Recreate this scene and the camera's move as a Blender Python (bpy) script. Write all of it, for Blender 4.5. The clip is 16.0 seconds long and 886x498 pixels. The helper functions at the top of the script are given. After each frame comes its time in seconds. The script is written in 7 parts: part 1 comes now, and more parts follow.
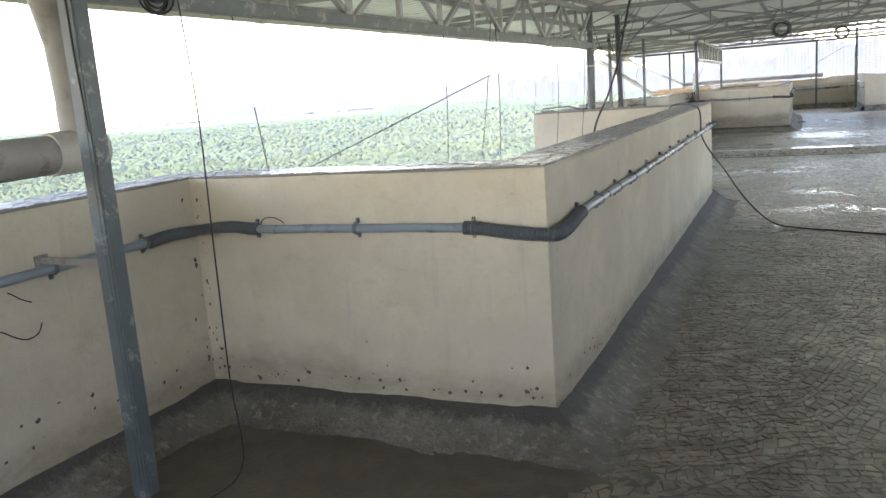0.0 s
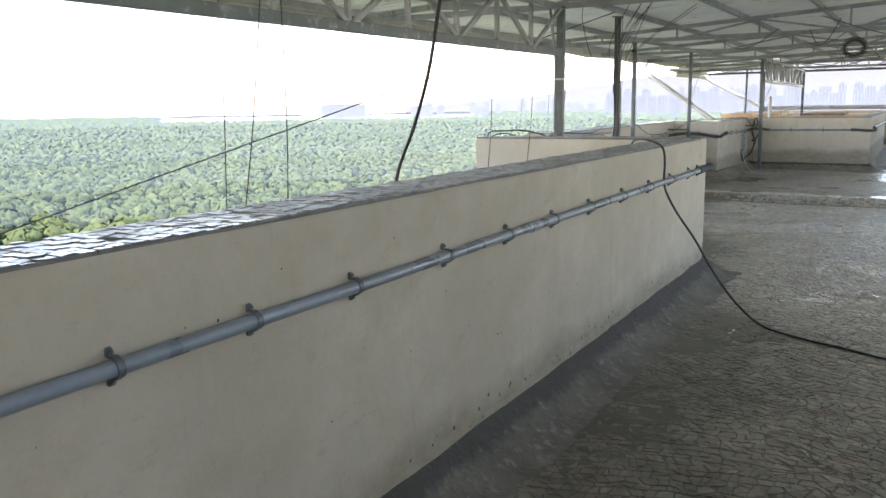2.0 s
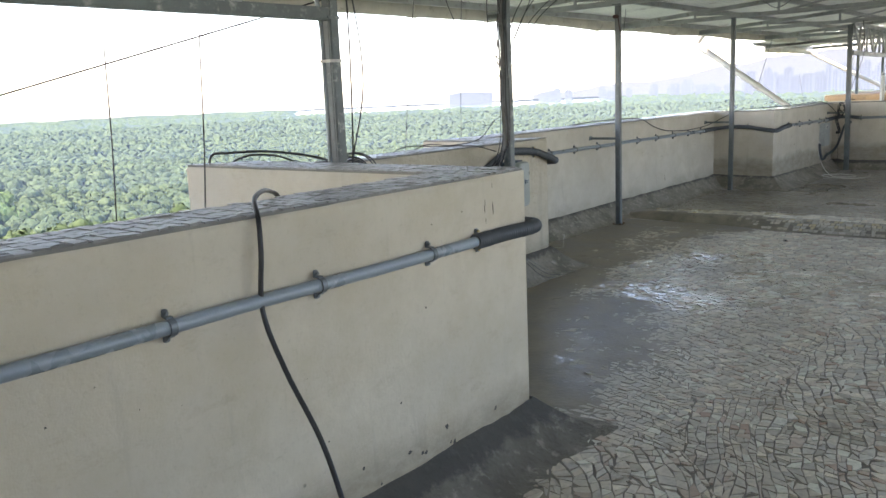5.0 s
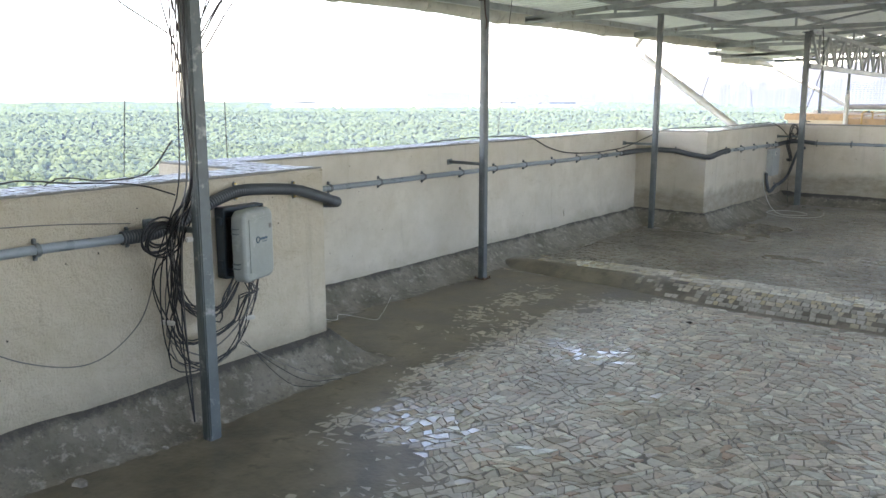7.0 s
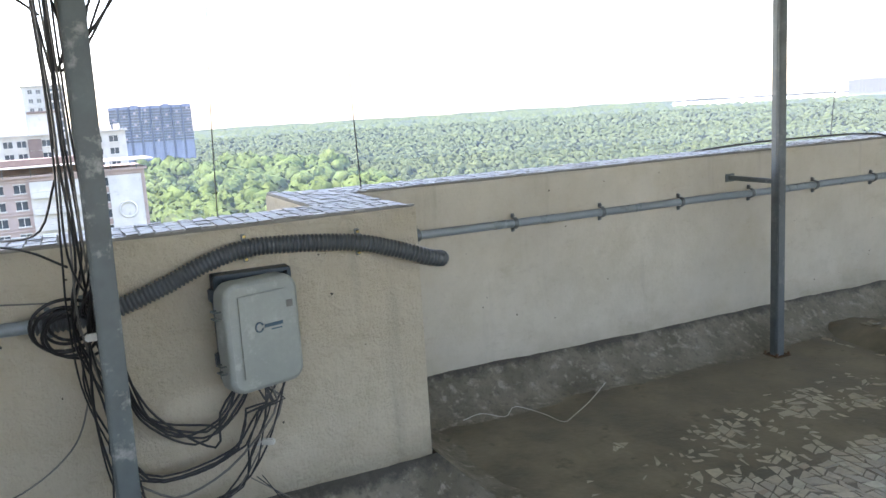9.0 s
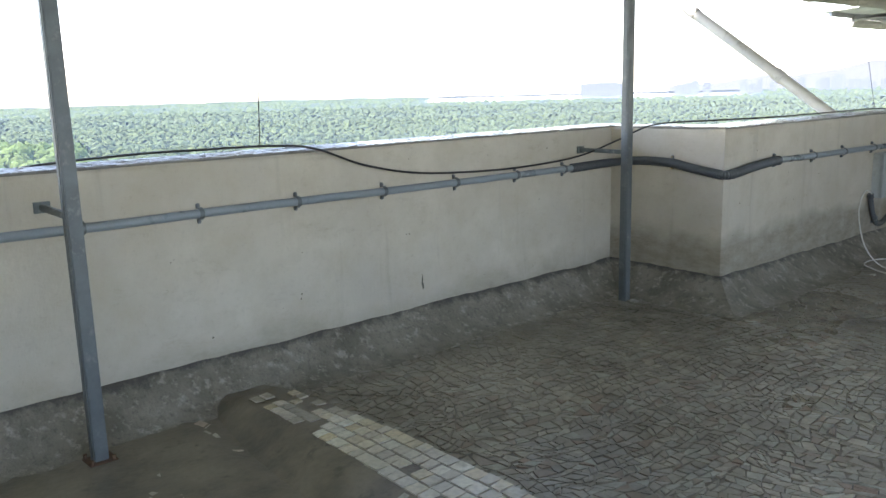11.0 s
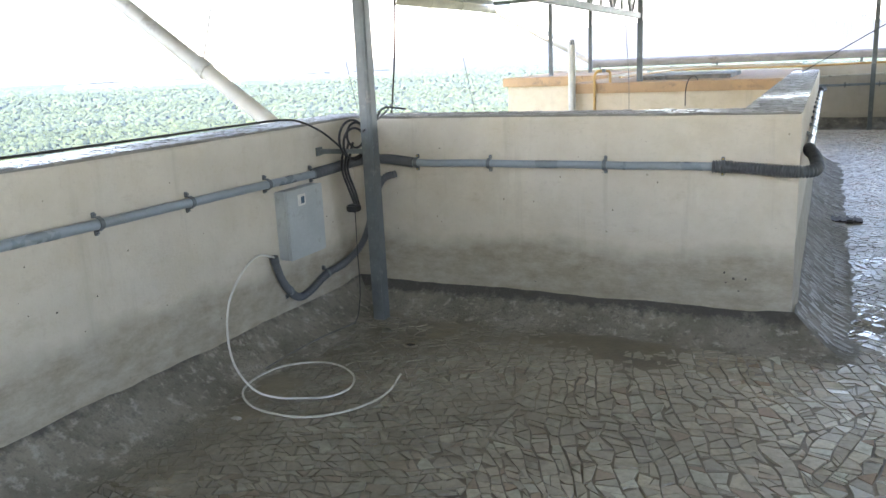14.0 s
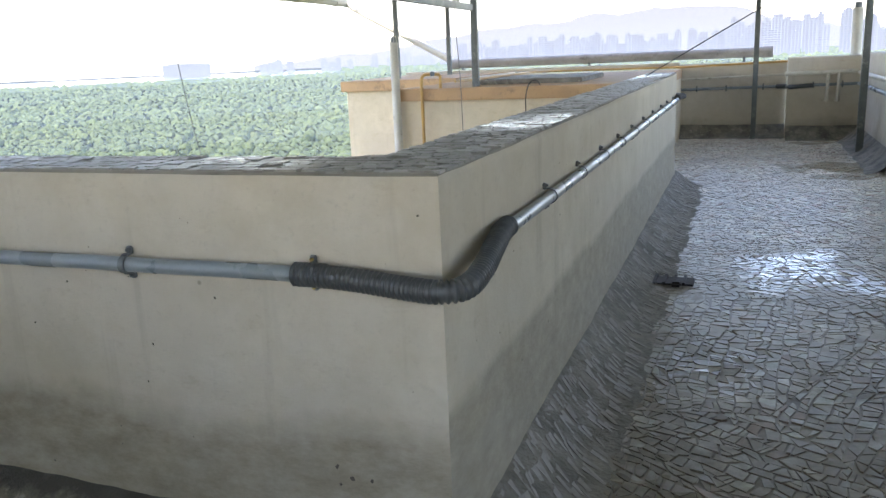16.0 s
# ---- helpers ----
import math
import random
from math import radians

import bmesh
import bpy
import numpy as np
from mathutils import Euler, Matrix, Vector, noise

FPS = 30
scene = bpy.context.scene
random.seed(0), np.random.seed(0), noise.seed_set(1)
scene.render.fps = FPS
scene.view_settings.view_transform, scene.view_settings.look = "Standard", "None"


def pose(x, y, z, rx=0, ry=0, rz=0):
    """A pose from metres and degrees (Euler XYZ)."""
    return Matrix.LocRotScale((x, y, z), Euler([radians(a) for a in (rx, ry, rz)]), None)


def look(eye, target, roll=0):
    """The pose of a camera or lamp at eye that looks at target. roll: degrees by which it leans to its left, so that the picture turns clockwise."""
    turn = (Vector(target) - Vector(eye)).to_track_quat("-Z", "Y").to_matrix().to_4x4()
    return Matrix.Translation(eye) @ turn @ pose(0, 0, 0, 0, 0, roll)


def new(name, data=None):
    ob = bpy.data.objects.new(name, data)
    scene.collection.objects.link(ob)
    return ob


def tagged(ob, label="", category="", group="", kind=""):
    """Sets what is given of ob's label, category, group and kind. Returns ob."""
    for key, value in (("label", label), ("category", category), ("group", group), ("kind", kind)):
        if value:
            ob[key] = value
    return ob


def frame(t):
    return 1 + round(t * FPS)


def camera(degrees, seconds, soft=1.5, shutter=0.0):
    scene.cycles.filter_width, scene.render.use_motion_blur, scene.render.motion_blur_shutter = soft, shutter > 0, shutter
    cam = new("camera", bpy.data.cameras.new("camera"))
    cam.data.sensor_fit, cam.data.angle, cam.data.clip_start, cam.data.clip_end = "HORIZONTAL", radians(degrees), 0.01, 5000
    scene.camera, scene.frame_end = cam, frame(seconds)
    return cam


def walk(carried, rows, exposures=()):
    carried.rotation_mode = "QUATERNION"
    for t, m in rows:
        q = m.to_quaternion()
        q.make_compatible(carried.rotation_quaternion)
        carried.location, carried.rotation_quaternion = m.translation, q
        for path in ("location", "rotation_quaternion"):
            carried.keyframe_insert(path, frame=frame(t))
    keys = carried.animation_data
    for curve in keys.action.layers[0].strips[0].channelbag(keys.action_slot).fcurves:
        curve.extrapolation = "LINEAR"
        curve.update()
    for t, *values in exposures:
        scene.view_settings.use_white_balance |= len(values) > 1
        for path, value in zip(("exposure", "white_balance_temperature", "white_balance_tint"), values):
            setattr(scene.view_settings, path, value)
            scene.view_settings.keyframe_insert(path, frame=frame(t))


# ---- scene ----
cam = camera(57.3, 16.0)
PATH = [
    (0, (1.326, -0.509, 1.645), (0.516, 1.281, 1.272), -4.3),
    (0.5, (1.474, 0.31, 1.657), (0.679, 2.107, 1.284), -3.2),
    (1, (1.672, 1.165, 1.653), (0.831, 2.944, 1.293), -2.5),
    (1.5, (1.853, 1.92, 1.659), (0.857, 3.618, 1.308), -2.9),
    (2, (1.965, 2.659, 1.64), (0.967, 4.355, 1.289), -0.9),
    (2.5, (2.109, 3.439, 1.622), (1.17, 5.168, 1.266), -1.6),
    (3, (2.201, 4.187, 1.602), (1.183, 5.867, 1.229), -2.9),
    (3.5, (2.349, 5.025, 1.642), (1.281, 6.672, 1.259), -3.5),
    (3.7, (2.406, 5.365, 1.625), (1.335, 7.013, 1.252), -3.8),
    (5.8, (2.134, 8.512, 1.657), (0.808, 9.96, 1.274), -1.7),
    (6, (2.054, 8.865, 1.627), (0.797, 10.371, 1.238), -1.3),
    (6.5, (2.018, 9.544, 1.66), (0.819, 11.097, 1.272), -0.6),
    (7, (1.886, 10.234, 1.656), (0.685, 11.789, 1.281), 0.0),
    (7.5, (1.784, 10.897, 1.668), (0.583, 12.454, 1.305), 0.2),
    (8, (1.532, 11.484, 1.621), (0.322, 13.037, 1.268), 1.1),
    (8.5, (1.347, 11.855, 1.58), (-0.361, 12.842, 1.251), -2.5),
    (8.6, (1.309, 11.965, 1.587), (-0.456, 12.84, 1.246), -3.3),
    (8.7, (1.27, 12.088, 1.589), (-0.524, 12.902, 1.245), -3.6),
    (10.8, (1.06, 14.834, 1.518), (-0.597, 15.884, 1.13), 0.4),
    (11, (1.142, 15.149, 1.507), (-0.33, 16.447, 1.12), -1.5),
    (11.5, (1.131, 15.684, 1.536), (-0.15, 17.164, 1.126), -3.1),
    (12, (0.946, 16.369, 1.44), (-0.156, 17.953, 0.913), -1.0),
    (12.5, (0.956, 17.003, 1.495), (0.004, 18.687, 0.985), -1.8),
    (13, (1.033, 17.771, 1.539), (0.099, 19.468, 1.041), -2.7),
    (13.5, (1.05, 18.435, 1.555), (0.187, 20.175, 1.077), -2.0),
    (14, (1.077, 19.053, 1.54), (0.24, 20.811, 1.084), -2.5),
    (14.5, (1.158, 19.631, 1.573), (0.044, 21.232, 1.13), -3.5),
    (15, (1.349, 20.323, 1.589), (0.402, 22.034, 1.168), -1.1),
    (15.5, (1.582, 20.96, 1.556), (0.854, 22.774, 1.132), -2.2),
    (16, (1.696, 21.643, 1.494), (1.005, 23.461, 1.028), -2.5),
]
walk(cam, [(t, look(eye, target, roll)) for t, eye, target, roll in PATH],
     exposures=[(0.0, 3.28, 7350, 23), (1.0, 2.82, 7350, 23), (2.0, 3.02, 7250, 23), (3.5, 2.92, 7250, 23), (6.0, 3.10, 7150, 23), (8.0, 3.40, 7200, 24), (8.5, 3.06, 7250, 24),
                (11.0, 3.02, 6950, 21), (12.5, 3.48, 7000, 22), (14.5, 3.50, 7000, 23), (16.0, 2.94, 7000, 22)])

# ---- sky and sun ----
SUN_EL, SUN_AZ = 60.0, 200.0          # degrees; azimuth from +y clockwise
world = bpy.data.worlds.new("sky")
scene.world = world
world.use_nodes = True
wn = world.node_tree.nodes
sky = wn.new("ShaderNodeTexSky")
sky.sky_type, sky.sun_disc = "NISHITA", False
sky.sun_elevation, sky.sun_rotation = radians(SUN_EL), radians(SUN_AZ)
sky.air_density, sky.dust_density, sky.ozone_density = 1.0, 1.0, 1.0
wn["Background"].inputs["Strength"].default_value = 0.15
world.node_tree.links.new(sky.outputs[0], wn["Background"].inputs["Color"])
sun_data = bpy.data.lights.new("sun", "SUN")
sun_data.energy, sun_data.angle, sun_data.color = 2.0, radians(1.5), (1.0, 0.95, 0.87)
sun = new("sun", sun_data)
sd = Vector((math.sin(radians(SUN_AZ)) * math.cos(radians(SUN_EL)),
             math.cos(radians(SUN_AZ)) * math.cos(radians(SUN_EL)), math.sin(radians(SUN_EL))))
sun.matrix_world = look(sd * 50, (0, 0, 0))


# ---- materials ----
def material(name):
    m = bpy.data.materials.new(name)
    m.use_nodes = True
    nt = m.node_tree
    return m, nt, nt.nodes["Principled BSDF"]


def node(nt, kind, **values):
    n = nt.nodes.new(kind)
    for key, value in values.items():
        if key in n.inputs:
            n.inputs[key].default_value = value
    return n


def noise_tex(nt, scale, detail=4.0, rough=0.6, coords="Object", stretch=None):
    tc = nt.nodes.new("ShaderNodeTexCoord")
    n = node(nt, "ShaderNodeTexNoise", Scale=scale, Detail=detail, Roughness=rough)
    if stretch:
        mp = node(nt, "ShaderNodeMapping", Scale=stretch)
        nt.links.new(tc.outputs[coords], mp.inputs["Vector"])
        nt.links.new(mp.outputs["Vector"], n.inputs["Vector"])
    else:
        nt.links.new(tc.outputs[coords], n.inputs["Vector"])
    return n.outputs[0]


def ramp(nt, value, lo, hi, a=0.0, b=1.0):
    n = nt.nodes.new("ShaderNodeMapRange")
    n.clamp = True
    for key, v in zip(("From Min", "From Max", "To Min", "To Max"), (lo, hi, a, b)):
        n.inputs[key].default_value = v
    nt.links.new(value, n.inputs["Value"])
    return n.outputs[0]


def blend(nt, fac, a, b, mode="MIX"):
    n = nt.nodes.new("ShaderNodeMix")
    n.data_type, n.blend_type = "RGBA", mode
    for i, v in ((0, fac), (6, a), (7, b)):
        if isinstance(v, (float, int)):
            n.inputs[i].default_value = v
        elif isinstance(v, tuple):
            n.inputs[i].default_value = (*v, 1.0)
        else:
            nt.links.new(v, n.inputs[i])
    return n.outputs[2]


def maths(nt, op, a, b=0.0):
    n = nt.nodes.new("ShaderNodeMath")
    n.operation = op
    for i, v in ((0, a), (1, b)):
        if isinstance(v, (float, int)):
            n.inputs[i].default_value = v
        else:
            nt.links.new(v, n.inputs[i])
    return n.outputs[0]


def relief(nt, bsdf, height, strength, distance):
    b = node(nt, "ShaderNodeBump", Strength=strength, Distance=distance)
    nt.links.new(height, b.inputs["Height"])
    nt.links.new(b.outputs[0], bsdf.inputs["Normal"])


def plain(name, col, rough=0.6, metal=0.0, vary=0.25, scale=6.0, bump=0.2, dist=0.002, fine=60.0, spec=0.5, dirt=None):
    """A surface with coarse and fine variation of its colour, and a fine relief."""
    m, nt, b = material(name)
    coarse, grain = noise_tex(nt, scale), noise_tex(nt, fine, 3.0)
    dark = tuple(c * (1 - vary) for c in col)
    light = tuple(min(1.0, c * (1 + vary * 0.6)) for c in col)
    c = blend(nt, ramp(nt, coarse, 0.35, 0.65), dark, light)
    c = blend(nt, ramp(nt, grain, 0.3, 0.7, 0.0, 0.35), c, tuple(x * 0.8 for x in col))
    if dirt:
        c = blend(nt, ramp(nt, noise_tex(nt, scale * 2.7, 6.0, 0.7), 0.56, 0.68), c, dirt)
    nt.links.new(c, b.inputs["Base Color"])
    b.inputs["Metallic"].default_value = metal
    b.inputs["Specular IOR Level"].default_value = spec
    nt.links.new(ramp(nt, coarse, 0.3, 0.7, max(0.03, rough - 0.1), min(1.0, rough + 0.1)), b.inputs["Roughness"])
    if bump:
        relief(nt, b, grain, bump, dist)
    return m


def wall_paint(name, base, stain, low, band, soft=0.17, rough=(0.5, 0.007)):
    """Textured exterior paint with mildew specks, rain streaks and algae blotches that climb from the wet foot."""
    m, nt, b = material(name)
    tc = nt.nodes.new("ShaderNodeTexCoord")
    sep = nt.nodes.new("ShaderNodeSeparateXYZ")
    nt.links.new(tc.outputs["Object"], sep.inputs[0])
    z = sep.outputs[2]
    broad, mid = noise_tex(nt, 1.3, 5.0), noise_tex(nt, 5.5, 6.0, 0.65)
    fine = noise_tex(nt, 85.0, 4.0, 0.7)
    c = blend(nt, ramp(nt, broad, 0.3, 0.7), tuple(x * 0.80 for x in base), base)
    c = blend(nt, ramp(nt, mid, 0.42, 0.72, 0.0, 0.70), c, tuple(x * y for x, y in zip(base, (0.78, 0.76, 0.70))))
    streak = noise_tex(nt, 1.0, 4.0, 0.6, stretch=(9.0, 9.0, 0.7))
    c = blend(nt, ramp(nt, streak, 0.60, 0.78, 0.0, 0.34), c, (0.28, 0.255, 0.20))
    scuff = noise_tex(nt, 1.0, 7.0, 0.75, stretch=(4.0, 4.0, 9.0))
    c = blend(nt, ramp(nt, scuff, 0.57, 0.72, 0.0, 0.40), c, tuple(x * y for x, y in zip(base, (0.58, 0.54, 0.48))))
    # algae: blotches whose reach varies along the wall
    reach = maths(nt, "ADD", maths(nt, "MULTIPLY", noise_tex(nt, 0.9, 5.0, 0.65), band), low - band * 0.32)
    wet = ramp(nt, maths(nt, "SUBTRACT", reach, z), -0.03, soft)
    blot = ramp(nt, noise_tex(nt, 1.0, 8.0, 0.8, stretch=(7.0, 7.0, 16.0)), 0.30, 0.70, 0.30, 0.80)
    c = blend(nt, maths(nt, "MULTIPLY", wet, blot), c, stain)
    speck = node(nt, "ShaderNodeTexVoronoi", Scale=9.0)
    nt.links.new(tc.outputs["Object"], speck.inputs["Vector"])
    where = ramp(nt, maths(nt, "ADD", noise_tex(nt, 2.3, 3.0), ramp(nt, z, 0.12, 0.36, 0.10, 0.0)), 0.56, 0.66)
    spots = maths(nt, "MULTIPLY", ramp(nt, speck.outputs["Distance"], 0.085, 0.03), where)
    spots = maths(nt, "MULTIPLY", spots, ramp(nt, mid, 0.42, 0.58))
    c = blend(nt, maths(nt, "MULTIPLY", spots, 0.6), c, (0.07, 0.065, 0.055))
    nt.links.new(c, b.inputs["Base Color"])
    b.inputs["Roughness"].default_value = 0.82
    b.inputs["Specular IOR Level"].default_value = 0.25
    pit = noise_tex(nt, 38.0, 6.0, 0.75)
    c2 = blend(nt, ramp(nt, pit, 0.56, 0.74, 0.0, 0.35), c, tuple(x * 0.55 for x in base))
    nt.links.new(c2, b.inputs["Base Color"])
    lump = noise_tex(nt, 17.0, 5.0, 0.6)
    relief(nt, b, maths(nt, "ADD", maths(nt, "MULTIPLY", fine, 0.4), maths(nt, "ADD", lump, maths(nt, "MULTIPLY", pit, 0.6))), *rough)
    return m


def chip_material(name, random_from, cols, rough_wet, dirt, wet_lo=0.50, wet_hi=0.64, rough_dry=0.54):
    """Broken mosaic tile: each chip its own grey, with mud films and wet glossy patches."""
    m, nt, b = material(name)
    if random_from == "island":
        rnd = nt.nodes.new("ShaderNodeNewGeometry").outputs["Random Per Island"]
    else:
        rnd = nt.nodes.new("ShaderNodeObjectInfo").outputs["Random"]
    cr = nt.nodes.new("ShaderNodeValToRGB")
    e = cr.color_ramp.elements
    e[0].color, e[1].color = (*cols[0], 1), (*cols[-1], 1)
    for i, col in enumerate(cols[1:-1]):
        e.new((i + 1) / (len(cols) - 1)).color = (*col, 1)
    nt.links.new(rnd, cr.inputs[0])
    tc = nt.nodes.new("ShaderNodeNewGeometry").outputs["Position"]

    def pos_noise(scale, detail, rough=0.6):
        n = node(nt, "ShaderNodeTexNoise", Scale=scale, Detail=detail, Roughness=rough)
        nt.links.new(tc, n.inputs["Vector"])
        return n.outputs[0]
    film, grain, pool = pos_noise(1.1, 6.0, 0.65), pos_noise(40.0, 4.0), pos_noise(0.33, 5.0, 0.6)
    att = nt.nodes.new("ShaderNodeAttribute")
    att.attribute_name = "mud_film"
    wet = nt.nodes.new("ShaderNodeAttribute")
    wet.attribute_name = "wet"
    cover = maths(nt, "MAXIMUM", ramp(nt, film, 0.45, 0.66, 0.03, 0.60), att.outputs["Fac"])
    c = blend(nt, cover, cr.outputs[0], dirt)
    c = blend(nt, ramp(nt, pos_noise(3.1, 7.0, 0.75), 0.56, 0.70, 0.0, 0.6), c, (0.12, 0.096, 0.068))
    c = blend(nt, ramp(nt, grain, 0.42, 0.7, 0.0, 0.36), c, tuple(x * 0.5 for x in dirt))
    # shade of the dimmer bays and brown mud film, put into the tile colour
    dark_att = nt.nodes.new("ShaderNodeAttribute")
    dark_att.attribute_name = "dark_tone"
    c = blend(nt, maths(nt, "MULTIPLY", dark_att.outputs["Fac"], ramp(nt, pos_noise(6.0, 6.0, 0.7), 0.3, 0.65, 0.55, 1.0)), c, (0.078, 0.068, 0.046))
    nt.links.new(c, b.inputs["Base Color"])
    damp = maths(nt, "MAXIMUM", ramp(nt, pool, wet_lo, wet_hi), wet.outputs["Fac"])
    nt.links.new(ramp(nt, damp, 0.0, 1.0, rough_dry, rough_wet), b.inputs["Roughness"])
    relief(nt, b, grain, 0.25, 0.002)
    return m


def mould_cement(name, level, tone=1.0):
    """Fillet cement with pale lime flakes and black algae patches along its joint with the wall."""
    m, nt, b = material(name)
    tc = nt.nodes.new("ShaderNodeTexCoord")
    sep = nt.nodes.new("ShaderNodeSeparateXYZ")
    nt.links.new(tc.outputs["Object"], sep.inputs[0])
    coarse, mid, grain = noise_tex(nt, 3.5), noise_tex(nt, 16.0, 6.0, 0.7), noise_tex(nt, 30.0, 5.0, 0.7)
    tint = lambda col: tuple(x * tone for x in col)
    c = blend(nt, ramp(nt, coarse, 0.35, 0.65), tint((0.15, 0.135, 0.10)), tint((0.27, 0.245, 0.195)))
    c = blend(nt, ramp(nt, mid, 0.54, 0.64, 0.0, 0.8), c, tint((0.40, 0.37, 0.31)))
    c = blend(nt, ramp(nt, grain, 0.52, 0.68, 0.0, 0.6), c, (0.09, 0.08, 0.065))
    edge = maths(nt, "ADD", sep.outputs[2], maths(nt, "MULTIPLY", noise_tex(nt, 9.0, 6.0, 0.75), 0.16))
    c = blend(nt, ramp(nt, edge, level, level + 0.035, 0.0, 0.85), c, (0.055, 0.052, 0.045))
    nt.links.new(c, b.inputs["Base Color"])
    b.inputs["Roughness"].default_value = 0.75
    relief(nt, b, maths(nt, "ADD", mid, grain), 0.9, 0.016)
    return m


PAINT = wall_paint("cream_paint", (0.595, 0.545, 0.450), (0.23, 0.205, 0.15), 0.20, 0.50)
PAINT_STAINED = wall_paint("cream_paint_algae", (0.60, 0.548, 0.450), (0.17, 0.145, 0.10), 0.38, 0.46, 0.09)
PAINT_ROUGH = wall_paint("rough_cast_paint", (0.60, 0.535, 0.415), (0.23, 0.205, 0.15), 0.22, 0.40, 0.12, (0.95, 0.018))
PAINT_TIDE = wall_paint("cream_paint_tide_mark", (0.60, 0.545, 0.435), (0.24, 0.215, 0.165), 0.50, 0.16, 0.02)
PAINT_WARM = wall_paint("cream_paint_warm", (0.635, 0.56, 0.425), (0.25, 0.21, 0.145), 0.25, 0.40, 0.10)
PAINT_OUT = wall_paint("cream_paint_clean", (0.70, 0.60, 0.43), (0.30, 0.27, 0.20), -1.0, 0.5)
BAND = plain("ochre_band_paint", (0.50, 0.32, 0.17), 0.8, vary=0.15, scale=2.0, dirt=(0.3, 0.2, 0.12))
CEMENT = plain("stained_cement", (0.19, 0.178, 0.148), 0.75, vary=0.65, scale=5.0, bump=0.9, dist=0.02, fine=22.0, dirt=(0.33, 0.315, 0.27))
CEMENT_PALE = plain("scraped_cement", (0.22, 0.205, 0.17), 0.8, vary=0.4, scale=6.0, bump=0.9, dist=0.014, fine=40.0, spec=0.2, dirt=(0.12, 0.11, 0.09))
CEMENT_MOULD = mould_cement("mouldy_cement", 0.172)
# same mouldy cement, with the shade of the first bays put into its tone
CEMENT_SHADED = mould_cement("shaded_mouldy_cement", 0.165, 0.75)
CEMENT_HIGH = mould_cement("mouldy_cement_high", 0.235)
MUD = plain("mud_grout", (0.205, 0.176, 0.126), 0.38, vary=0.5, scale=3.2, bump=0.5, dist=0.005, fine=35.0, dirt=(0.125, 0.106, 0.075))


def add_shade_tone(m):
    """Blackish tone over a surface where its point attribute says so: dark mud, and shade put into the colour."""
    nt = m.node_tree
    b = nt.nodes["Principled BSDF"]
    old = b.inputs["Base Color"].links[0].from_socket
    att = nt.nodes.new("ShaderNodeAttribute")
    att.attribute_name = "dark_tone"
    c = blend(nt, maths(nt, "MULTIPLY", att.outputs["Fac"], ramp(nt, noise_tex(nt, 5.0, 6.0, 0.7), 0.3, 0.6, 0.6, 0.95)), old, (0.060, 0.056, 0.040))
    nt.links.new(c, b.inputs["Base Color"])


add_shade_tone(MUD)
GROUT = plain("dark_grout", (0.22, 0.21, 0.18), 0.8, vary=0.3, scale=4.0, bump=0.4, dist=0.004)
CHIP_COLS = [(0.408, 0.363, 0.276), (0.744, 0.666, 0.522), (0.540, 0.492, 0.390), (0.850, 0.774, 0.600), (0.624, 0.546, 0.408), (0.492, 0.453, 0.378), (0.850, 0.850, 0.690), (0.528, 0.486, 0.402), (0.720, 0.636, 0.492), (0.480, 0.312, 0.216)]
CHIP = chip_material("mosaic_chip", "island", CHIP_COLS, 0.07, (0.46, 0.42, 0.335), 0.56, 0.68, rough_dry=0.38)
CHIP_ONE = chip_material("mosaic_chip_single", "object", CHIP_COLS, 0.07, (0.46, 0.42, 0.335), 0.56, 0.68, rough_dry=0.38)
COPE_COLS = [(0.15, 0.145, 0.13), (0.24, 0.235, 0.215), (0.19, 0.187, 0.172), (0.28, 0.27, 0.245), (0.33, 0.322, 0.30)]
COPE = chip_material("coping_chip", "island", COPE_COLS, 0.12, (0.17, 0.168, 0.15), 0.52, 0.64, 0.46)
COPE_ONE = chip_material("coping_chip_single", "object", COPE_COLS, 0.12, (0.17, 0.168, 0.15), 0.52, 0.64, 0.46)
SHARD_COLS = [(0.21, 0.198, 0.166), (0.26, 0.245, 0.208), (0.23, 0.216, 0.182), (0.32, 0.30, 0.256), (0.25, 0.236, 0.20), (0.29, 0.272, 0.232)]
SHARD = chip_material("fillet_shard", "island", SHARD_COLS, 0.40, (0.22, 0.205, 0.17), rough_dry=0.7)
SHARD_ONE = chip_material("fillet_shard_single", "object", SHARD_COLS, 0.40, (0.22, 0.205, 0.17), rough_dry=0.7)
KERB_COLS = [(0.442, 0.403, 0.312), (0.754, 0.702, 0.572), (0.572, 0.533, 0.442), (0.850, 0.850, 0.715), (0.715, 0.598, 0.364), (0.780, 0.741, 0.637)]
KERB_FRONT = chip_material("kerb_front_tile", "island", [(0.26, 0.24, 0.19), (0.54, 0.50, 0.41), (0.36, 0.335, 0.27), (0.66, 0.61, 0.51), (0.56, 0.46, 0.26), (0.44, 0.405, 0.33)], 0.3, (0.36, 0.33, 0.26), rough_dry=0.6)
KERB_CHIP = chip_material("kerb_chip", "object", KERB_COLS, 0.10, (0.46, 0.42, 0.33), 0.40, 0.54, 0.30)
STEEL = plain("grey_green_steel_paint", (0.115, 0.138, 0.138), 0.45, vary=0.3, scale=5.0, bump=0.1, dirt=(0.30, 0.31, 0.29))
STEEL_DARK = plain("roof_steel_paint", (0.36, 0.375, 0.365), 0.5, vary=0.3, scale=3.0, bump=0.1, dirt=(0.18, 0.16, 0.14))
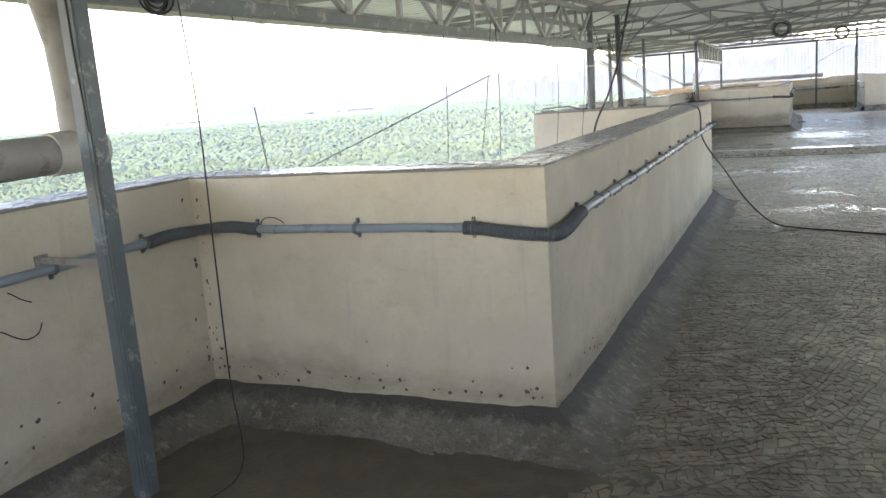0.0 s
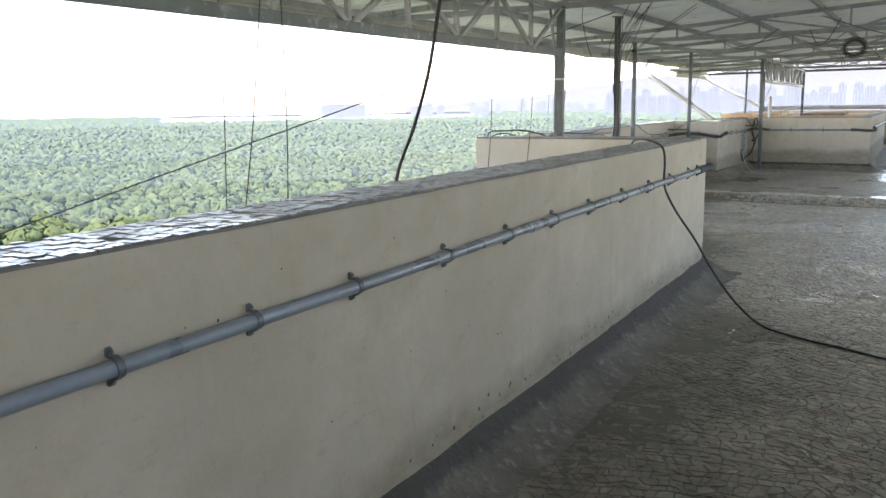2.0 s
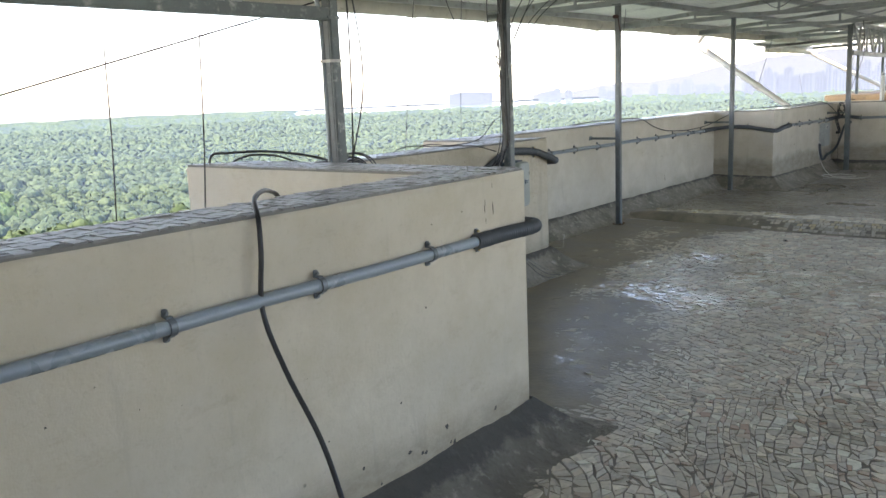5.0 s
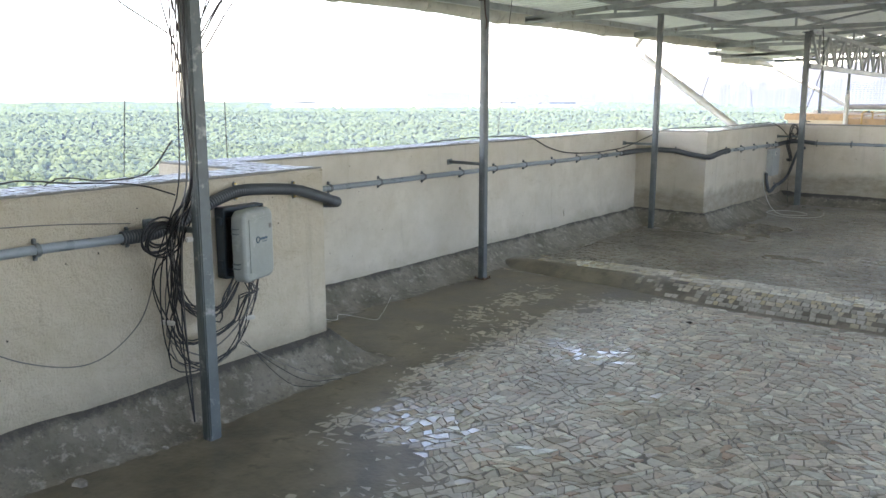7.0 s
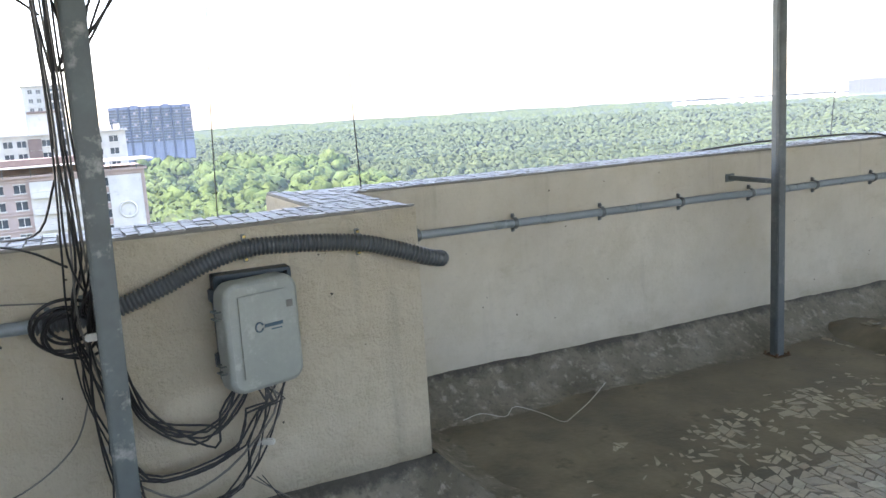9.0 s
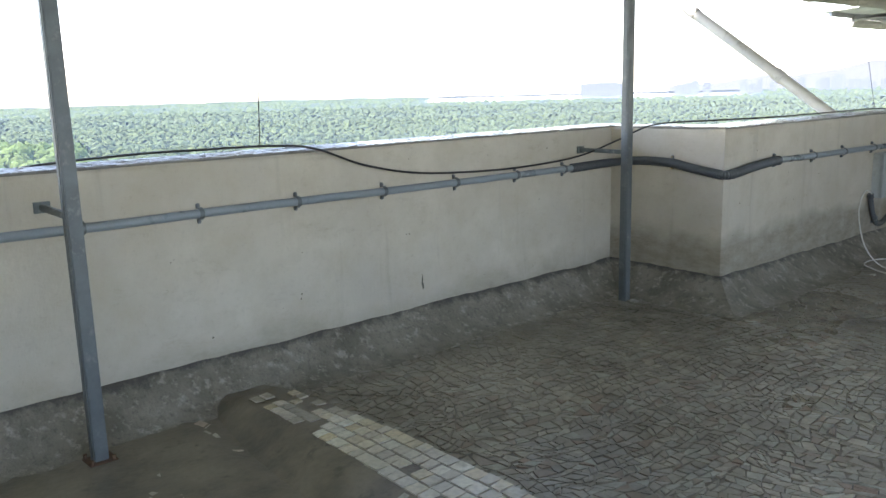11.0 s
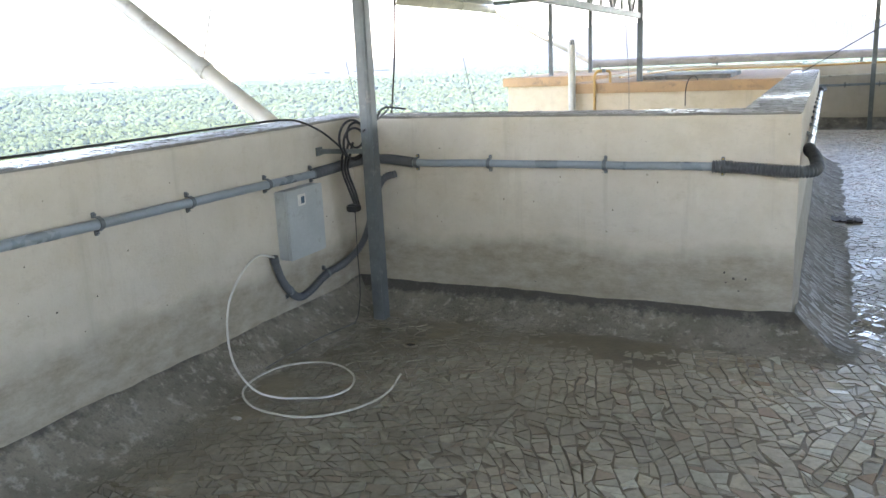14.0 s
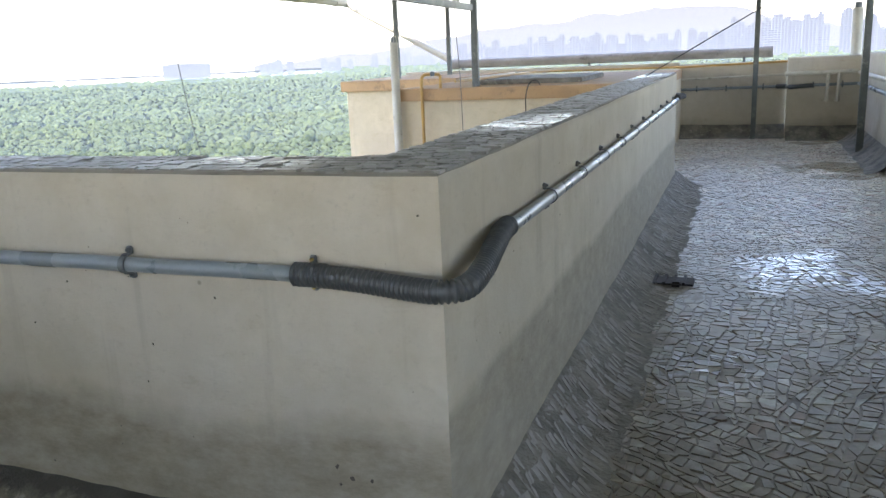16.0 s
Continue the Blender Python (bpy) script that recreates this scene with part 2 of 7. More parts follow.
GALV = plain("galvanised_steel", (0.14, 0.16, 0.165), 0.45, 0.3, vary=0.25, scale=7.0, bump=0.1, dirt=(0.20, 0.21, 0.21))
SHEET = plain("roof_sheet_lit_through", (0.78, 0.81, 0.71), 0.45, 0.0, vary=0.14, scale=0.9, bump=0.05, dirt=(0.46, 0.46, 0.38))
# slight translucency added to brighten the floor; the sheet looks like painted metal
nt = SHEET.node_tree
thin, through_ = nt.nodes.new("ShaderNodeMixShader"), node(nt, "ShaderNodeBsdfTranslucent", Color=(0.73, 0.78, 0.76, 1.0))
thin.inputs[0].default_value = 0.016
nt.links.new(nt.nodes["Principled BSDF"].outputs[0], thin.inputs[1])
nt.links.new(through_.outputs[0], thin.inputs[2])
nt.links.new(thin.outputs[0], nt.nodes["Material Output"].inputs["Surface"])
CONDUIT = plain("grey_conduit_pvc", (0.235, 0.275, 0.295), 0.32, vary=0.08, scale=4.0, bump=0.03)
HOSE = plain("dark_flexible_hose", (0.078, 0.088, 0.094), 0.42, vary=0.12, scale=9.0, bump=0.03)
BRACKET = plain("dark_clamp_metal", (0.16, 0.18, 0.19), 0.45, 0.5, vary=0.3, scale=30.0, bump=0.1)
BRASS = plain("brass_screw", (0.45, 0.34, 0.13), 0.3, 0.9, vary=0.2, scale=40.0, bump=0.0)
PVC = plain("aged_white_pvc", (0.54, 0.52, 0.445), 0.5, vary=0.18, scale=2.5, bump=0.05, dirt=(0.34, 0.32, 0.26))
PVC_GREY = plain("dirty_pvc", (0.30, 0.28, 0.25), 0.55, vary=0.3, scale=2.0, bump=0.1, dirt=(0.16, 0.14, 0.12))
GAS = plain("yellow_gas_paint", (0.52, 0.31, 0.09), 0.45, vary=0.2, scale=5.0, bump=0.05, dirt=(0.35, 0.2, 0.06))
CABLE = plain("black_cable", (0.018, 0.018, 0.019), 0.45, vary=0.3, scale=12.0, bump=0.05)
CABLE_GREY = plain("grey_cable", (0.16, 0.155, 0.14), 0.5, vary=0.3, scale=12.0, bump=0.05)
CABLE_WHITE = plain("white_cable", (0.62, 0.61, 0.55), 0.5, vary=0.15, scale=8.0, bump=0.05, dirt=(0.4, 0.38, 0.32))
BOX_GREY = plain("fibre_box_plastic", (0.30, 0.325, 0.30), 0.5, vary=0.12, scale=5.0, bump=0.05, dirt=(0.37, 0.38, 0.36))
BOX_DARK = plain("fibre_box_back", (0.035, 0.055, 0.070), 0.5, vary=0.2, scale=8.0, bump=0.05)
BOX_PALE = plain("pale_junction_box", (0.40, 0.43, 0.42), 0.5, vary=0.12, scale=4.0, bump=0.05, dirt=(0.30, 0.31, 0.29))
MARK = plain("print_mark", (0.05, 0.10, 0.14), 0.6, vary=0.1, bump=0.0)
RUST = plain("rusty_plate", (0.13, 0.075, 0.045), 0.8, vary=0.5, scale=14.0, bump=0.5, dist=0.003)
CAST = plain("dark_cast_iron", (0.035, 0.032, 0.03), 0.6, 0.3, vary=0.4, scale=14.0, bump=0.4)
TAPE = plain("white_tape", (0.65, 0.64, 0.58), 0.6, vary=0.15, scale=20.0, bump=0.1)
RUBBLE = plain("pale_rubble", (0.42, 0.40, 0.36), 0.9, vary=0.4, scale=25.0, bump=0.6, dist=0.006)


# ---- mesh helpers ----
class Geo:
    """A growing list of vertices and faces."""

    def __init__(self):
        self.v, self.f, self.smooth = [], [], []

    def add(self, verts, faces, smooth=False):
        o = len(self.v)
        self.v.extend(tuple(p) for p in verts)
        self.f.extend(tuple(i + o for i in f) for f in faces)
        self.smooth.extend([smooth] * len(faces))
        return self

    def box(self, a, b, bevel=0.0, m=None):
        bm = bmesh.new()
        bmesh.ops.create_cube(bm, size=1.0)
        c, s = (Vector(a) + Vector(b)) / 2, Vector(b) - Vector(a)
        for v in bm.verts:
            v.co = Vector((v.co.x * s.x + c.x, v.co.y * s.y + c.y, v.co.z * s.z + c.z))
        if bevel:
            bmesh.ops.bevel(bm, geom=bm.edges[:], offset=bevel, segments=2, affect="EDGES")
        if m is not None:
            bm.transform(m)
        bm.verts.index_update()
        self.add([v.co for v in bm.verts], [[v.index for v in f.verts] for f in bm.faces])
        bm.free()
        return self

    def bar(self, p, q, w, h, up=(0, 0, 1), bevel=0.0):
        """A straight box section from p to q."""
        p, q = Vector(p), Vector(q)
        d = q - p
        y = d.normalized()
        x = y.cross(Vector(up))
        x = x.normalized() if x.length > 1e-4 else Vector((1, 0, 0))
        z = x.cross(y)
        m = Matrix((x, y, z)).transposed().to_4x4()
        m.translation = (p + q) / 2
        return self.box((-w / 2, -d.length / 2, -h / 2), (w / 2, d.length / 2, h / 2), bevel, m)

    def tube(self, pts, r, seg=10, wave=None, caps=True):
        """A round tube along points; wave(s) scales its radius at arc length s."""
        pts = [Vector(p) for p in pts]
        n = len(pts)
        t0 = (pts[1] - pts[0]).normalized()
        nrm = t0.cross(Vector((0, 0, 1)))
        if nrm.length < 1e-3:
            nrm = t0.cross(Vector((1, 0, 0)))
        nrm.normalize()
        verts, faces, s = [], [], 0.0
        for i, p in enumerate(pts):
            t = (pts[min(i + 1, n - 1)] - pts[max(i - 1, 0)])
            t = t.normalized() if t.length > 1e-9 else t0
            nrm = (nrm - t * nrm.dot(t))
            nrm = nrm.normalized() if nrm.length > 1e-6 else t.orthogonal().normalized()
            bi = t.cross(nrm)
            if i:
                s += (p - pts[i - 1]).length
            rr = r * (wave(s) if wave else 1.0)
            for k in range(seg):
                a = 2 * math.pi * k / seg
                verts.append(p + nrm * (math.cos(a) * rr) + bi * (math.sin(a) * rr))
        for i in range(n - 1):
            for k in range(seg):
                k2 = (k + 1) % seg
                faces.append((i * seg + k, i * seg + k2, (i + 1) * seg + k2, (i + 1) * seg + k))
        self.add(verts, faces, True)
        if caps:
            self.add(verts[:seg][::-1], [tuple(range(seg))])
            self.add(verts[-seg:], [tuple(range(seg))])
        return self

    def mesh(self, name, mat):
        me = bpy.data.meshes.new(name)
        me.from_pydata(self.v, [], self.f)
        me.polygons.foreach_set("use_smooth", self.smooth)
        me.materials.append(mat)
        me.update()
        return me


def part(name, geo, mat, parent=None, label=""):
    ob = new(name, geo.mesh(name, mat) if isinstance(geo, Geo) else geo)
    if parent is not None:
        ob.parent = parent
    if label:
        ob["label"] = label
    return ob


def thing(name, label, category, group="", kind="", at=(0, 0, 0)):
    ob = new(name)
    ob.empty_display_size = 0.1
    ob.location = at
    return tagged(ob, label, category, group, kind)


def solid(name, geo, mat, label, category, group="", kind=""):
    return tagged(part(name, geo, mat), label, category, group, kind)


def spline(pts, step=0.03):
    """A smooth line through points."""
    P = [Vector(p) for p in pts]
    P = [P[0] * 2 - P[1]] + P + [P[-1] * 2 - P[-2]]
    out = []
    for i in range(1, len(P) - 2):
        a, b, c, d = P[i - 1:i + 3]
        n = max(2, int((c - b).length / step))
        for k in range(n):
            t = k / n
            out.append(0.5 * ((2 * b) + (c - a) * t + (2 * a - 5 * b + 4 * c - d) * t * t + (3 * b - a - 3 * c + d) * t ** 3))
    out.append(P[-2])
    return out


def clip_poly(poly, p, n):
    """The part of a flat polygon on the side of p that n points away from."""
    out = []
    for i in range(len(poly)):
        a, b = poly[i], poly[(i + 1) % len(poly)]
        da = (a[0] - p[0]) * n[0] + (a[1] - p[1]) * n[1]
        db = (b[0] - p[0]) * n[0] + (b[1] - p[1]) * n[1]
        if da <= 0:
            out.append(a)
        if (da < 0 < db) or (db < 0 < da):
            t = da / (da - db)
            out.append((a[0] + (b[0] - a[0]) * t, a[1] + (b[1] - a[1]) * t))
    return out


def mosaic_patch(w, rows, seed):
    """A patch of broken square tile in wavering rows that repeats without a seam, some snapped in two: centre and outline of each."""
    rng = random.Random(seed)
    base = [0.0]
    for j in range(rows):
        base.append(base[-1] + rng.uniform(0.036, 0.068))
    h = base[-1]
    waves = [[(rng.uniform(0.004, 0.009), rng.randint(2, 13), rng.uniform(0, 6.28)) for _ in range(3)] for _ in range(rows)]
    edge = lambda j, x: base[j] + sum(a * math.sin(2 * math.pi * k * x / w + p) for a, k, p in waves[j % rows])
    out = []
    for j in range(rows):
        cuts = [(rng.uniform(0, 0.05), rng.uniform(-0.014, 0.014))]
        while cuts[-1][0] < cuts[0][0] + w - 0.11:
            cuts.append((cuts[-1][0] + rng.uniform(0.034, 0.080), rng.uniform(-0.021, 0.021)))
        cuts.append((cuts[0][0] + w, cuts[0][1]))
        for (xa, la), (xb, lb) in zip(cuts, cuts[1:]):
            g = rng.uniform(0.0008, 0.0034)
            jx, jy = (lambda: rng.uniform(0, 1) ** 2 * 0.0055), (lambda: rng.uniform(0, 1) ** 2 * 0.0045)
            q = [(xa - la + g + jx(), edge(j, xa) + g + jy()), (xb - lb - g - jx(), edge(j, xb) + g + jy()), (xb + lb - g - jx(), edge(j + 1, xb) - g - jy()), (xa + la + g + jx(), edge(j + 1, xa) - g - jy())]
            pieces, r = [q], rng.random()
            if r < 0.30:
                k, t, u = rng.randint(0, 1), rng.uniform(0.25, 0.75), rng.uniform(0.25, 0.75)
                lerp = lambda p, r_, t_: (p[0] + (r_[0] - p[0]) * t_, p[1] + (r_[1] - p[1]) * t_)
                e = 0.03
                a0, a1, b0, b1 = q[k], q[k + 1], q[(k + 2) % 4], q[(k + 3) % 4]
                pieces = [[a0, lerp(a0, a1, t - e), lerp(b1, b0, u - e), b1], [lerp(a0, a1, t + e), a1, b0, lerp(b1, b0, u + e)]]
            elif r < 0.42:
                c = rng.uniform(0.35, 0.8)
                pieces = [[q[0], q[1], q[2], (q[3][0] + (q[2][0] - q[3][0]) * (1 - c), q[3][1]), (q[0][0], q[0][1] + (q[3][1] - q[0][1]) * c)]]
            for p in pieces:
                out.append((sum(v[0] for v in p) / len(p), sum(v[1] for v in p) / len(p), p))
    return out, w, h


def brick_patch(n, cell, seed):
    """Like mosaic_patch, but of roughly square tiles laid in wavering rows."""
    rng = random.Random(seed)
    out, w, h = [], n * cell, n * cell
    y = 0.0
    for j in range(n):
        x = 0.0
        wob = [rng.uniform(-0.010, 0.010) for _ in range(3 * n)]
        k = 0
        while x < w - 1e-6:
            wd = rng.uniform(0.7, 1.5) * cell
            if w - x - wd < 0.5 * cell:
                wd = w - x
            g = rng.uniform(0.002, 0.005)
            sl, sr = rng.uniform(-0.012, 0.012), rng.uniform(-0.012, 0.012)
            a, b = y + g, y + cell - g
            out.append((x + wd / 2, y + cell / 2, [(x + g + sl, a + wob[k] * 0.4), (x + wd - g + sr, a + wob[k + 1] * 0.4), (x + wd - g - sr, b), (x + g - sl, b + wob[k] * 0.3)]))
            x += wd
            k += 1
        y += cell
    return out, w, h


def chip_geo(geo, poly, z, lift, rng, to3d, tilt=0.026):
    """One chip: a flat, slightly tilted top with a steep rim."""
    cx = sum(p[0] for p in poly) / len(poly)
    cy = sum(p[1] for p in poly) / len(poly)
    tx, ty = rng.gauss(0, tilt), rng.gauss(0, tilt)
    n = len(poly)
    top = [(cx + (p[0] - cx) * 0.985, cy + (p[1] - cy) * 0.985) for p in poly]
    tz = [z + lift + tx * (p[0] - cx) + ty * (p[1] - cy) for p in top]
    verts = [to3d(p[0], p[1], z - 0.004) for p in poly] + [to3d(p[0], p[1], q) for p, q in zip(top, tz)]
    faces = [tuple(range(n, 2 * n))] + [(i, (i + 1) % n, n + (i + 1) % n, n + i) for i in range(n)]
    geo.add(verts, faces)

# ---- parapet: inner foot line, walked with the terrace on the right ----
LINE = [(-1.74, -6.0), (-1.74, 2.98), (0.27, 2.98), (0.26, 10.37), (-1.68, 10.37), (-1.67, 13.65), (-2.61, 13.65),
        (-2.62, 20.19), (-1.69, 20.19), (-1.68, 23.54), (0.97, 23.54), (0.97, 30.75)]
TOPS = [1.30, 1.30, 1.30, 1.30, 1.225, 1.215, 1.20, 1.20, 1.20, 1.20, 1.20]
THICK = 0.30


def offset_line(line, d):
    """The line moved to its left by d, with mitred corners."""
    out = []
    for i, p in enumerate(line):
        ns = []
        for a, b in ((i - 1, i), (i, i + 1)):
            if a >= 0 and b < len(line):
                v = Vector(line[b]) - Vector(line[a])
                v.normalize()
                ns.append(Vector((-v.y, v.x)))
        m = sum(ns, Vector((0, 0)))
        if len(ns) == 2:
            m = m / (1 + ns[0].dot(ns[1]))
        out.append(tuple(Vector(p) + m * d))
    return out


OUTER = offset_line(LINE, THICK)


def wobble(p, f, a):
    return noise.noise(Vector(p) * f) * a


def wall_geo(i0, i1, o0, o1, top, foot=-0.06, outer_foot=-1.6):
    """A rendered masonry wall with a softened, slightly wavy top edge and a foot that swells a little."""
    geo = Geo()
    length = (Vector(i1) - Vector(i0)).length
    n = max(2, int(length / 0.2))
    zs = [foot, 0.10, 0.2, 0.3, 0.45, 0.7, 0.95, top - 0.10, top - 0.03, top - 0.008]
    ins = [0.03, 0.028, 0.02, 0.012, 0.004, 0, 0, 0, 0.002, -0.006]
    nrm = Vector((i1[1] - i0[1], -(i1[0] - i0[0]))) / length
    verts, faces = [], []
    rows = len(zs) + 5
    for k in range(n + 1):
        t = k / n
        a, b = Vector(i0).lerp(Vector(i1), t), Vector(o0).lerp(Vector(o1), t)
        edge = min(t, 1 - t) * length
        soft = 1.0 if edge > 0.15 else edge / 0.15
        for z, s in zip(zs, ins):
            q = a + nrm * ((s + wobble((a.x, a.y, z), 1.9, 0.006)) * soft)
            verts.append((q.x, q.y, z))
        e = wobble((a.x, a.y, 7), 2.5, 0.004) * soft
        for f, z in ((0.06, top + e), (0.5, top + e), (0.94, top + e), (1.0, top - 0.02), (1.0, outer_foot)):
            q = a.lerp(b, f)
            verts.append((q.x, q.y, z))
    for k in range(n):
        for r in range(rows - 1):
            faces.append((k * rows + r, (k + 1) * rows + r, (k + 1) * rows + r + 1, k * rows + r + 1))
    geo.add(verts, faces, True)
    geo.add(verts[:rows], [tuple(range(rows))])
    geo.add(verts[-rows:], [tuple(range(rows))[::-1]])
    return geo


PATCH, PW, PH = mosaic_patch(2.3, 44, 3)
COPE_PATCH, CW, CH = brick_patch(24, 0.050, 8)


def fill_region(patch, pw, ph, region, keep=None):
    """Chip outlines of the repeated patch, cut to a convex region (counter-clockwise)."""
    xs, ys = [p[0] for p in region], [p[1] for p in region]
    cx, cy = sum(xs) / len(xs), sum(ys) / len(ys)
    planes = []
    for i, a in enumerate(region):
        b = region[(i + 1) % len(region)]
        n = (b[1] - a[1], -(b[0] - a[0]))
        if (cx - a[0]) * n[0] + (cy - a[1]) * n[1] > 0:
            n = (-n[0], -n[1])
        planes.append((a, n))
    out = []
    for j in range(math.floor(min(ys) / ph) - 1, math.ceil(max(ys) / ph) + 1):
        for i in range(math.floor(min(xs) / pw) - 1, math.ceil(max(xs) / pw) + 1):
            for px, py, poly in patch:
                x, y = px + i * pw, py + j * ph
                if not (min(xs) - 0.1 < x < max(xs) + 0.1 and min(ys) - 0.1 < y < max(ys) + 0.1):
                    continue
                if keep and not keep(x, y):
                    continue
                q = [(a + i * pw, b + j * ph) for a, b in poly]
                for p, n in planes:
                    if any((c[0] - p[0]) * n[0] + (c[1] - p[1]) * n[1] > 0 for c in q):
                        q = clip_poly(q, p, n)
                        if len(q) < 3:
                            break
                if len(q) >= 3:
                    area = abs(sum(q[k][0] * q[(k + 1) % len(q)][1] - q[(k + 1) % len(q)][0] * q[k][1] for k in range(len(q)))) / 2
                    if area > 0.0004:
                        out.append((x, y, q))
    return out


def world_xy(x, y, z):
    return (x, y, z)


walls = []
wall_labels = ["cream rendered terrace parapet with mildew spots", "cream parapet return wall with black mould specks at its foot",
               "long cream parapet carrying a grey conduit", "cream parapet return with mosaic coping",
               "cream rough-rendered parapet behind a cable-wrapped post", "short cream parapet return wall",
               "long cream parapet with algae stains at its foot", "short cream parapet return with grey stains",
               "cream parapet carrying a pale junction box", "cream parapet with a dark algae band along its foot",
               "long cream parapet with mosaic coping beside wet floor"]
chip_jobs = []
for i in range(len(LINE) - 1):
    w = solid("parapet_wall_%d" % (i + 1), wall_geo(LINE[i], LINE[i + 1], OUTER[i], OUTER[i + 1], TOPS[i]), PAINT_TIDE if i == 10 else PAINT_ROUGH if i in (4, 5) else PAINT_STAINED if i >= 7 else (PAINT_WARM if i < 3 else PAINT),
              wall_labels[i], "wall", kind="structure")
    walls.append(w)
    # grout bed of the coping
    a, b = LINE[i], LINE[i + 1]
    ins, outs = offset_line(LINE, 0.006), offset_line(LINE, THICK - 0.006)
    g = Geo()
    n = max(2, int((Vector(b) - Vector(a)).length / 0.3))
    vs, fs = [], []
    for k in range(n + 1):
        p, q = Vector(ins[i]).lerp(Vector(ins[i + 1]), k / n), Vector(outs[i]).lerp(Vector(outs[i + 1]), k / n)
        zz = TOPS[i] + 0.002 + wobble((p.x, p.y, 3), 2.0, 0.001)
        vs += [(p.x, p.y, TOPS[i] - 0.01), (p.x, p.y, zz), (q.x, q.y, zz), (q.x, q.y, TOPS[i] - 0.01)]
    for k in range(n):
        for r in range(3):
            fs.append((k * 4 + r, (k + 1) * 4 + r, (k + 1) * 4 + r + 1, k * 4 + r + 1))
    part("coping_bed", g.add(vs, fs), GROUT, w, "dark grout bed under the coping chips")
    chip_jobs.append((w, [LINE[i], LINE[i + 1], OUTER[i + 1], OUTER[i]], TOPS[i] + 0.0035, i))

# cement fillet along the foot of the parapet
FILLET = [(0.004, 0.205), (-0.035, 0.165), (-0.085, 0.115), (-0.15, 0.06), (-0.21, 0.022), (-0.30, 0.003), (-0.36, -0.01)]
FOOT = [0.155, 0.155, 0.167, 0.19, 0.20, 0.215, 0.20, 0.20, 0.195, 0.168, 0.155, 0.165]
rails = [offset_line(LINE, d - 0.02) for d, _ in FILLET]
for i in range(len(LINE) - 1):
    g, vs, fs = Geo(), [], []
    length = (Vector(LINE[i + 1]) - Vector(LINE[i])).length
    n = max(3, int(length / 0.07))
    for k in range(n + 1):
        for r, (d, z) in enumerate(FILLET):
            p = Vector(rails[r][i]).lerp(Vector(rails[r][i + 1]), k / n)
            m = 0.0 if r in (0, 6) or k in (0, n) else 1.0
            hk = (FOOT[i] + (FOOT[i + 1] - FOOT[i]) * k / n) / 0.205
            zz = z * (hk if z > 0 else 1) + m * (wobble((p.x, p.y, 0), 9.0, 0.012) + wobble((p.x, p.y, 5), 2.3, 0.012))
            if r == 0:
                zz += wobble((p.x, p.y, 2), 3.0, 0.010) + wobble((p.x, p.y, 2), 14.0, 0.006)
            vs.append((p.x, p.y, zz))
    R = len(FILLET)
    for k in range(n):
        for r in range(R - 1):
            fs.append((k * R + r, k * R + r + 1, (k + 1) * R + r + 1, (k + 1) * R + r))
    fil = solid("wall_fillet_%d" % (i + 1), g.add(vs, fs, True), (CEMENT_SHADED if i < 3 else CEMENT_MOULD if i == 9 else CEMENT_HIGH) if i < 10 else CEMENT_PALE, "dark stained cement fillet at the parapet foot", "fillet", kind="structure")
    if i == 10:
        rs, sh, lone = random.Random(60 + i), Geo(), 0
        for row in range(4):
            u = 0.05
            while u < length - 0.05:
                wd = rs.uniform(0.016, 0.040)
                s0 = 0.5 + row * 1.1 + rs.uniform(-0.25, 0.25)
                s1 = s0 + rs.uniform(0.7, 1.25)
                if rs.random() < (0.55 if i == 10 else 0.15):
                    ql, sk = [], rs.uniform(-0.02, 0.02)
                    for uu, ss in ((u, s0), (u + wd * 1.0, s0 + rs.uniform(-0.1, 0.1)), (u + wd * rs.uniform(0.6, 0.95) + sk, s1), (u + wd * rs.uniform(0, 0.3) + sk, s1 - rs.uniform(0, 0.3))):
                        kf = min(n - 0.001, max(0.0, uu / length * n))
                        k0, r0 = int(kf), min(R - 2, int(ss))
                        a0, a1 = Vector(vs[k0 * R + r0]).lerp(Vector(vs[(k0 + 1) * R + r0]), kf - k0), Vector(vs[k0 * R + r0 + 1]).lerp(Vector(vs[(k0 + 1) * R + r0 + 1]), kf - k0)
                        ql.append(a0.lerp(a1, min(1.0, ss - r0)))
                    mid_ = (ql[0] + ql[1] + ql[2] + ql[3]) / 4
                    nn = (ql[1] - ql[0]).cross(ql[2] - ql[0]).normalized()
                    nn = nn if nn.z > 0 else -nn
                    tops_ = [p.lerp(mid_, 0.03) + nn * rs.uniform(0.0, 0.0022) for p in ql]
                    piece = Geo() if i == 10 and u < 3.4 and lone < 290 else sh
                    piece.add([tuple(p - nn * 0.004) for p in ql] + [tuple(p) for p in tops_], [(4, 5, 6, 7), (0, 1, 5, 4), (1, 2, 6, 5), (2, 3, 7, 6), (3, 0, 4, 7)])
                    if piece is not sh:
                        part("stone_shard", piece, SHARD_ONE, fil)
                        lone += 1
                u += wd
        ob = part("stone_shards", sh, SHARD, fil, "rough grey stone shards bedded in the fillet")
        ob["kind"] = "stuff"

# floor
X_END, Y_START, Y_END = 7.0, -6.0, 35.62
def wall_gap(x, y):
    """Distance to the parapet line."""
    best = 9.0
    for (xa, ya), (xb, yb) in zip(LINE, LINE[1:]):
        dx, dy = xb - xa, yb - ya
        t = max(0.0, min(1.0, ((x - xa) * dx + (y - ya) * dy) / (dx * dx + dy * dy)))
        best = min(best, math.hypot(x - xa - dx * t, y - ya - dy * t))
    return best


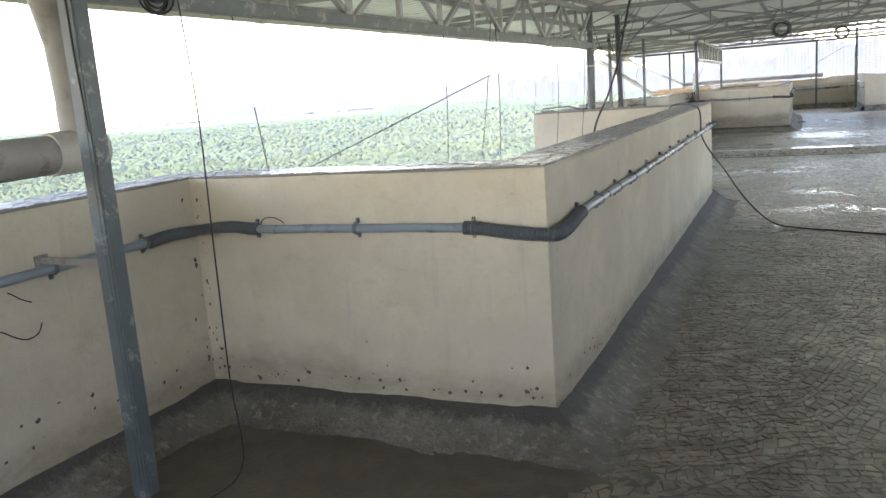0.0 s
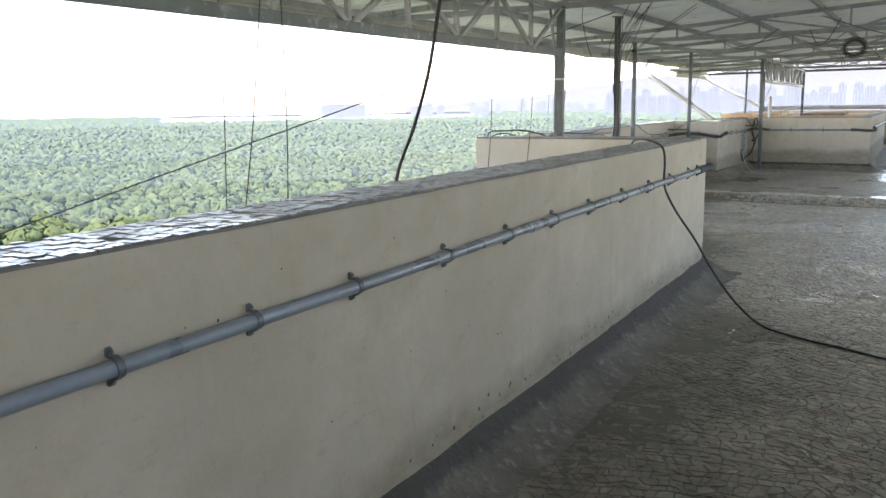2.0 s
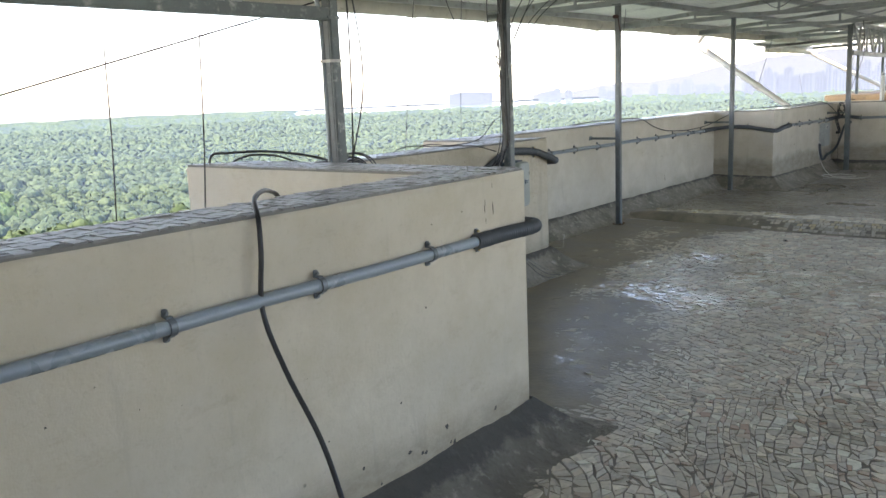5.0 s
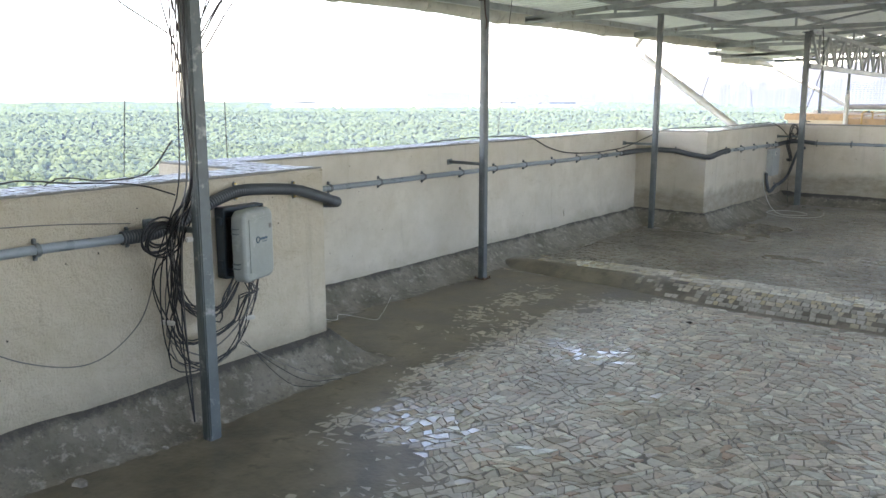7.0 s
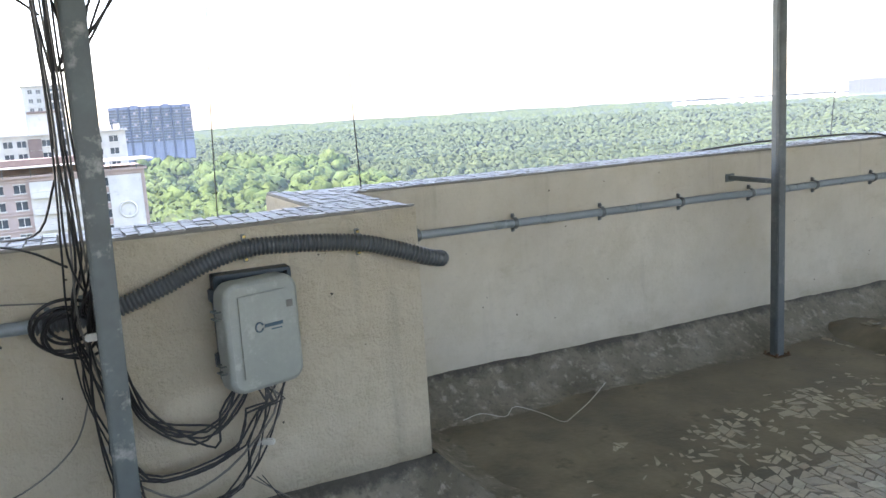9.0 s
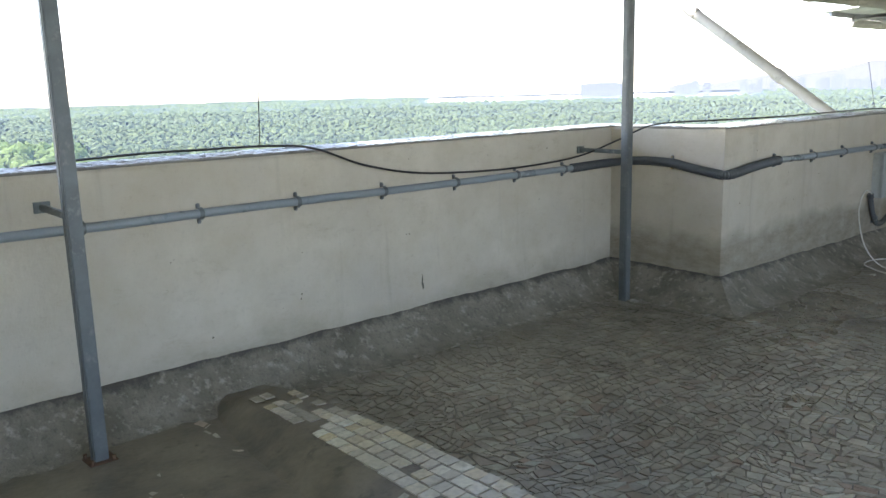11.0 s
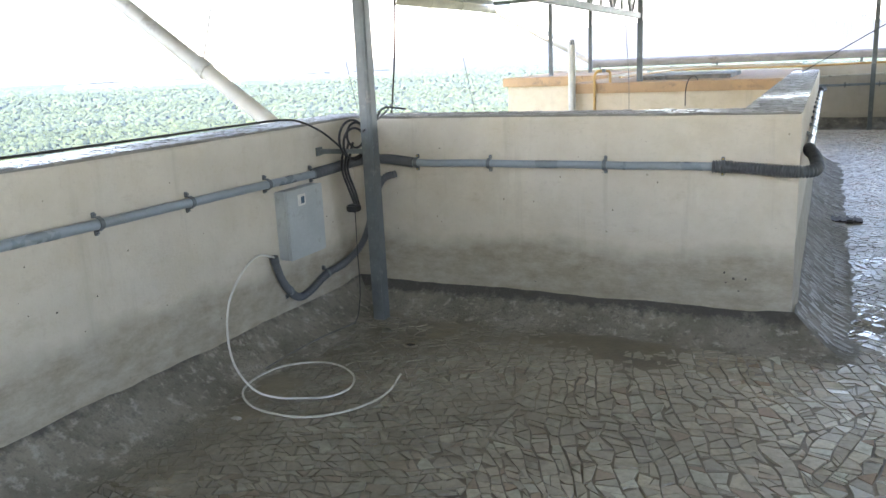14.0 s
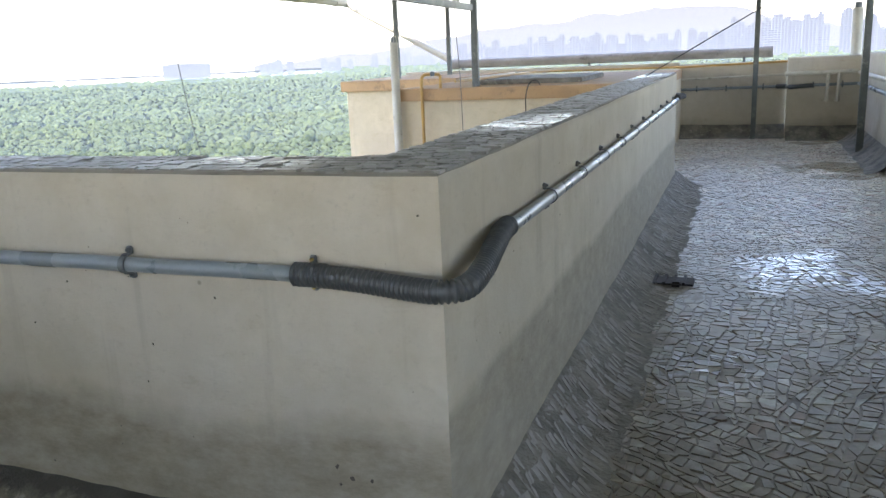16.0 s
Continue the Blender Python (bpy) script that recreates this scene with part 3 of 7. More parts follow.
def clear(x, y):
    """How clear of mud the floor is here: above 0 the tiles show, below it they are buried."""
    gap = wall_gap(x, y)
    mud = noise.noise(Vector((x * 0.55, y * 0.55, 4.0))) * 0.55 + noise.noise(Vector((x * 1.7, y * 1.7, 9.0))) * 0.4 + noise.noise(Vector((x * 6, y * 6, 2.0))) * 0.22
    cover = 0.47 - 0.65 * max(0.0, 1.0 - gap / 1.0)
    if 10.4 < y < 16.6:
        edge = float(np.interp(y, (10.4, 12.4, 13.5, 16.6), (1.1, 0.75, -0.35, -0.45)))
        cover -= 0.85 * max(0.0, min(1.0, (edge - x) / 0.9)) * min(1.0, (y - 10.4) / 0.4)
    if 20.3 < y < 23.6:
        cover -= 0.45 * max(0.0, min(1.0, (0.3 - x) / 1.2)) * min(1.0, (y - 20.3) / 1.5)
    if y < 4.2:
        cover -= 1.0 * max(0.0, min(1.0, (0.6 - x) / 0.8)) * min(1.0, 4.2 - y)
    return cover - mud


floor = Geo()
gx, gy = np.arange(-2.7, 4.61, 0.05), np.arange(-0.5, 34.01, 0.05)
vs = []
for y in gy:
    for x in gx:
        c = clear(x, y) if -0.4 < wall_gap(x, y) < 3.0 else 0.3
        vs.append((x, y, max(-0.0045, min(0.007, -c * 0.016)) + noise.noise(Vector((x * 11, y * 11, 1))) * 0.0012))
m = len(gx)
floor.add(vs, [(j * m + i, j * m + i + 1, (j + 1) * m + i + 1, (j + 1) * m + i) for j in range(len(gy) - 1) for i in range(m - 1)], True)
for a, b in (((-4.0, Y_START, -0.25), (X_END, Y_END + 3, -0.008)),):
    floor.box(a, b)
# dark mud along the parapet, with the first bays' dimmer light painted in
dark_tone = [max(0.0, min(1.0, (9.8 - y) / 1.5)) * max(0.0, min(1.0, (1.75 - wall_gap(x, y)) / 1.0 + noise.noise(Vector((x * 1.3, y * 1.3, 6))) * 0.4)) for x, y, _ in vs] + [0.0] * (len(floor.v) - len(vs))
floor = solid("floor", floor, MUD, "wet muddy terrace floor of broken mosaic tile", "floor", kind="structure")
floor.data.attributes.new("dark_tone", "FLOAT", "POINT").data.foreach_set("value", dark_tone)

# far end: stepped end wall, pilaster and side block
def plain_wall(name, a, b, top, mat, label, fillet=True, out=0.25):
    """A straight rendered wall; a to b walked with the terrace on the right."""
    v = (Vector(b) - Vector(a)).normalized()
    nl = Vector((-v.y, v.x)) * out
    w = solid(name, wall_geo(a, b, tuple(Vector(a) + nl), tuple(Vector(b) + nl), top), mat, label, "wall", kind="structure")
    if fillet:
        g, vs, fs = Geo(), [], []
        n = max(2, int((Vector(b) - Vector(a)).length / 0.15))
        for k in range(n + 1):
            p = Vector(a).lerp(Vector(b), k / n)
            for d, z in FILLET:
                q = p + nl.normalized() * (d - 0.02)
                vs.append((q.x, q.y, z + (0.0 if z > 0.2 or z < 0 else wobble((q.x, q.y, 1), 5.0, 0.012))))
        R = len(FILLET)
        for k in range(n):
            for r in range(R - 1):
                fs.append((k * R + r, k * R + r + 1, (k + 1) * R + r + 1, (k + 1) * R + r))
        solid("wall_fillet", g.add(vs, fs, True), CEMENT, "grey cement fillet at the end wall foot", "fillet", kind="structure")
    return w


plain_wall("wall_end", (0.62, 35.62), (2.24, 35.62), 1.17, PAINT, "cream end wall with pipes along it")
plain_wall("wall_pilaster", (2.24, 35.30), (3.25, 35.30), 1.23, PAINT, "cream projecting end wall panel with capped white pipes")
plain_wall("wall_side", (3.27, 35.3), (3.27, 31.6), 1.27, PAINT, "cream side wall carrying pipes")
plain_wall("wall_side_front", (3.27, 31.6), (X_END, 31.6), 1.25, PAINT, "cream wall face with a flared foot")
# unseen right edge, kept low so that light reaches the floor
plain_wall("wall_right", (X_END, 31.6), (X_END, 27.5), 0.4, PAINT, "unseen plain cream parapet closing the terrace")
# unseen wall, added to hold light off the far parapet and floor
plain_wall("wall_lift_room", (5.2, 27.5), (5.2, 21.8), 2.6, PAINT, "unseen plain cream wall added to block light from the right", out=0.2)
plain_wall("wall_right_2", (X_END, 21.8), (X_END, Y_START), 0.3, PAINT, "unseen low cream edge, kept low to let light in")
# unseen walls, added to cut light from the right in the first bays
plain_wall("wall_room", (5.6, 9.0), (5.6, Y_START), 2.3, PAINT, "unseen plain cream wall added to dim the first bays", out=0.2)
plain_wall("wall_room_end", (X_END, 9.0), (5.6, 9.0), 2.3, PAINT, "unseen end of the added light-blocking wall", out=0.2)
plain_wall("wall_back", (X_END, Y_START), (-1.74, Y_START), 1.25, PAINT, "unseen plain cream parapet closing the terrace")

# lower roof block beyond the parapet, with an ochre band
g = Geo()
g.box((-2.33, 30.98, -1.6), (0.66, 35.6, 1.085), 0.01)
low = solid("roof_block_wall", g, PAINT_OUT, "sunlit cream block with an ochre band, beyond the parapet", "wall", kind="structure")
g = Geo()
g.box((-2.39, 30.92, 0.955), (0.667, 35.6, 1.10), 0.012)
part("band", g, BAND, low, "peeling ochre band")
g = Geo()
g.box((-4.27, 33.36, -1.6), (-2.33, 36.4, 1.13), 0.01)
low2 = solid("roof_block_wall_2", g, PAINT_OUT, "cream block corner with an ochre band over the trees", "wall", kind="structure")
g = Geo()
g.box((-4.34, 33.29, 0.985), (-2.40, 36.4, 1.145), 0.012)
part("band", g, BAND, low2, "ochre band")
g = Geo()
g.box((-4.2, 35.62, 1.146), (0.62, 35.87, 1.2), 0.01)
part("upstand", g, PAINT, low2, "grey-cream upstand behind the block")
g = Geo()
g.box((-1.5, 31.6, 1.10), (-0.2, 33.2, 1.16), 0.01)
part("slab", g, CEMENT, low, "grey concrete slab")

# the storeys below
body = Geo()
ring = [OUTER[0]] + OUTER[1:] + [(-2.33, 30.98), (-2.33, 33.36), (-4.27, 33.36), (-4.27, 36.4), (X_END + 0.25, 36.4), (X_END + 0.25, -6.25), (-2.04, -6.25)]
n = len(ring)
body.add([(x, y, -1.59) for x, y in ring] + [(x, y, -46.0) for x, y in ring],
         [(i, (i + 1) % n, n + (i + 1) % n, n + i) for i in range(n)])
solid("building_below", body, PAINT_OUT, "cream upper storeys of the apartment block under the terrace", "building", kind="structure")

# kerb across the floor
KERB = [(-2.63, 16.76, 16.86, 17.04), (-1.4, 16.58, 16.83, 17.12), (-0.8, 16.50, 16.79, 17.11), (0.0, 16.43, 16.73, 17.05), (1.2, 16.42, 16.72, 17.02), (7.0, 16.42, 16.72, 17.0)]
g, vs, fs = Geo(), [], []
KZ = 0.105
ks = []
for (x0, *ya), (x1, *yb) in zip(KERB, KERB[1:]):
    m = max(2, int((x1 - x0) / 0.25))
    for k in range(m):
        t = k / m
        ks.append((x0 + (x1 - x0) * t, *[a + (b - a) * t for a, b in zip(ya, yb)]))
ks.append(KERB[-1])
for x, y0, y1, y2 in ks:
    hgt = KZ * min(1.0, 0.78 + (x + 2.42) * 0.1) * min(1.0, max(0.2, (x + 2.72) / 0.5))
    vs += [(x, y0, -0.01), (x, y0 + (y1 - y0) * 0.75, hgt * 0.8), (x, y1, hgt), (x, y2, hgt), (x, y2 + 0.02, hgt * 0.4), (x, y2 + 0.06, -0.01)]
for k in range(len(ks) - 1):
    for r in range(5):
        fs.append((k * 6 + r, (k + 1) * 6 + r, (k + 1) * 6 + r + 1, k * 6 + r + 1))
fs.append((0, 1, 2, 3, 4, 5))
kerb = solid("kerb", g.add(vs, fs, True), MUD, "low cement kerb capped with square mosaic tiles across the floor", "kerb", kind="structure")

# ---- roof ----
EAVE, SLOPE = -4.24, 0.060


def roof_z(x):
    return 2.748 + SLOPE * (x - EAVE)


def sheet_geo(x0, x1, y0, y1):
    geo, vs, fs = Geo(), [], []
    y, prof = y0, []
    while y < y1:
        prof += [(y, 0.0), (y + 0.11, 0.0), (y + 0.13, 0.028), (y + 0.17, 0.028)]
        y += 0.19
    for x in (x0, x1):
        vs += [(x, py, roof_z(x) + pz) for py, pz in prof]
    m = len(prof)
    for k in range(m - 1):
        fs.append((k, k + 1, m + k + 1, m + k))
    return geo.add(vs, fs)


solid("ceiling", sheet_geo(EAVE, 7.0, -6.5, 30.1), SHEET, "ribbed pale green-white roof sheeting over the terrace", "roof", kind="structure")
solid("ceiling_far", sheet_geo(-5.6, 7.0, 30.15, 35.5), SHEET, "ribbed pale green-white roof sheeting at the far end", "roof", kind="structure")

# purlins along the terrace
x = -3.95
while x < 7.4:
    g = Geo().bar((x, -6.4, roof_z(x) - 0.045), (x, 36.6 if x > -3.0 else 30.05, roof_z(x) - 0.045), 0.05, 0.075)
    solid("purlin", g, STEEL_DARK, "grey painted steel purlin under the roof sheets", "purlin", "roof purlins")
    x += 1.12
for x in (-5.4, -4.3):
    g = Geo().bar((x, 30.2, roof_z(x) - 0.045), (x, 36.6, roof_z(x) - 0.045), 0.05, 0.075)
    solid("purlin", g, STEEL_DARK, "grey painted steel purlin under the roof sheets", "purlin", "roof purlins")


def cross_truss(y, x0=-4.1, x1=7.3, zb=2.615, deep=False):
    """A shallow truss across the terrace: level lower chord, rafter on the slope, uprights and diagonals."""
    th = thing("roof_truss", "grey steel roof truss with uprights and slanted braces", "truss", "roof trusses", at=(0, y, 0))
    part("bottom_chord", Geo().bar((x0, 0, zb), (x1, 0, zb), 0.05, 0.06), STEEL_DARK, th)
    part("rafter", Geo().bar((x0, 0, roof_z(x0) - 0.115), (x1, 0, roof_z(x1) - 0.115), 0.05, 0.06), STEEL_DARK, th)
    x, k = x0 + 1.3, 0
    while x < x1 - 0.3:
        z1 = roof_z(x) - 0.14
        if z1 - zb > 0.05:
            part("upright", Geo().bar((x, 0, zb), (x, 0, z1), 0.03, 0.03, (0, 1, 0)), STEEL_DARK, th)
            x2 = x + 1.25
            if x2 < x1:
                ends = ((x, zb), (x2, roof_z(x2) - 0.14)) if k % 2 else ((x, z1), (x2, zb))
                part("brace", Geo().bar((ends[0][0], 0.01, ends[0][1]), (ends[1][0], 0.01, ends[1][1]), 0.03, 0.03, (0, 1, 0)), STEEL_DARK, th)
        x, k = x + 1.25, k + 1
    return th


for y in (-2.2, 2.05, 6.3, 10.73, 16.15, 19.8, 23.2, 27.1, 31.15):
    cross_truss(y, -4.1 if y < 30 else -5.4)


def girder(name, x0, y0, x1, y1, zb0, zb1, zt0, zt1, n, label):
    """A lattice girder along the terrace: chords, uprights and V-shaped braces."""
    th = thing(name, label, "truss")
    P = lambda t, top: (x0 + (x1 - x0) * t, y0 + (y1 - y0) * t, (zt0 + (zt1 - zt0) * t) if top else (zb0 + (zb1 - zb0) * t))
    part("bottom_chord", Geo().bar(P(0, 0), P(1, 0), 0.06, 0.075, bevel=0.006), STEEL, th)
    part("top_chord", Geo().bar(P(0, 1), P(1, 1), 0.06, 0.06, bevel=0.006), STEEL_DARK, th)
    for k in range(2 * n + 1):
        t = k / (2 * n)
        a, b = P(t, 0), P(t, 1)
        if 0 < k < 2 * n:
            part("upright", Geo().bar(a, b, 0.035, 0.035, (1, 0, 0)), STEEL_DARK, th)
        if k % 2:
            for t2 in ((k - 1) / (2 * n), (k + 1) / (2 * n)):
                c = P(t2, 1)
                part("brace", Geo().bar((a[0] + 0.012, a[1], a[2]), (c[0] + 0.012, c[1], c[2]), 0.035, 0.035, (1, 0, 0)), STEEL_DARK, th)
    return th


girder("lattice_girder", -1.33, 2.02, -1.33, 10.70, 2.155, 2.15, 2.60, 2.60, 6, "grey steel lattice girder between two posts under the eave")
girder("lattice_girder", -1.34, 23.25, -1.42, 31.1, 2.07, 2.02, 2.57, 2.52, 7, "grey steel lattice girder with close V bracing at the far bay")
girder("lattice_girder", -5.3, 35.4, 7.2, 35.45, 2.62, 2.66, 2.86, 3.20, 8, "long steel lattice girder along the far roof edge")


def post(x, y, z0, z1, size, mat, label, plate=False, rust=False, lean=(0, 0)):
    th = thing("steel_post", label, "post", "roof posts", at=(x, y, z0))
    h = z1 - z0
    th.rotation_euler = (-math.atan2(lean[1], h), math.atan2(lean[0], h), 0)
    g = Geo().box((-size / 2, -size / 2, -0.01), (size / 2, size / 2, h), size * 0.09)
    g.box((-size * 0.22, -size / 2 - 0.003, 0), (size * 0.22, -size / 2 + 0.002, h))
    part("shaft", g, mat, th)
    part("cap_plate", Geo().box((-size * 0.9, -size * 0.9, h - 0.012), (size * 0.9, size * 0.9, h), 0.003), mat, th)
    if plate:
        part("base_plate", Geo().box((-size, -size, -0.004), (size, size, 0.010), 0.003), RUST if rust else mat, th, "rusty base plate")
        for sx in (-1, 1):
            for sy in (-1, 1):
                g = Geo().tube([(sx * size * 0.75, sy * size * 0.75, 0.005), (sx * size * 0.75, sy * size * 0.75, 0.028)], 0.008, 6)
                part("bolt", g, RUST, th)
    return th


postA = post(-1.33, 1.98, 0, 2.60, 0.085, STEEL, "grey-green steel post with flaking paint beside a drain pipe", rust=True)
post0 = post(-1.33, 10.725, 0, 2.60, 0.072, STEEL, "grey steel post with a thin pipe strapped to it", rust=True)
post1 = post(-1.28, 12.49, 0, 2.66, 0.066, STEEL, "grey-green steel post wrapped in black cables", rust=True, lean=(-0.05, 0.05))
post2 = post(-2.238, 16.162, 0, 2.60, 0.06, GALV, "galvanised steel post on a small rusty base plate", plate=True, rust=True)
post3 = post(-2.2, 19.8, 0, 2.60, 0.06, GALV, "galvanised steel post at a parapet corner", rust=True)
post4 = post(-1.335, 23.2, 0, 2.56, 0.078, GALV, "dull galvanised post with a loop of cable tied on", rust=True, lean=(-0.05, 0.06))
post(-1.42, 31.22, 1.10, 2.55, 0.075, STEEL, "grey steel post standing on the ochre-banded block")
post(-3.26, 35.4, 1.145, 2.62, 0.07, STEEL, "thin grey steel post on the far roof block")
post(-3.64, 34.0, 1.145, 2.70, 0.07, STEEL, "thin grey steel post on the far roof block")
post(1.78, 35.30, 0, 2.64, 0.075, STEEL, "thin grey steel post beside the end wall", rust=True)
post(3.08, 33.5, 0, 2.95, 0.085, STEEL, "grey steel post near the side wall", rust=True)
for y in (2.05, 10.73, 19.8, 27.1):
    post(6.6, y, 0, 2.6, 0.08, STEEL, "grey steel post of the terrace roof")

# ---- gutters and drain pipes ----
def gutter(x, y0, y1, z, step, label):
    th = thing("gutter_pipe", label, "gutter")
    y = y0
    while y < y1 - 0.05:
        e = min(y + step, y1)
        sag = wobble((x, y, 0), 0.7, 0.03)
        sag2 = wobble((x, e, 0), 0.7, 0.03)
        part("pipe_length", Geo().tube([(x + sag, y, z + sag), (x + sag2, e, z + sag2)], 0.085, 14), PVC, th)
        part("coupling", Geo().tube([(x + sag2, e - 0.06, z + sag2), (x + sag2, e + 0.06, z + sag2)], 0.096, 14), PVC, th)
        y = e
    return th


gutter(-4.22, -6.2, 29.6, 2.665, 1.5, "long sagging white pvc gutter pipe under the eave")
gutter(-5.62, 31.6, 36.3, 2.55, 1.4, "white pvc gutter pipe at the far eave")


def drain(name, pts, r, mat, label, collars):
    th = thing(name, label, "drain pipe")
    part("pipe", Geo().tube(pts, r, 16), mat, th)
    for a, b in collars:
        part("coupling", Geo().tube([a, b], r * 1.13, 16), mat, th)
    return th


def along(a, b, t):
    return tuple(Vector(a).lerp(Vector(b), t))


top, foot_ = (-4.40, 23.96, 2.40), (-2.13, 23.96, 0.80)
d1 = drain("drain_pipe", [(-4.33, 23.96, 2.66)] + spline([(-4.40, 23.96, 2.56), (-4.44, 23.96, 2.49), (-4.42, 23.96, 2.42), (-4.33, 23.96, 2.35)], 0.02) + [foot_, (-2.12, 23.96, -1.5)], 0.062, PVC,
           "slanting white pvc drain pipe from the gutter", [(along(top, foot_, 0.02), along(top, foot_, 0.07)), (along(top, foot_, 0.51), along(top, foot_, 0.55)), ((-4.35, 23.96, 2.63), (-4.40, 23.96, 2.56))])
part("hanger_wire", Geo().tube([along(top, foot_, 0.53), (-2.98, 24.05, 2.45)], 0.006, 6), STEEL, d1, "thin steel hanger")
a, b = (-5.45, 36.2, 2.42), (-3.42, 36.2, 1.33)
d2 = drain("drain_pipe", [(-5.62, 36.2, 2.55), (-5.50, 36.2, 2.47), a, b, (-3.3, 36.18, 1.31)], 0.06, PVC, "white pvc drain pipe bending down at the far eave",
           [(along(a, b, 0.1), along(a, b, 0.13)), (along(a, b, 0.6), along(a, b, 0.63))])
part("hanger_wire", Geo().tube([along(a, b, 0.6), (-4.3, 36.2, 2.5)], 0.006, 6), STEEL, d2)
d3 = drain("drain_pipe", [(-3.4, 35.98, 1.31), (2.0, 35.98, 1.315)], 0.078, PVC_GREY, "long horizontal grey drain pipe along the end wall",
           [((-3.42, 35.98, 1.31), (-3.28, 35.98, 1.31)), ((-1.0, 35.98, 1.31), (-0.92, 35.98, 1.31)), ((1.86, 35.98, 1.315), (2.03, 35.98, 1.315))])
for xx in (-3.2, -0.9, 1.6):
    part("stand", Geo().box((xx - 0.02, 35.93, 1.13), (xx + 0.02, 36.03, 1.25)), STEEL, d3)
d4 = drain("drain_pipe", [(-1.72, 2.28, 1.50), (-1.73, 2.26, 2.0), (-1.86, 2.2, 2.7)], 0.078, PVC_GREY, "thick drain pipe dropping beside a steel post",
           [((-1.72, 2.28, 1.60), (-1.72, 2.275, 1.72))])
part("tee", Geo().tube([(-1.72, 2.36, 1.52), (-1.72, 2.08, 1.512)], 0.098, 18), PVC, d4, "cream pvc bend")
part("pipe", Geo().tube([(-1.72, 2.12, 1.512), (-1.73, -6.0, 1.38)], 0.088, 18), PVC_GREY, d4, "dirty horizontal pipe over the parapet")
part("tie", Geo().tube(spline([(-1.62, 2.2, 1.58), (-1.5, 2.1, 1.60), (-1.36, 2.0, 1.55)], 0.03), 0.006, 6), CABLE, d4)

# ---- beyond: ground, trees, town ----
rng = np.random.default_rng(5)


def foliage(name, cols, scale, bump):
    m, nt, b = material(name)
    geom = nt.nodes.new("ShaderNodeNewGeometry")
    cr = nt.nodes.new("ShaderNodeValToRGB")
    e = cr.color_ramp.elements
    e[0].color, e[1].color = (*cols[0], 1), (*cols[-1], 1)
    for i, c in enumerate(cols[1:-1]):
        e.new((i + 1) / (len(cols) - 1)).color = (*c, 1)
    nt.links.new(geom.outputs["Random Per Island"], cr.inputs[0])
    leaf = noise_tex(nt, scale, 5.0, 0.75)
    c = blend(nt, ramp(nt, leaf, 0.35, 0.65, 0.0, 0.5), cr.outputs[0], tuple(x * 0.75 for x in cols[0]))
    c = blend(nt, ramp(nt, noise_tex(nt, 0.012, 3.0), 0.4, 0.65, 0.0, 0.45), c, cols[-1])
    c = blend(nt, ramp(nt, noise_tex(nt, 0.11, 2.0), 0.42, 0.62, 0.0, 0.55), c, tuple(x * 0.62 for x in cols[2]))
    nt.links.new(c, b.inputs["Base Color"])
    b.inputs["Roughness"].default_value = 0.8
    b.inputs["Specular IOR Level"].default_value = 0.1
    relief(nt, b, leaf, 0.9, bump)
    return m


WOOD_COLS = [(0.053, 0.079, 0.034), (0.067, 0.095, 0.039), (0.056, 0.084, 0.039), (0.078, 0.108, 0.044), (0.062, 0.090, 0.037), (0.092, 0.120, 0.046)]
LEAVES = foliage("mangrove_leaves", WOOD_COLS, 0.7, 0.5)
LEAVES_FAR = foliage("distant_leaves", [(0.026, 0.046, 0.030), (0.05, 0.074, 0.045), (0.07, 0.095, 0.055)], 0.12, 4.0)
LEAVES_BRIGHT = foliage("bright_tree_leaves", [(0.065, 0.115, 0.035), (0.09, 0.145, 0.04), (0.12, 0.17, 0.05)], 0.9, 1.0)


def crown_shape(sub, seed, rough):
    """A lumpy half-open crown, about 1 across: several lobes on a dome."""
    bm = bmesh.new()
    bmesh.ops.create_icosphere(bm, subdivisions=sub, radius=0.5)
    low_faces = [f for f in bm.faces if f.calc_center_median().z < -0.22]
    bmesh.ops.delete(bm, geom=low_faces, context="FACES")
    for v in bm.verts:
        d = v.co.normalized()
        k = noise.noise(d * 2.3 + Vector((seed * 7.1, 0, 0))) * 0.55 + noise.noise(d * 5.0 + Vector((0, seed * 3.3, 0))) * 0.45 + noise.noise(d * 11.0 + Vector((seed, 5, 0))) * (0.4 if sub > 2 else 0.0)
        v.co = d * 0.5 * (1.0 + rough * k)
        v.co.z *= 0.8
    bm.verts.index_update()
    vs = np.array([v.co[:] for v in bm.verts])
    fs = np.array([[v.index for v in f.verts] for f in bm.faces])
    bm.free()
    return vs, fs


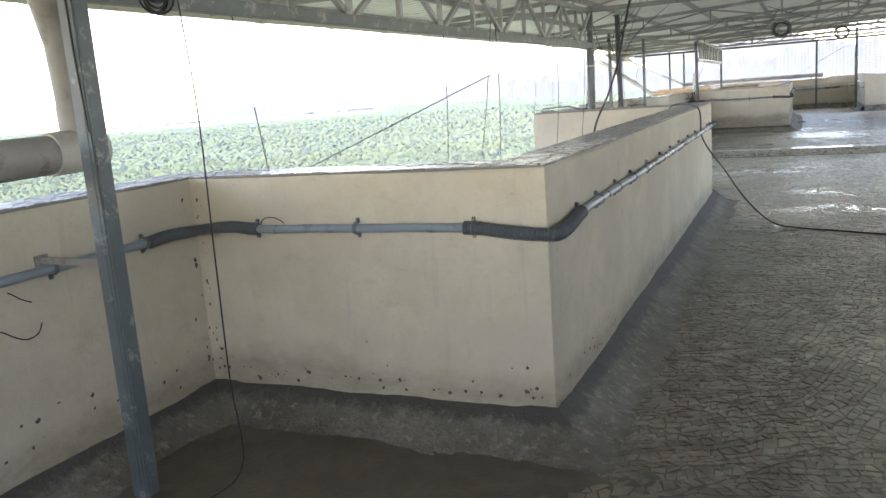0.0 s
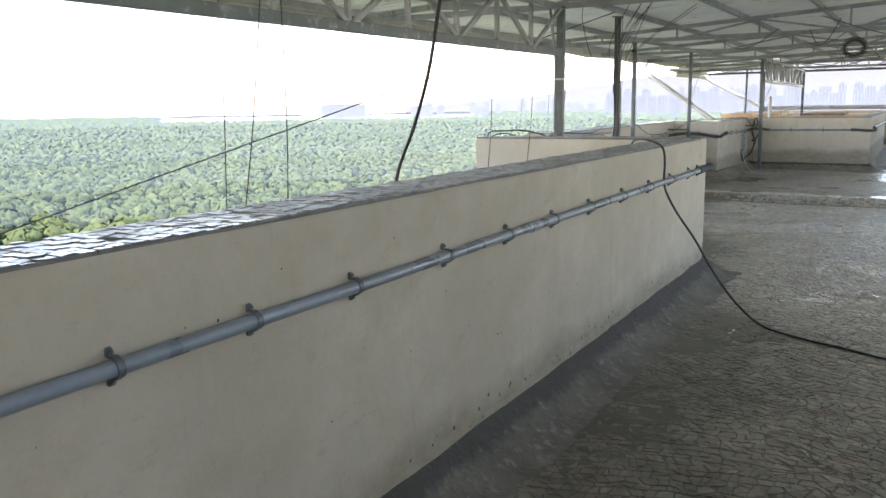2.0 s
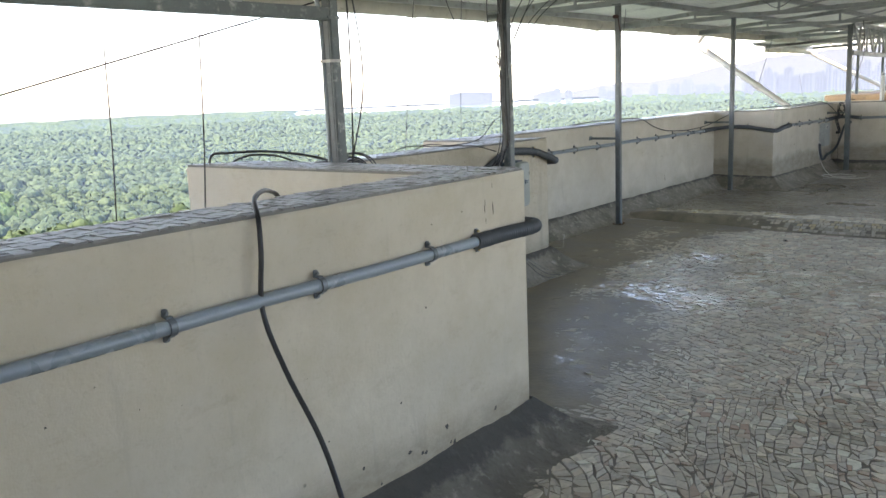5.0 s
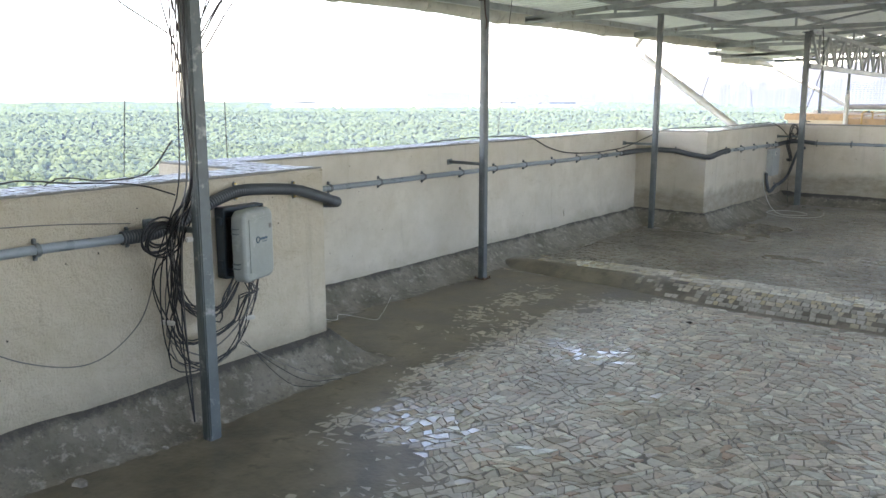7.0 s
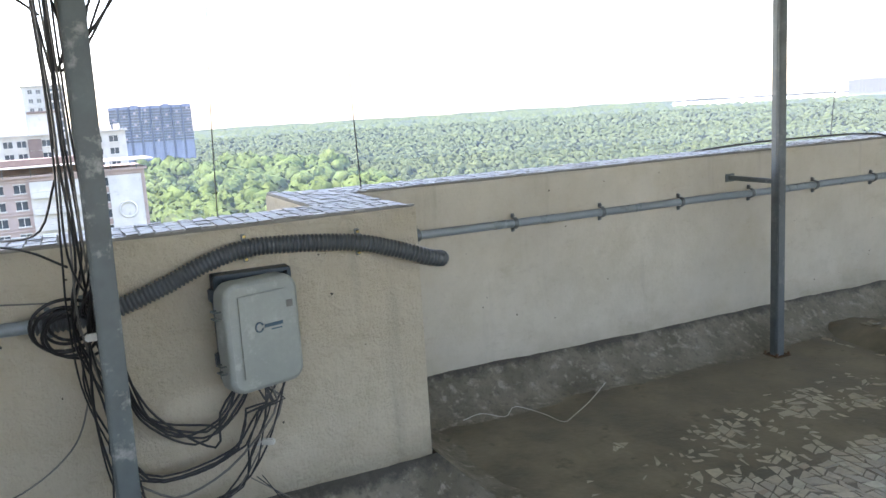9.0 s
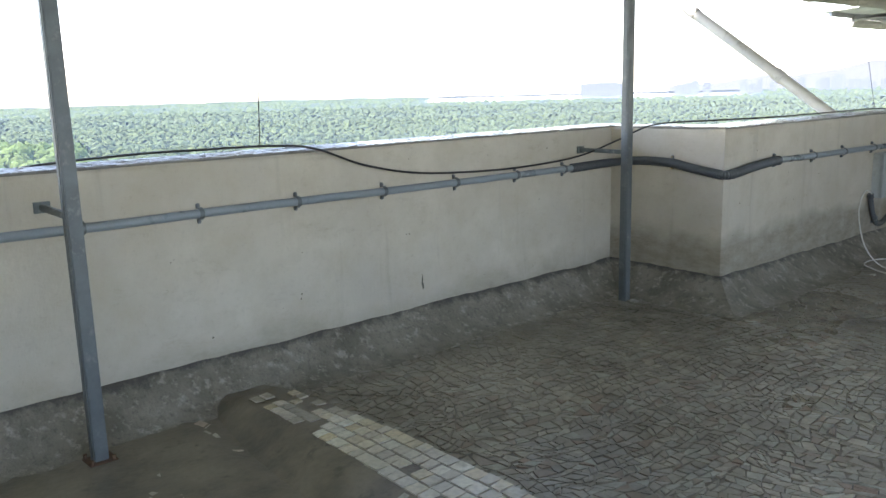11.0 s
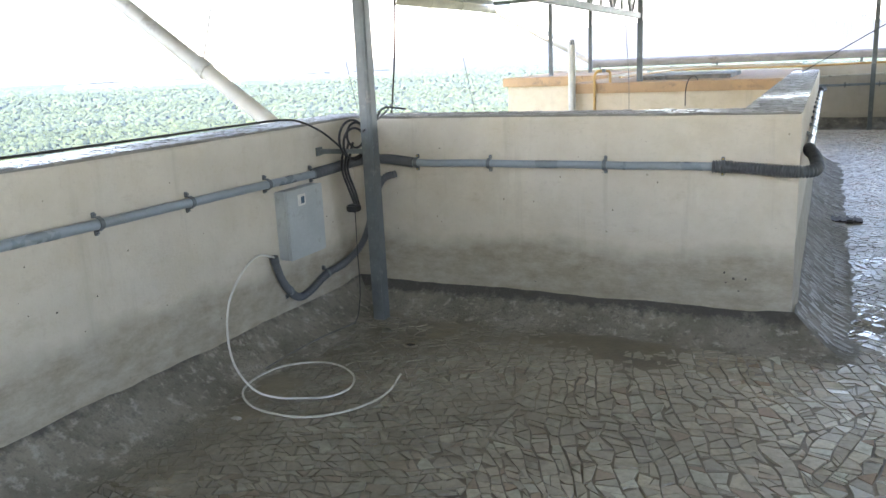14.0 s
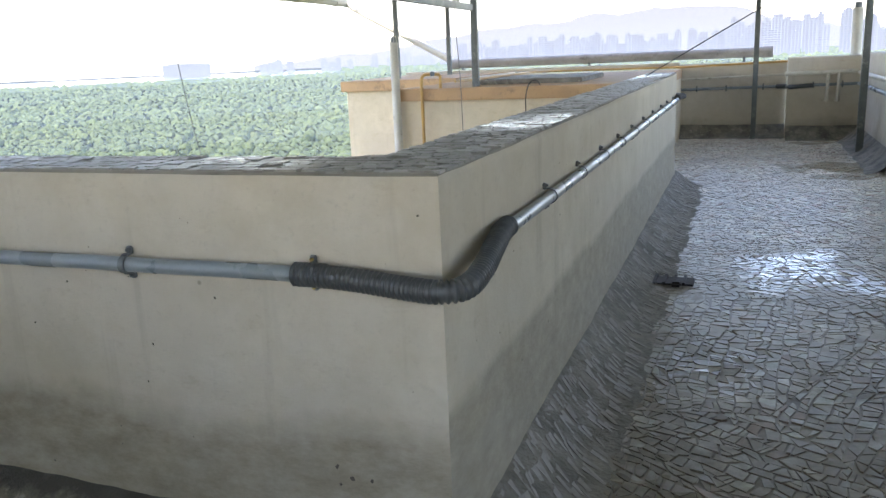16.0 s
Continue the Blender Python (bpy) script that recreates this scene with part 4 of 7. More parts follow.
def leafy_shape(flakes, seed, size):
    """A crown about 1 across: a lumpy core under a ragged cover of leaf clumps, each a bent four-cornered spray."""
    core, cf = crown_shape(1, seed, 0.7)
    r = np.random.default_rng(seed)
    vs, fs = [core * 0.95], [cf]
    off = len(core)
    for k in range(flakes):
        d = r.normal(size=3)
        d[2] = abs(d[2]) * 0.9 - 0.12
        d /= np.linalg.norm(d)
        lobe = 1.0 + 0.38 * noise.noise(Vector(d) * 2.4 + Vector((seed * 5.3, 0, 0)))
        c = d * 0.46 * lobe * r.uniform(0.93, 1.04) * np.array((1, 1, 0.82))
        nrm = d + r.normal(size=3) * 0.32
        nrm /= np.linalg.norm(nrm)
        t = np.cross(nrm, r.normal(size=3))
        t /= np.linalg.norm(t)
        u = np.cross(nrm, t)
        if np.dot(np.cross(t, u), d) < 0:
            u = -u
        q = [c + (t * math.cos(a) + u * math.sin(a)) * size * r.uniform(0.55, 1.25) - nrm * size * r.uniform(0.0, 0.45) for a in (0.3, 1.9, 3.4, 4.9)]
        vs.append(np.array(q))
        fs.append(np.array([[0, 1, 2], [0, 2, 3]]) + off)
        off += 4
    return np.concatenate(vs), np.concatenate(fs)


def woods(name, places, sizes, heights, shapes, mat, label):
    """One mesh of many crowns."""
    vs, fs, ns, off = [], [], [], 0
    pick = rng.integers(0, len(shapes), len(places))
    ang = rng.uniform(0, 2 * math.pi, len(places))
    for k, (x, y) in enumerate(places):
        v, f = shapes[pick[k]]
        c, s = math.cos(ang[k]), math.sin(ang[k])
        w = np.empty_like(v)
        w[:, 0] = (v[:, 0] * c - v[:, 1] * s) * sizes[k] + x
        w[:, 1] = (v[:, 0] * s + v[:, 1] * c) * sizes[k] + y
        w[:, 2] = v[:, 2] * sizes[k] * 1.05 + heights[k]
        out = w - np.array((x, y, heights[k] - 0.22 * sizes[k]))
        ns.append(out / np.linalg.norm(out, axis=1, keepdims=True))
        vs.append(w)
        fs.append(f + off)
        off += len(v)
    V, F, N = np.concatenate(vs), np.concatenate(fs), np.concatenate(ns)
    me = bpy.data.meshes.new(name)
    me.vertices.add(len(V))
    me.vertices.foreach_set("co", V.ravel())
    me.loops.add(F.size)
    me.loops.foreach_set("vertex_index", F.ravel())
    me.polygons.add(len(F))
    me.polygons.foreach_set("loop_start", np.arange(0, F.size, 3))
    me.polygons.foreach_set("use_smooth", np.ones(len(F), dtype=bool))
    me.materials.append(mat)
    me.update(calc_edges=True)
    me.normals_split_custom_set_from_vertices((N + rng.normal(0, 0.26, N.shape)).tolist())
    return tagged(new(name, me), label, "trees", kind="stuff")


def ring_places(r0, r1, a0, a1, spacing):
    """Scattered places in a ring sector; angles in degrees from +y towards -x."""
    n = int(0.5 * radians(a1 - a0) * (r1 * r1 - r0 * r0) / spacing ** 2)
    r = np.sqrt(rng.uniform(r0 * r0, r1 * r1, n))
    a = np.radians(rng.uniform(a0, a1, n))
    return np.stack([-np.sin(a) * r, np.cos(a) * r + 12.0], axis=1)


CANOPY = -42.0
SHAPES_NEAR = [leafy_shape(62, k + 90, 0.105) for k in range(10)]
SHAPES_MID = [leafy_shape(26, k + 120, 0.15) for k in range(12)]
SHAPES_BRIGHT = [leafy_shape(110, k + 140, 0.085) for k in range(6)]
SHAPES_FAR = [leafy_shape(9, k + 50, 0.24) for k in range(14)]
A0, A1 = -10, 98
near = ring_places(300, 480, A0, A1, 5.7)
woods("mangrove_trees", near, rng.uniform(4.2, 9.5, len(near)), CANOPY - 0.8 + rng.uniform(-1.8, 2.0, len(near)) + rng.uniform(0, 1, len(near)) ** 12 * 3, SHAPES_NEAR, LEAVES,
      "dense hazy green mangrove trees below the building")
near = ring_places(480, 720, A0, A1, 5.9)
woods("mangrove_trees", near, rng.uniform(4.5, 9.5, len(near)), CANOPY - 0.8 + rng.uniform(-1.8, 2.0, len(near)) + rng.uniform(0, 1, len(near)) ** 12 * 3, SHAPES_MID, LEAVES,
      "dense hazy green mangrove trees below the building")
mid = ring_places(720, 1250, A0, A1, 8.2)
woods("mangrove_trees", mid, rng.uniform(5.5, 12.0, len(mid)), CANOPY - 1 + rng.uniform(-2.0, 2.0, len(mid)), SHAPES_FAR, LEAVES,
      "hazy green mangrove canopy in the middle distance")
far = ring_places(1250, 2000, A0, A1, 13.5)
woods("mangrove_trees", far, rng.uniform(8.0, 17.0, len(far)), CANOPY - 2 + rng.uniform(-3.0, 2.0, len(far)), SHAPES_FAR, LEAVES,
      "far mangrove canopy paling in haze")
flats = ring_places(1950, 4200, A0, A1, 30.0)
fa, fr = np.degrees(np.arctan2(-flats[:, 0], flats[:, 1] - 12.0)), np.hypot(flats[:, 0], flats[:, 1] - 12.0)
flats = flats[~((fa > 27) & (fa < 50) & (fr > 2650 + 40 * np.sin(fa * 2)))]
woods("mangrove_trees", flats, rng.uniform(15.0, 29.0, len(flats)), CANOPY - 5 + rng.uniform(-4.0, 2.0, len(flats)), [crown_shape(1, k + 30, 0.8) for k in range(10)], LEAVES,
      "last mangrove canopy before the horizon")
br = rng.uniform(340, 640, 330)
ba = np.radians(66.0 + (br - 340) / 300 * 7.0 + rng.uniform(0, 1, 330) ** 0.8 * 21.0)
bright = np.stack([1.3 - np.sin(ba) * br, 12.0 + np.cos(ba) * br], axis=1)
woods("bright_trees", bright, rng.uniform(9.0, 17.0, len(bright)), -43.0 + (br - 340) * 0.045 + rng.uniform(-3, 3, len(bright)), SHAPES_BRIGHT, LEAVES_BRIGHT,
      "bright yellow-green trees beside the neighbouring block")

# ground to the horizon, rising into canopy bumps in the distance
rr = np.concatenate([[0.0, 60, 120, 180], np.geomspace(230, 4850, 150)])
aa = np.radians(np.linspace(-180, 180, 361))
R_, A_ = np.meshgrid(rr, aa, indexing="ij")
GX, GY = -np.sin(A_) * R_, np.cos(A_) * R_ + 12
GZ = np.full_like(GX, -46.0)
bumps = rng.uniform(-1, 1, GX.shape)
far_k = np.clip((R_ - 1900) / 150, 0, 1) * np.where((np.degrees(A_) > 27) & (np.degrees(A_) < 50) & (R_ > 2650), 0.0, 1.0)
GZ += far_k * (4.0 + bumps * (1.5 + R_ * 0.0012))
GZ[:, -1] = GZ[:, 0]
me = bpy.data.meshes.new("ground")
nr, na = GX.shape
V = np.stack([GX, GY, GZ], axis=2).reshape(-1, 3)
ii, jj = np.meshgrid(np.arange(nr - 1), np.arange(na - 1), indexing="ij")
q = (ii * na + jj).ravel()
F = np.stack([q, q + na, q + na + 1, q + 1], axis=1)
me.vertices.add(len(V))
me.vertices.foreach_set("co", V.ravel())
me.loops.add(F.size)
me.loops.foreach_set("vertex_index", F.ravel())
me.polygons.add(len(F))
me.polygons.foreach_set("loop_start", np.arange(0, F.size, 4))
me.polygons.foreach_set("use_smooth", np.ones(len(F), dtype=bool))
me.materials.append(LEAVES_FAR)
me.update(calc_edges=True)
tagged(new("ground", me), "hazy green mangrove flats reaching to the horizon", "ground", kind="structure")

# open water of a bay, beyond the last trees
WATER = plain("pale_bay_water", (0.10, 0.13, 0.14), 0.12, vary=0.1, scale=0.004, bump=0.0)
g, vs, fs = Geo(), [], []
for k in range(25):
    az = radians(27.0 + 23.0 * k / 24)
    for r in (2660, 3400, 4300):
        vs.append((-math.sin(az) * r, math.cos(az) * r + 12, -44.5))
for k in range(24):
    for r in range(2):
        fs.append((k * 3 + r, k * 3 + r + 1, k * 3 + r + 4, k * 3 + r + 3))
solid("water", g.add(vs, fs), WATER, "pale open water of a bay beyond the mangroves", "water", kind="structure")

# ---- conduits ----
PIPE_R, HOSE_R = 0.0225, 0.030


def clamp_meshes():
    band = Geo()
    arc = [(math.cos(a) * 0.0245, 0, math.sin(a) * 0.0245) for a in np.linspace(-math.pi / 2, math.pi / 2, 13)]
    for s0, s1 in ((-0.011, 0.011),):
        vs = [(p[0], s0, p[2]) for p in arc] + [(p[0], s1, p[2]) for p in arc]
        vs += [(p[0] * 1.13, s0, p[2] * 1.13) for p in arc] + [(p[0] * 1.13, s1, p[2] * 1.13) for p in arc]
        n, fs = len(arc), []
        for k in range(n - 1):
            fs += [(2 * n + k, 2 * n + k + 1, 3 * n + k + 1, 3 * n + k), (k, n + k, n + k + 1, k + 1),
                   (k, k + 1, 2 * n + k + 1, 2 * n + k), (n + k, 3 * n + k, 3 * n + k + 1, n + k + 1)]
        band.add(vs, fs)
    band.box((-0.030, -0.009, 0.024), (-0.016, 0.009, 0.050), 0.003)
    band.box((-0.030, -0.009, -0.050), (-0.016, 0.009, -0.024), 0.003)
    band.box((-0.014, -0.011, 0.026), (0.004, 0.011, 0.031))
    band.box((-0.014, -0.011, -0.031), (0.004, 0.011, -0.026))
    screw = Geo().tube([(-0.018, 0, 0), (-0.009, 0, 0)], 0.0055, 8)
    return band.mesh("clamp", BRACKET), screw.mesh("screw", BRACKET), screw.mesh("screw", BRASS)


CLAMP, SCREW, SCREW_BRASS = clamp_meshes()


def clamp(parent, p, normal, brass=False):
    """A saddle clamp at p on the pipe; normal points away from the wall."""
    turn = math.degrees(math.atan2(normal[1], normal[0]))
    ob = new("clamp", CLAMP)
    ob.parent = parent
    ob.matrix_basis = pose(p[0], p[1], p[2], 0, random.uniform(-4, 4), turn)
    for z in (0.040, -0.040):
        s = new("screw", SCREW_BRASS if brass else SCREW)
        s.parent = ob
        s.location = (0, 0, z)
    return ob


def ribbed(s):
    return 0.97 + 0.13 * math.sin(s * 2 * math.pi / 0.0150)


def hose(parent, pts, r=HOSE_R, label="ribbed dark flexible hose"):
    return part("flexible_hose", Geo().tube(spline(pts, 0.0031), r, 12, ribbed), HOSE, parent, label)


def cuff(parent, a, b, r=0.0345):
    a, b = Vector(a), Vector(b)
    n = max(2, int((b - a).length / 0.0031))
    return part("hose_cuff", Geo().tube([a.lerp(b, k / n) for k in range(n + 1)], r * 0.93, 12, ribbed), HOSE, parent)


def conduit(pts, clamps, normal, label, couplings=(), z_of=None):
    th = thing("conduit", label, "conduit", "wall conduits")
    a, b = Vector(pts[0]), Vector(pts[-1])
    mids = [a.lerp(b, t) + Vector((0, 0, wobble((a.x + t * 9, a.y, 1), 1.1, 0.006))) for t in np.linspace(0, 1, 12)]
    part("pipe", Geo().tube([a] + mids[1:-1] + [b], PIPE_R, 16), CONDUIT, th)
    for c in clamps:
        t = ((Vector(c) - a).dot(b - a)) / (b - a).length_squared
        clamp(th, a.lerp(b, t), normal)
    for c in couplings:
        t = ((Vector(c) - a).dot(b - a)) / (b - a).length_squared
        d = (b - a).normalized() * 0.04
        part("coupling", Geo().tube([a.lerp(b, t) - d, a.lerp(b, t) + d], PIPE_R * 1.16, 16), CONDUIT, th)
    return th


SO = 0.034          # stand-off of a pipe's centre from its wall
c = conduit([(-1.74 + SO, -5.5, 0.99), (-1.74 + SO, 2.60, 1.02)], [(-1.7, y, 1) for y in (0.2, 0.8, 1.4, 2.0, 2.56)], (1, 0), "grey pvc conduit clamped along a cream parapet")
hose(c, [(-1.70, 2.58, 1.02), (-1.69, 2.72, 1.03), (-1.62, 2.88, 1.03), (-1.48, 2.945, 1.035), (-1.33, 2.945, 1.025)], 0.0305)
cuff(c, (-1.36, 2.946, 1.027), (-1.29, 2.946, 1.024))
c = conduit([(-1.32, 2.98 - SO, 1.024), (-0.08, 2.98 - SO, 1.027)], [(x, 2.95, 1) for x in (-1.31, -0.70)], (0, -1), "short grey conduit with a flexible hose round the parapet corner")
clamp(c, (-0.08, 2.98 - SO, 1.027), (0, -1), True)
cuff(c, (-0.12, 2.946, 1.027), (-0.03, 2.946, 1.025))
hose(c, [(-0.05, 2.946, 1.026), (0.10, 2.94, 1.008), (0.24, 2.925, 1.0), (0.315, 2.94, 0.998), (0.33, 3.03, 0.995), (0.325, 3.18, 1.0), (0.31, 3.40, 1.013)], 0.031)
cuff(c, (0.311, 3.37, 1.012), (0.306, 3.47, 1.015))
c = conduit([(0.27 + SO, 3.42, 1.015), (0.26 + SO, 9.98, 1.032)], [(0.3, y, 1) for y in (3.47, 3.893, 4.38, 4.884, 5.525, 6.114, 6.68, 7.25, 7.866, 8.48, 9.06, 9.65)], (1, 0),
            "long grey pvc conduit clamped along the parapet", [(0.3, 6.4, 1)])
clamp(c, (0.294, 9.98, 1.032), (1, 0), True)
cuff(c, (0.294, 9.94, 1.032), (0.294, 10.04, 1.032))
hose(c, [(0.294, 10.0, 1.032), (0.30, 10.14, 1.035), (0.312, 10.28, 1.035), (0.308, 10.345, 1.034), (0.285, 10.412, 1.034), (0.18, 10.435, 1.034), (-0.2, 10.41, 1.04)], 0.031)
c = conduit([(-1.68 + SO, 10.45, 1.0), (-1.67 + SO, 12.36, 0.983)], [(-1.6, y, 1) for y in (10.75, 11.32, 11.9)], (1, 0), "grey conduit behind a bundle of black cables")
clamp(c, (-1.636, 12.34, 0.983), (1, 0))
cuff(c, (-1.636, 12.30, 0.984), (-1.636, 12.42, 0.984))
hose(c, [(-1.636, 12.36, 0.983), (-1.635, 12.5, 0.99), (-1.632, 12.68, 1.045), (-1.63, 12.84, 1.11), (-1.63, 12.98, 1.145), (-1.63, 13.15, 1.142), (-1.63, 13.38, 1.118),
         (-1.625, 13.52, 1.08), (-1.61, 13.66, 1.03), (-1.64, 13.73, 1.01), (-1.75, 13.72, 1.0), (-2.1, 13.69, 0.985)], 0.0305, "ribbed grey flexible hose arching over the fibre box")
clamp(c, (-1.632, 12.985, 1.146), (1, 0), True)
clamp(c, (-1.632, 13.40, 1.115), (1, 0), True)
c = conduit([(-2.61 + SO, 13.75, 0.953), (-2.62 + SO, 19.72, 0.928)], [(-2.6, y, 1) for y in (14.03, 14.6, 15.17, 15.74, 16.3, 16.86, 17.41, 17.99, 18.56, 19.11, 19.6)], (1, 0),
            "long grey pvc conduit on the parapet behind two posts")
hose(c, [(-2.586, 19.68, 0.928), (-2.57, 19.95, 0.935), (-2.50, 20.11, 0.945), (-2.32, 20.155, 0.96), (-2.08, 20.155, 0.955), (-1.93, 20.15, 0.93), (-1.76, 20.145, 0.905),
         (-1.655, 20.135, 0.895), (-1.63, 20.23, 0.90), (-1.635, 20.45, 0.92), (-1.646, 20.68, 0.933), (-1.65, 20.84, 0.938)], 0.0305, "dark flexible hose sagging round the parapet corner")
clamp(c, (-2.08, 20.156, 0.955), (0, -1), True)
cuff(c, (-1.648, 20.78, 0.937), (-1.65, 20.88, 0.937))
c = conduit([(-1.685 + SO, 20.82, 0.938), (-1.68 + SO, 23.08, 0.912)], [(-1.65, y, 1) for y in (20.85, 21.45, 22.0, 22.6, 23.04)], (1, 0), "grey conduit above a pale junction box")
hose(c, [(-1.646, 23.04, 0.912), (-1.635, 23.25, 0.92), (-1.57, 23.43, 0.94), (-1.42, 23.505, 0.945), (-1.22, 23.506, 0.925)], 0.0305)
c = conduit([(-1.24, 23.54 - SO, 0.925), (0.62, 23.54 - SO, 0.927)], [(x, 23.5, 1) for x in (-0.717, -0.024)], (0, -1), "straight grey conduit along a stained cream parapet")
clamp(c, (-1.20, 23.506, 0.925), (0, -1), True)
clamp(c, (0.60, 23.506, 0.927), (0, -1), True)
cuff(c, (0.55, 23.506, 0.927), (0.65, 23.506, 0.927))
hose(c, [(0.60, 23.506, 0.927), (0.74, 23.50, 0.922), (0.88, 23.49, 0.912), (0.99, 23.475, 0.912), (1.045, 23.52, 0.918), (1.05, 23.64, 0.935), (1.03, 23.82, 0.957), (1.006, 23.98, 0.962)], 0.031,
     "ribbed black flexible hose bending round the parapet corner")
cuff(c, (1.008, 23.95, 0.962), (1.004, 24.05, 0.962))
c = conduit([(0.97 + SO, 24.0, 0.955), (0.97 + SO, 30.55, 0.935)], [(1.0, 24.03 + 0.62 * k, 1) for k in range(1, 11)], (1, 0), "long shiny grey conduit receding along the parapet")
hose(c, [(1.004, 30.5, 0.955), (1.02, 30.75, 0.955), (1.03, 30.86, 0.95), (0.9, 30.90, 0.95), (0.6, 30.9, 0.94)], 0.031)

# ---- boxes ----
def rounded_box(a, b, r):
    return Geo().box(a, b, r)


def rounded_slab(y0, y1, z0, z1, depth, r, lip):
    """A moulded lid in the y-z plane: rounded corners, and a front edge rounded off by lip."""
    geo, rings = Geo(), []
    for x, d in ((0.0, 0.0), (depth - lip, 0.0), (depth - lip * 0.3, lip * 0.3), (depth, lip)):
        ring = []
        for cy, cz, a0 in ((y1 - r, z1 - r, 0), (y0 + r, z1 - r, 90), (y0 + r, z0 + r, 180), (y1 - r, z0 + r, 270)):
            for k in range(6):
                a = radians(a0 + 18 * k)
                ring.append((x, cy + (r - d) * math.cos(a), cz + (r - d) * math.sin(a)))
        rings.append(ring)
    n = len(rings[0])
    geo.add([p for ring in rings for p in ring], [(i * n + k, i * n + (k + 1) % n, (i + 1) * n + (k + 1) % n, (i + 1) * n + k) for i in range(3) for k in range(n)], True)
    geo.add(rings[-1], [tuple(range(n))])
    geo.add(rings[0], [tuple(range(n))[::-1]])
    return geo


box = thing("fibre_box", "grey plastic fibre splice box hanging half open on the wall", "junction box", at=(-1.665, 12.99, 0.88))
g = Geo()
g.box((0.0, -0.135, -0.19), (0.012, 0.135, 0.19), 0.004)
for a, b in (((0.0, -0.135, -0.19), (0.075, -0.122, 0.19)), ((0.0, 0.122, -0.19), (0.075, 0.135, 0.19)), ((0.0, -0.135, 0.178), (0.075, 0.135, 0.19)), ((0.0, -0.135, -0.19), (0.075, 0.135, -0.178))):
    g.box(a, b, 0.003)
part("back_shell", g, BOX_DARK, box, "dark blue-grey back shell")
for z in (0.12, -0.11):
    part("latch", Geo().box((0.02, -0.150, z - 0.022), (0.065, -0.134, z + 0.022), 0.004), BOX_DARK, box)
tray = part("splice_tray", Geo().box((0.02, -0.10, -0.14), (0.05, 0.09, 0.13), 0.005), CABLE, box)
door = part("door", rounded_slab(-0.28, 0.0, -0.192, 0.188, 0.072, 0.052, 0.016).box((0.066, -0.235, -0.145), (0.076, -0.045, 0.145), 0.004), BOX_GREY, box, "pale grey-green lid hanging ajar")
door.matrix_basis = pose(0.078, 0.115, -0.006, 0, 0, 17)
for z in (0.10, 0.075, -0.085, -0.11):
    part("hinge_loop", Geo().tube([(0.01, -0.28, z), (0.01, -0.298, z), (0.045, -0.298, z), (0.045, -0.28, z)], 0.0035, 6), STEEL, door)
logo = Geo()
ringp = [(0.0815, -0.165 + 0.014 * math.cos(a), 0.028 + 0.016 * math.sin(a)) for a in np.linspace(0.4, 5.9, 14)]
logo.tube(ringp, 0.0026, 5)
part("logo_mark", logo, MARK, door, "small dark ring-shaped mark")
part("logo_bar", Geo().box((0.079, -0.145, 0.022), (0.0806, -0.075, 0.034)).box((0.079, -0.12, 0.010), (0.0804, -0.08, 0.014)), MARK, door)
part("scuff", Geo().box((0.0785, -0.055, 0.075), (0.0797, -0.03, 0.10), 0.0005), CABLE_GREY, door)

jb = thing("junction_box", "pale grey metal junction box with louvred edge", "junction box", at=(-1.68, 22.86, 0.665))
part("body", Geo().box((0.0, -0.175, -0.195), (0.075, 0.175, 0.195), 0.006), BOX_PALE, jb)
part("lid", Geo().box((0.076, -0.178, -0.198), (0.088, 0.178, 0.198), 0.005), BOX_PALE, jb)
for k in range(3):
    for j in range(4):
        z = 0.13 - k * 0.125 - j * 0.02
        part("louvre", Geo().box((0.0885, -0.165, z - 0.006), (0.0935, -0.14, z + 0.006), 0.002), BOX_PALE, jb)
part("sticker", Geo().box((0.0885, -0.075, 0.10), (0.0895, 0.0, 0.165)), TAPE, jb, "white paper sticker")
part("sticker_print", Geo().box((0.0897, -0.045, 0.112), (0.0901, -0.012, 0.15)), MARK, jb)
for z in (0.09, -0.09):
    part("lug", Geo().box((0.0, 0.176, z - 0.012), (0.02, 0.20, z + 0.012), 0.003), BRACKET, jb)
riser = thing("flexible_conduit", "dark flexible conduit drooping below the junction box", "conduit")
part("hose", Geo().tube(spline([(-1.64, 22.585, 0.51), (-1.64, 22.60, 0.46), (-1.64, 22.655, 0.345), (-1.64, 22.77, 0.235), (-1.64, 22.90, 0.232), (-1.64, 23.09, 0.29), (-1.62, 23.27, 0.315),
                                (-1.56, 23.40, 0.42), (-1.51, 23.46, 0.60), (-1.47, 23.49, 0.76), (-1.42, 23.50, 0.83), (-1.35, 23.505, 0.85)], 0.0031), 0.022, 12, ribbed), HOSE, riser)
part("collar", Geo().tube([(-1.64, 22.583, 0.515), (-1.64, 22.592, 0.485)], 0.026, 12), HOSE, riser)
for p in ((-1.64, 22.70, 0.29), (-1.64, 23.09, 0.29)):
    clamp(riser, p, (1, 0))

# steel arms from wall to post
def arm(a, b, label, mat=STEEL):
    th = thing("wall_arm", label, "bracket", "post brackets")
    part("bar", Geo().bar(a, b, 0.022, 0.028, bevel=0.003), mat, th)
    d = (Vector(b) - Vector(a)).normalized()
    side = Vector((-d.y, d.x, 0)) * 0.035
    part("wall_plate", Geo().bar(Vector(a) - side, Vector(a) + side, 0.012, 0.05, bevel=0.002), mat, th)
    return th


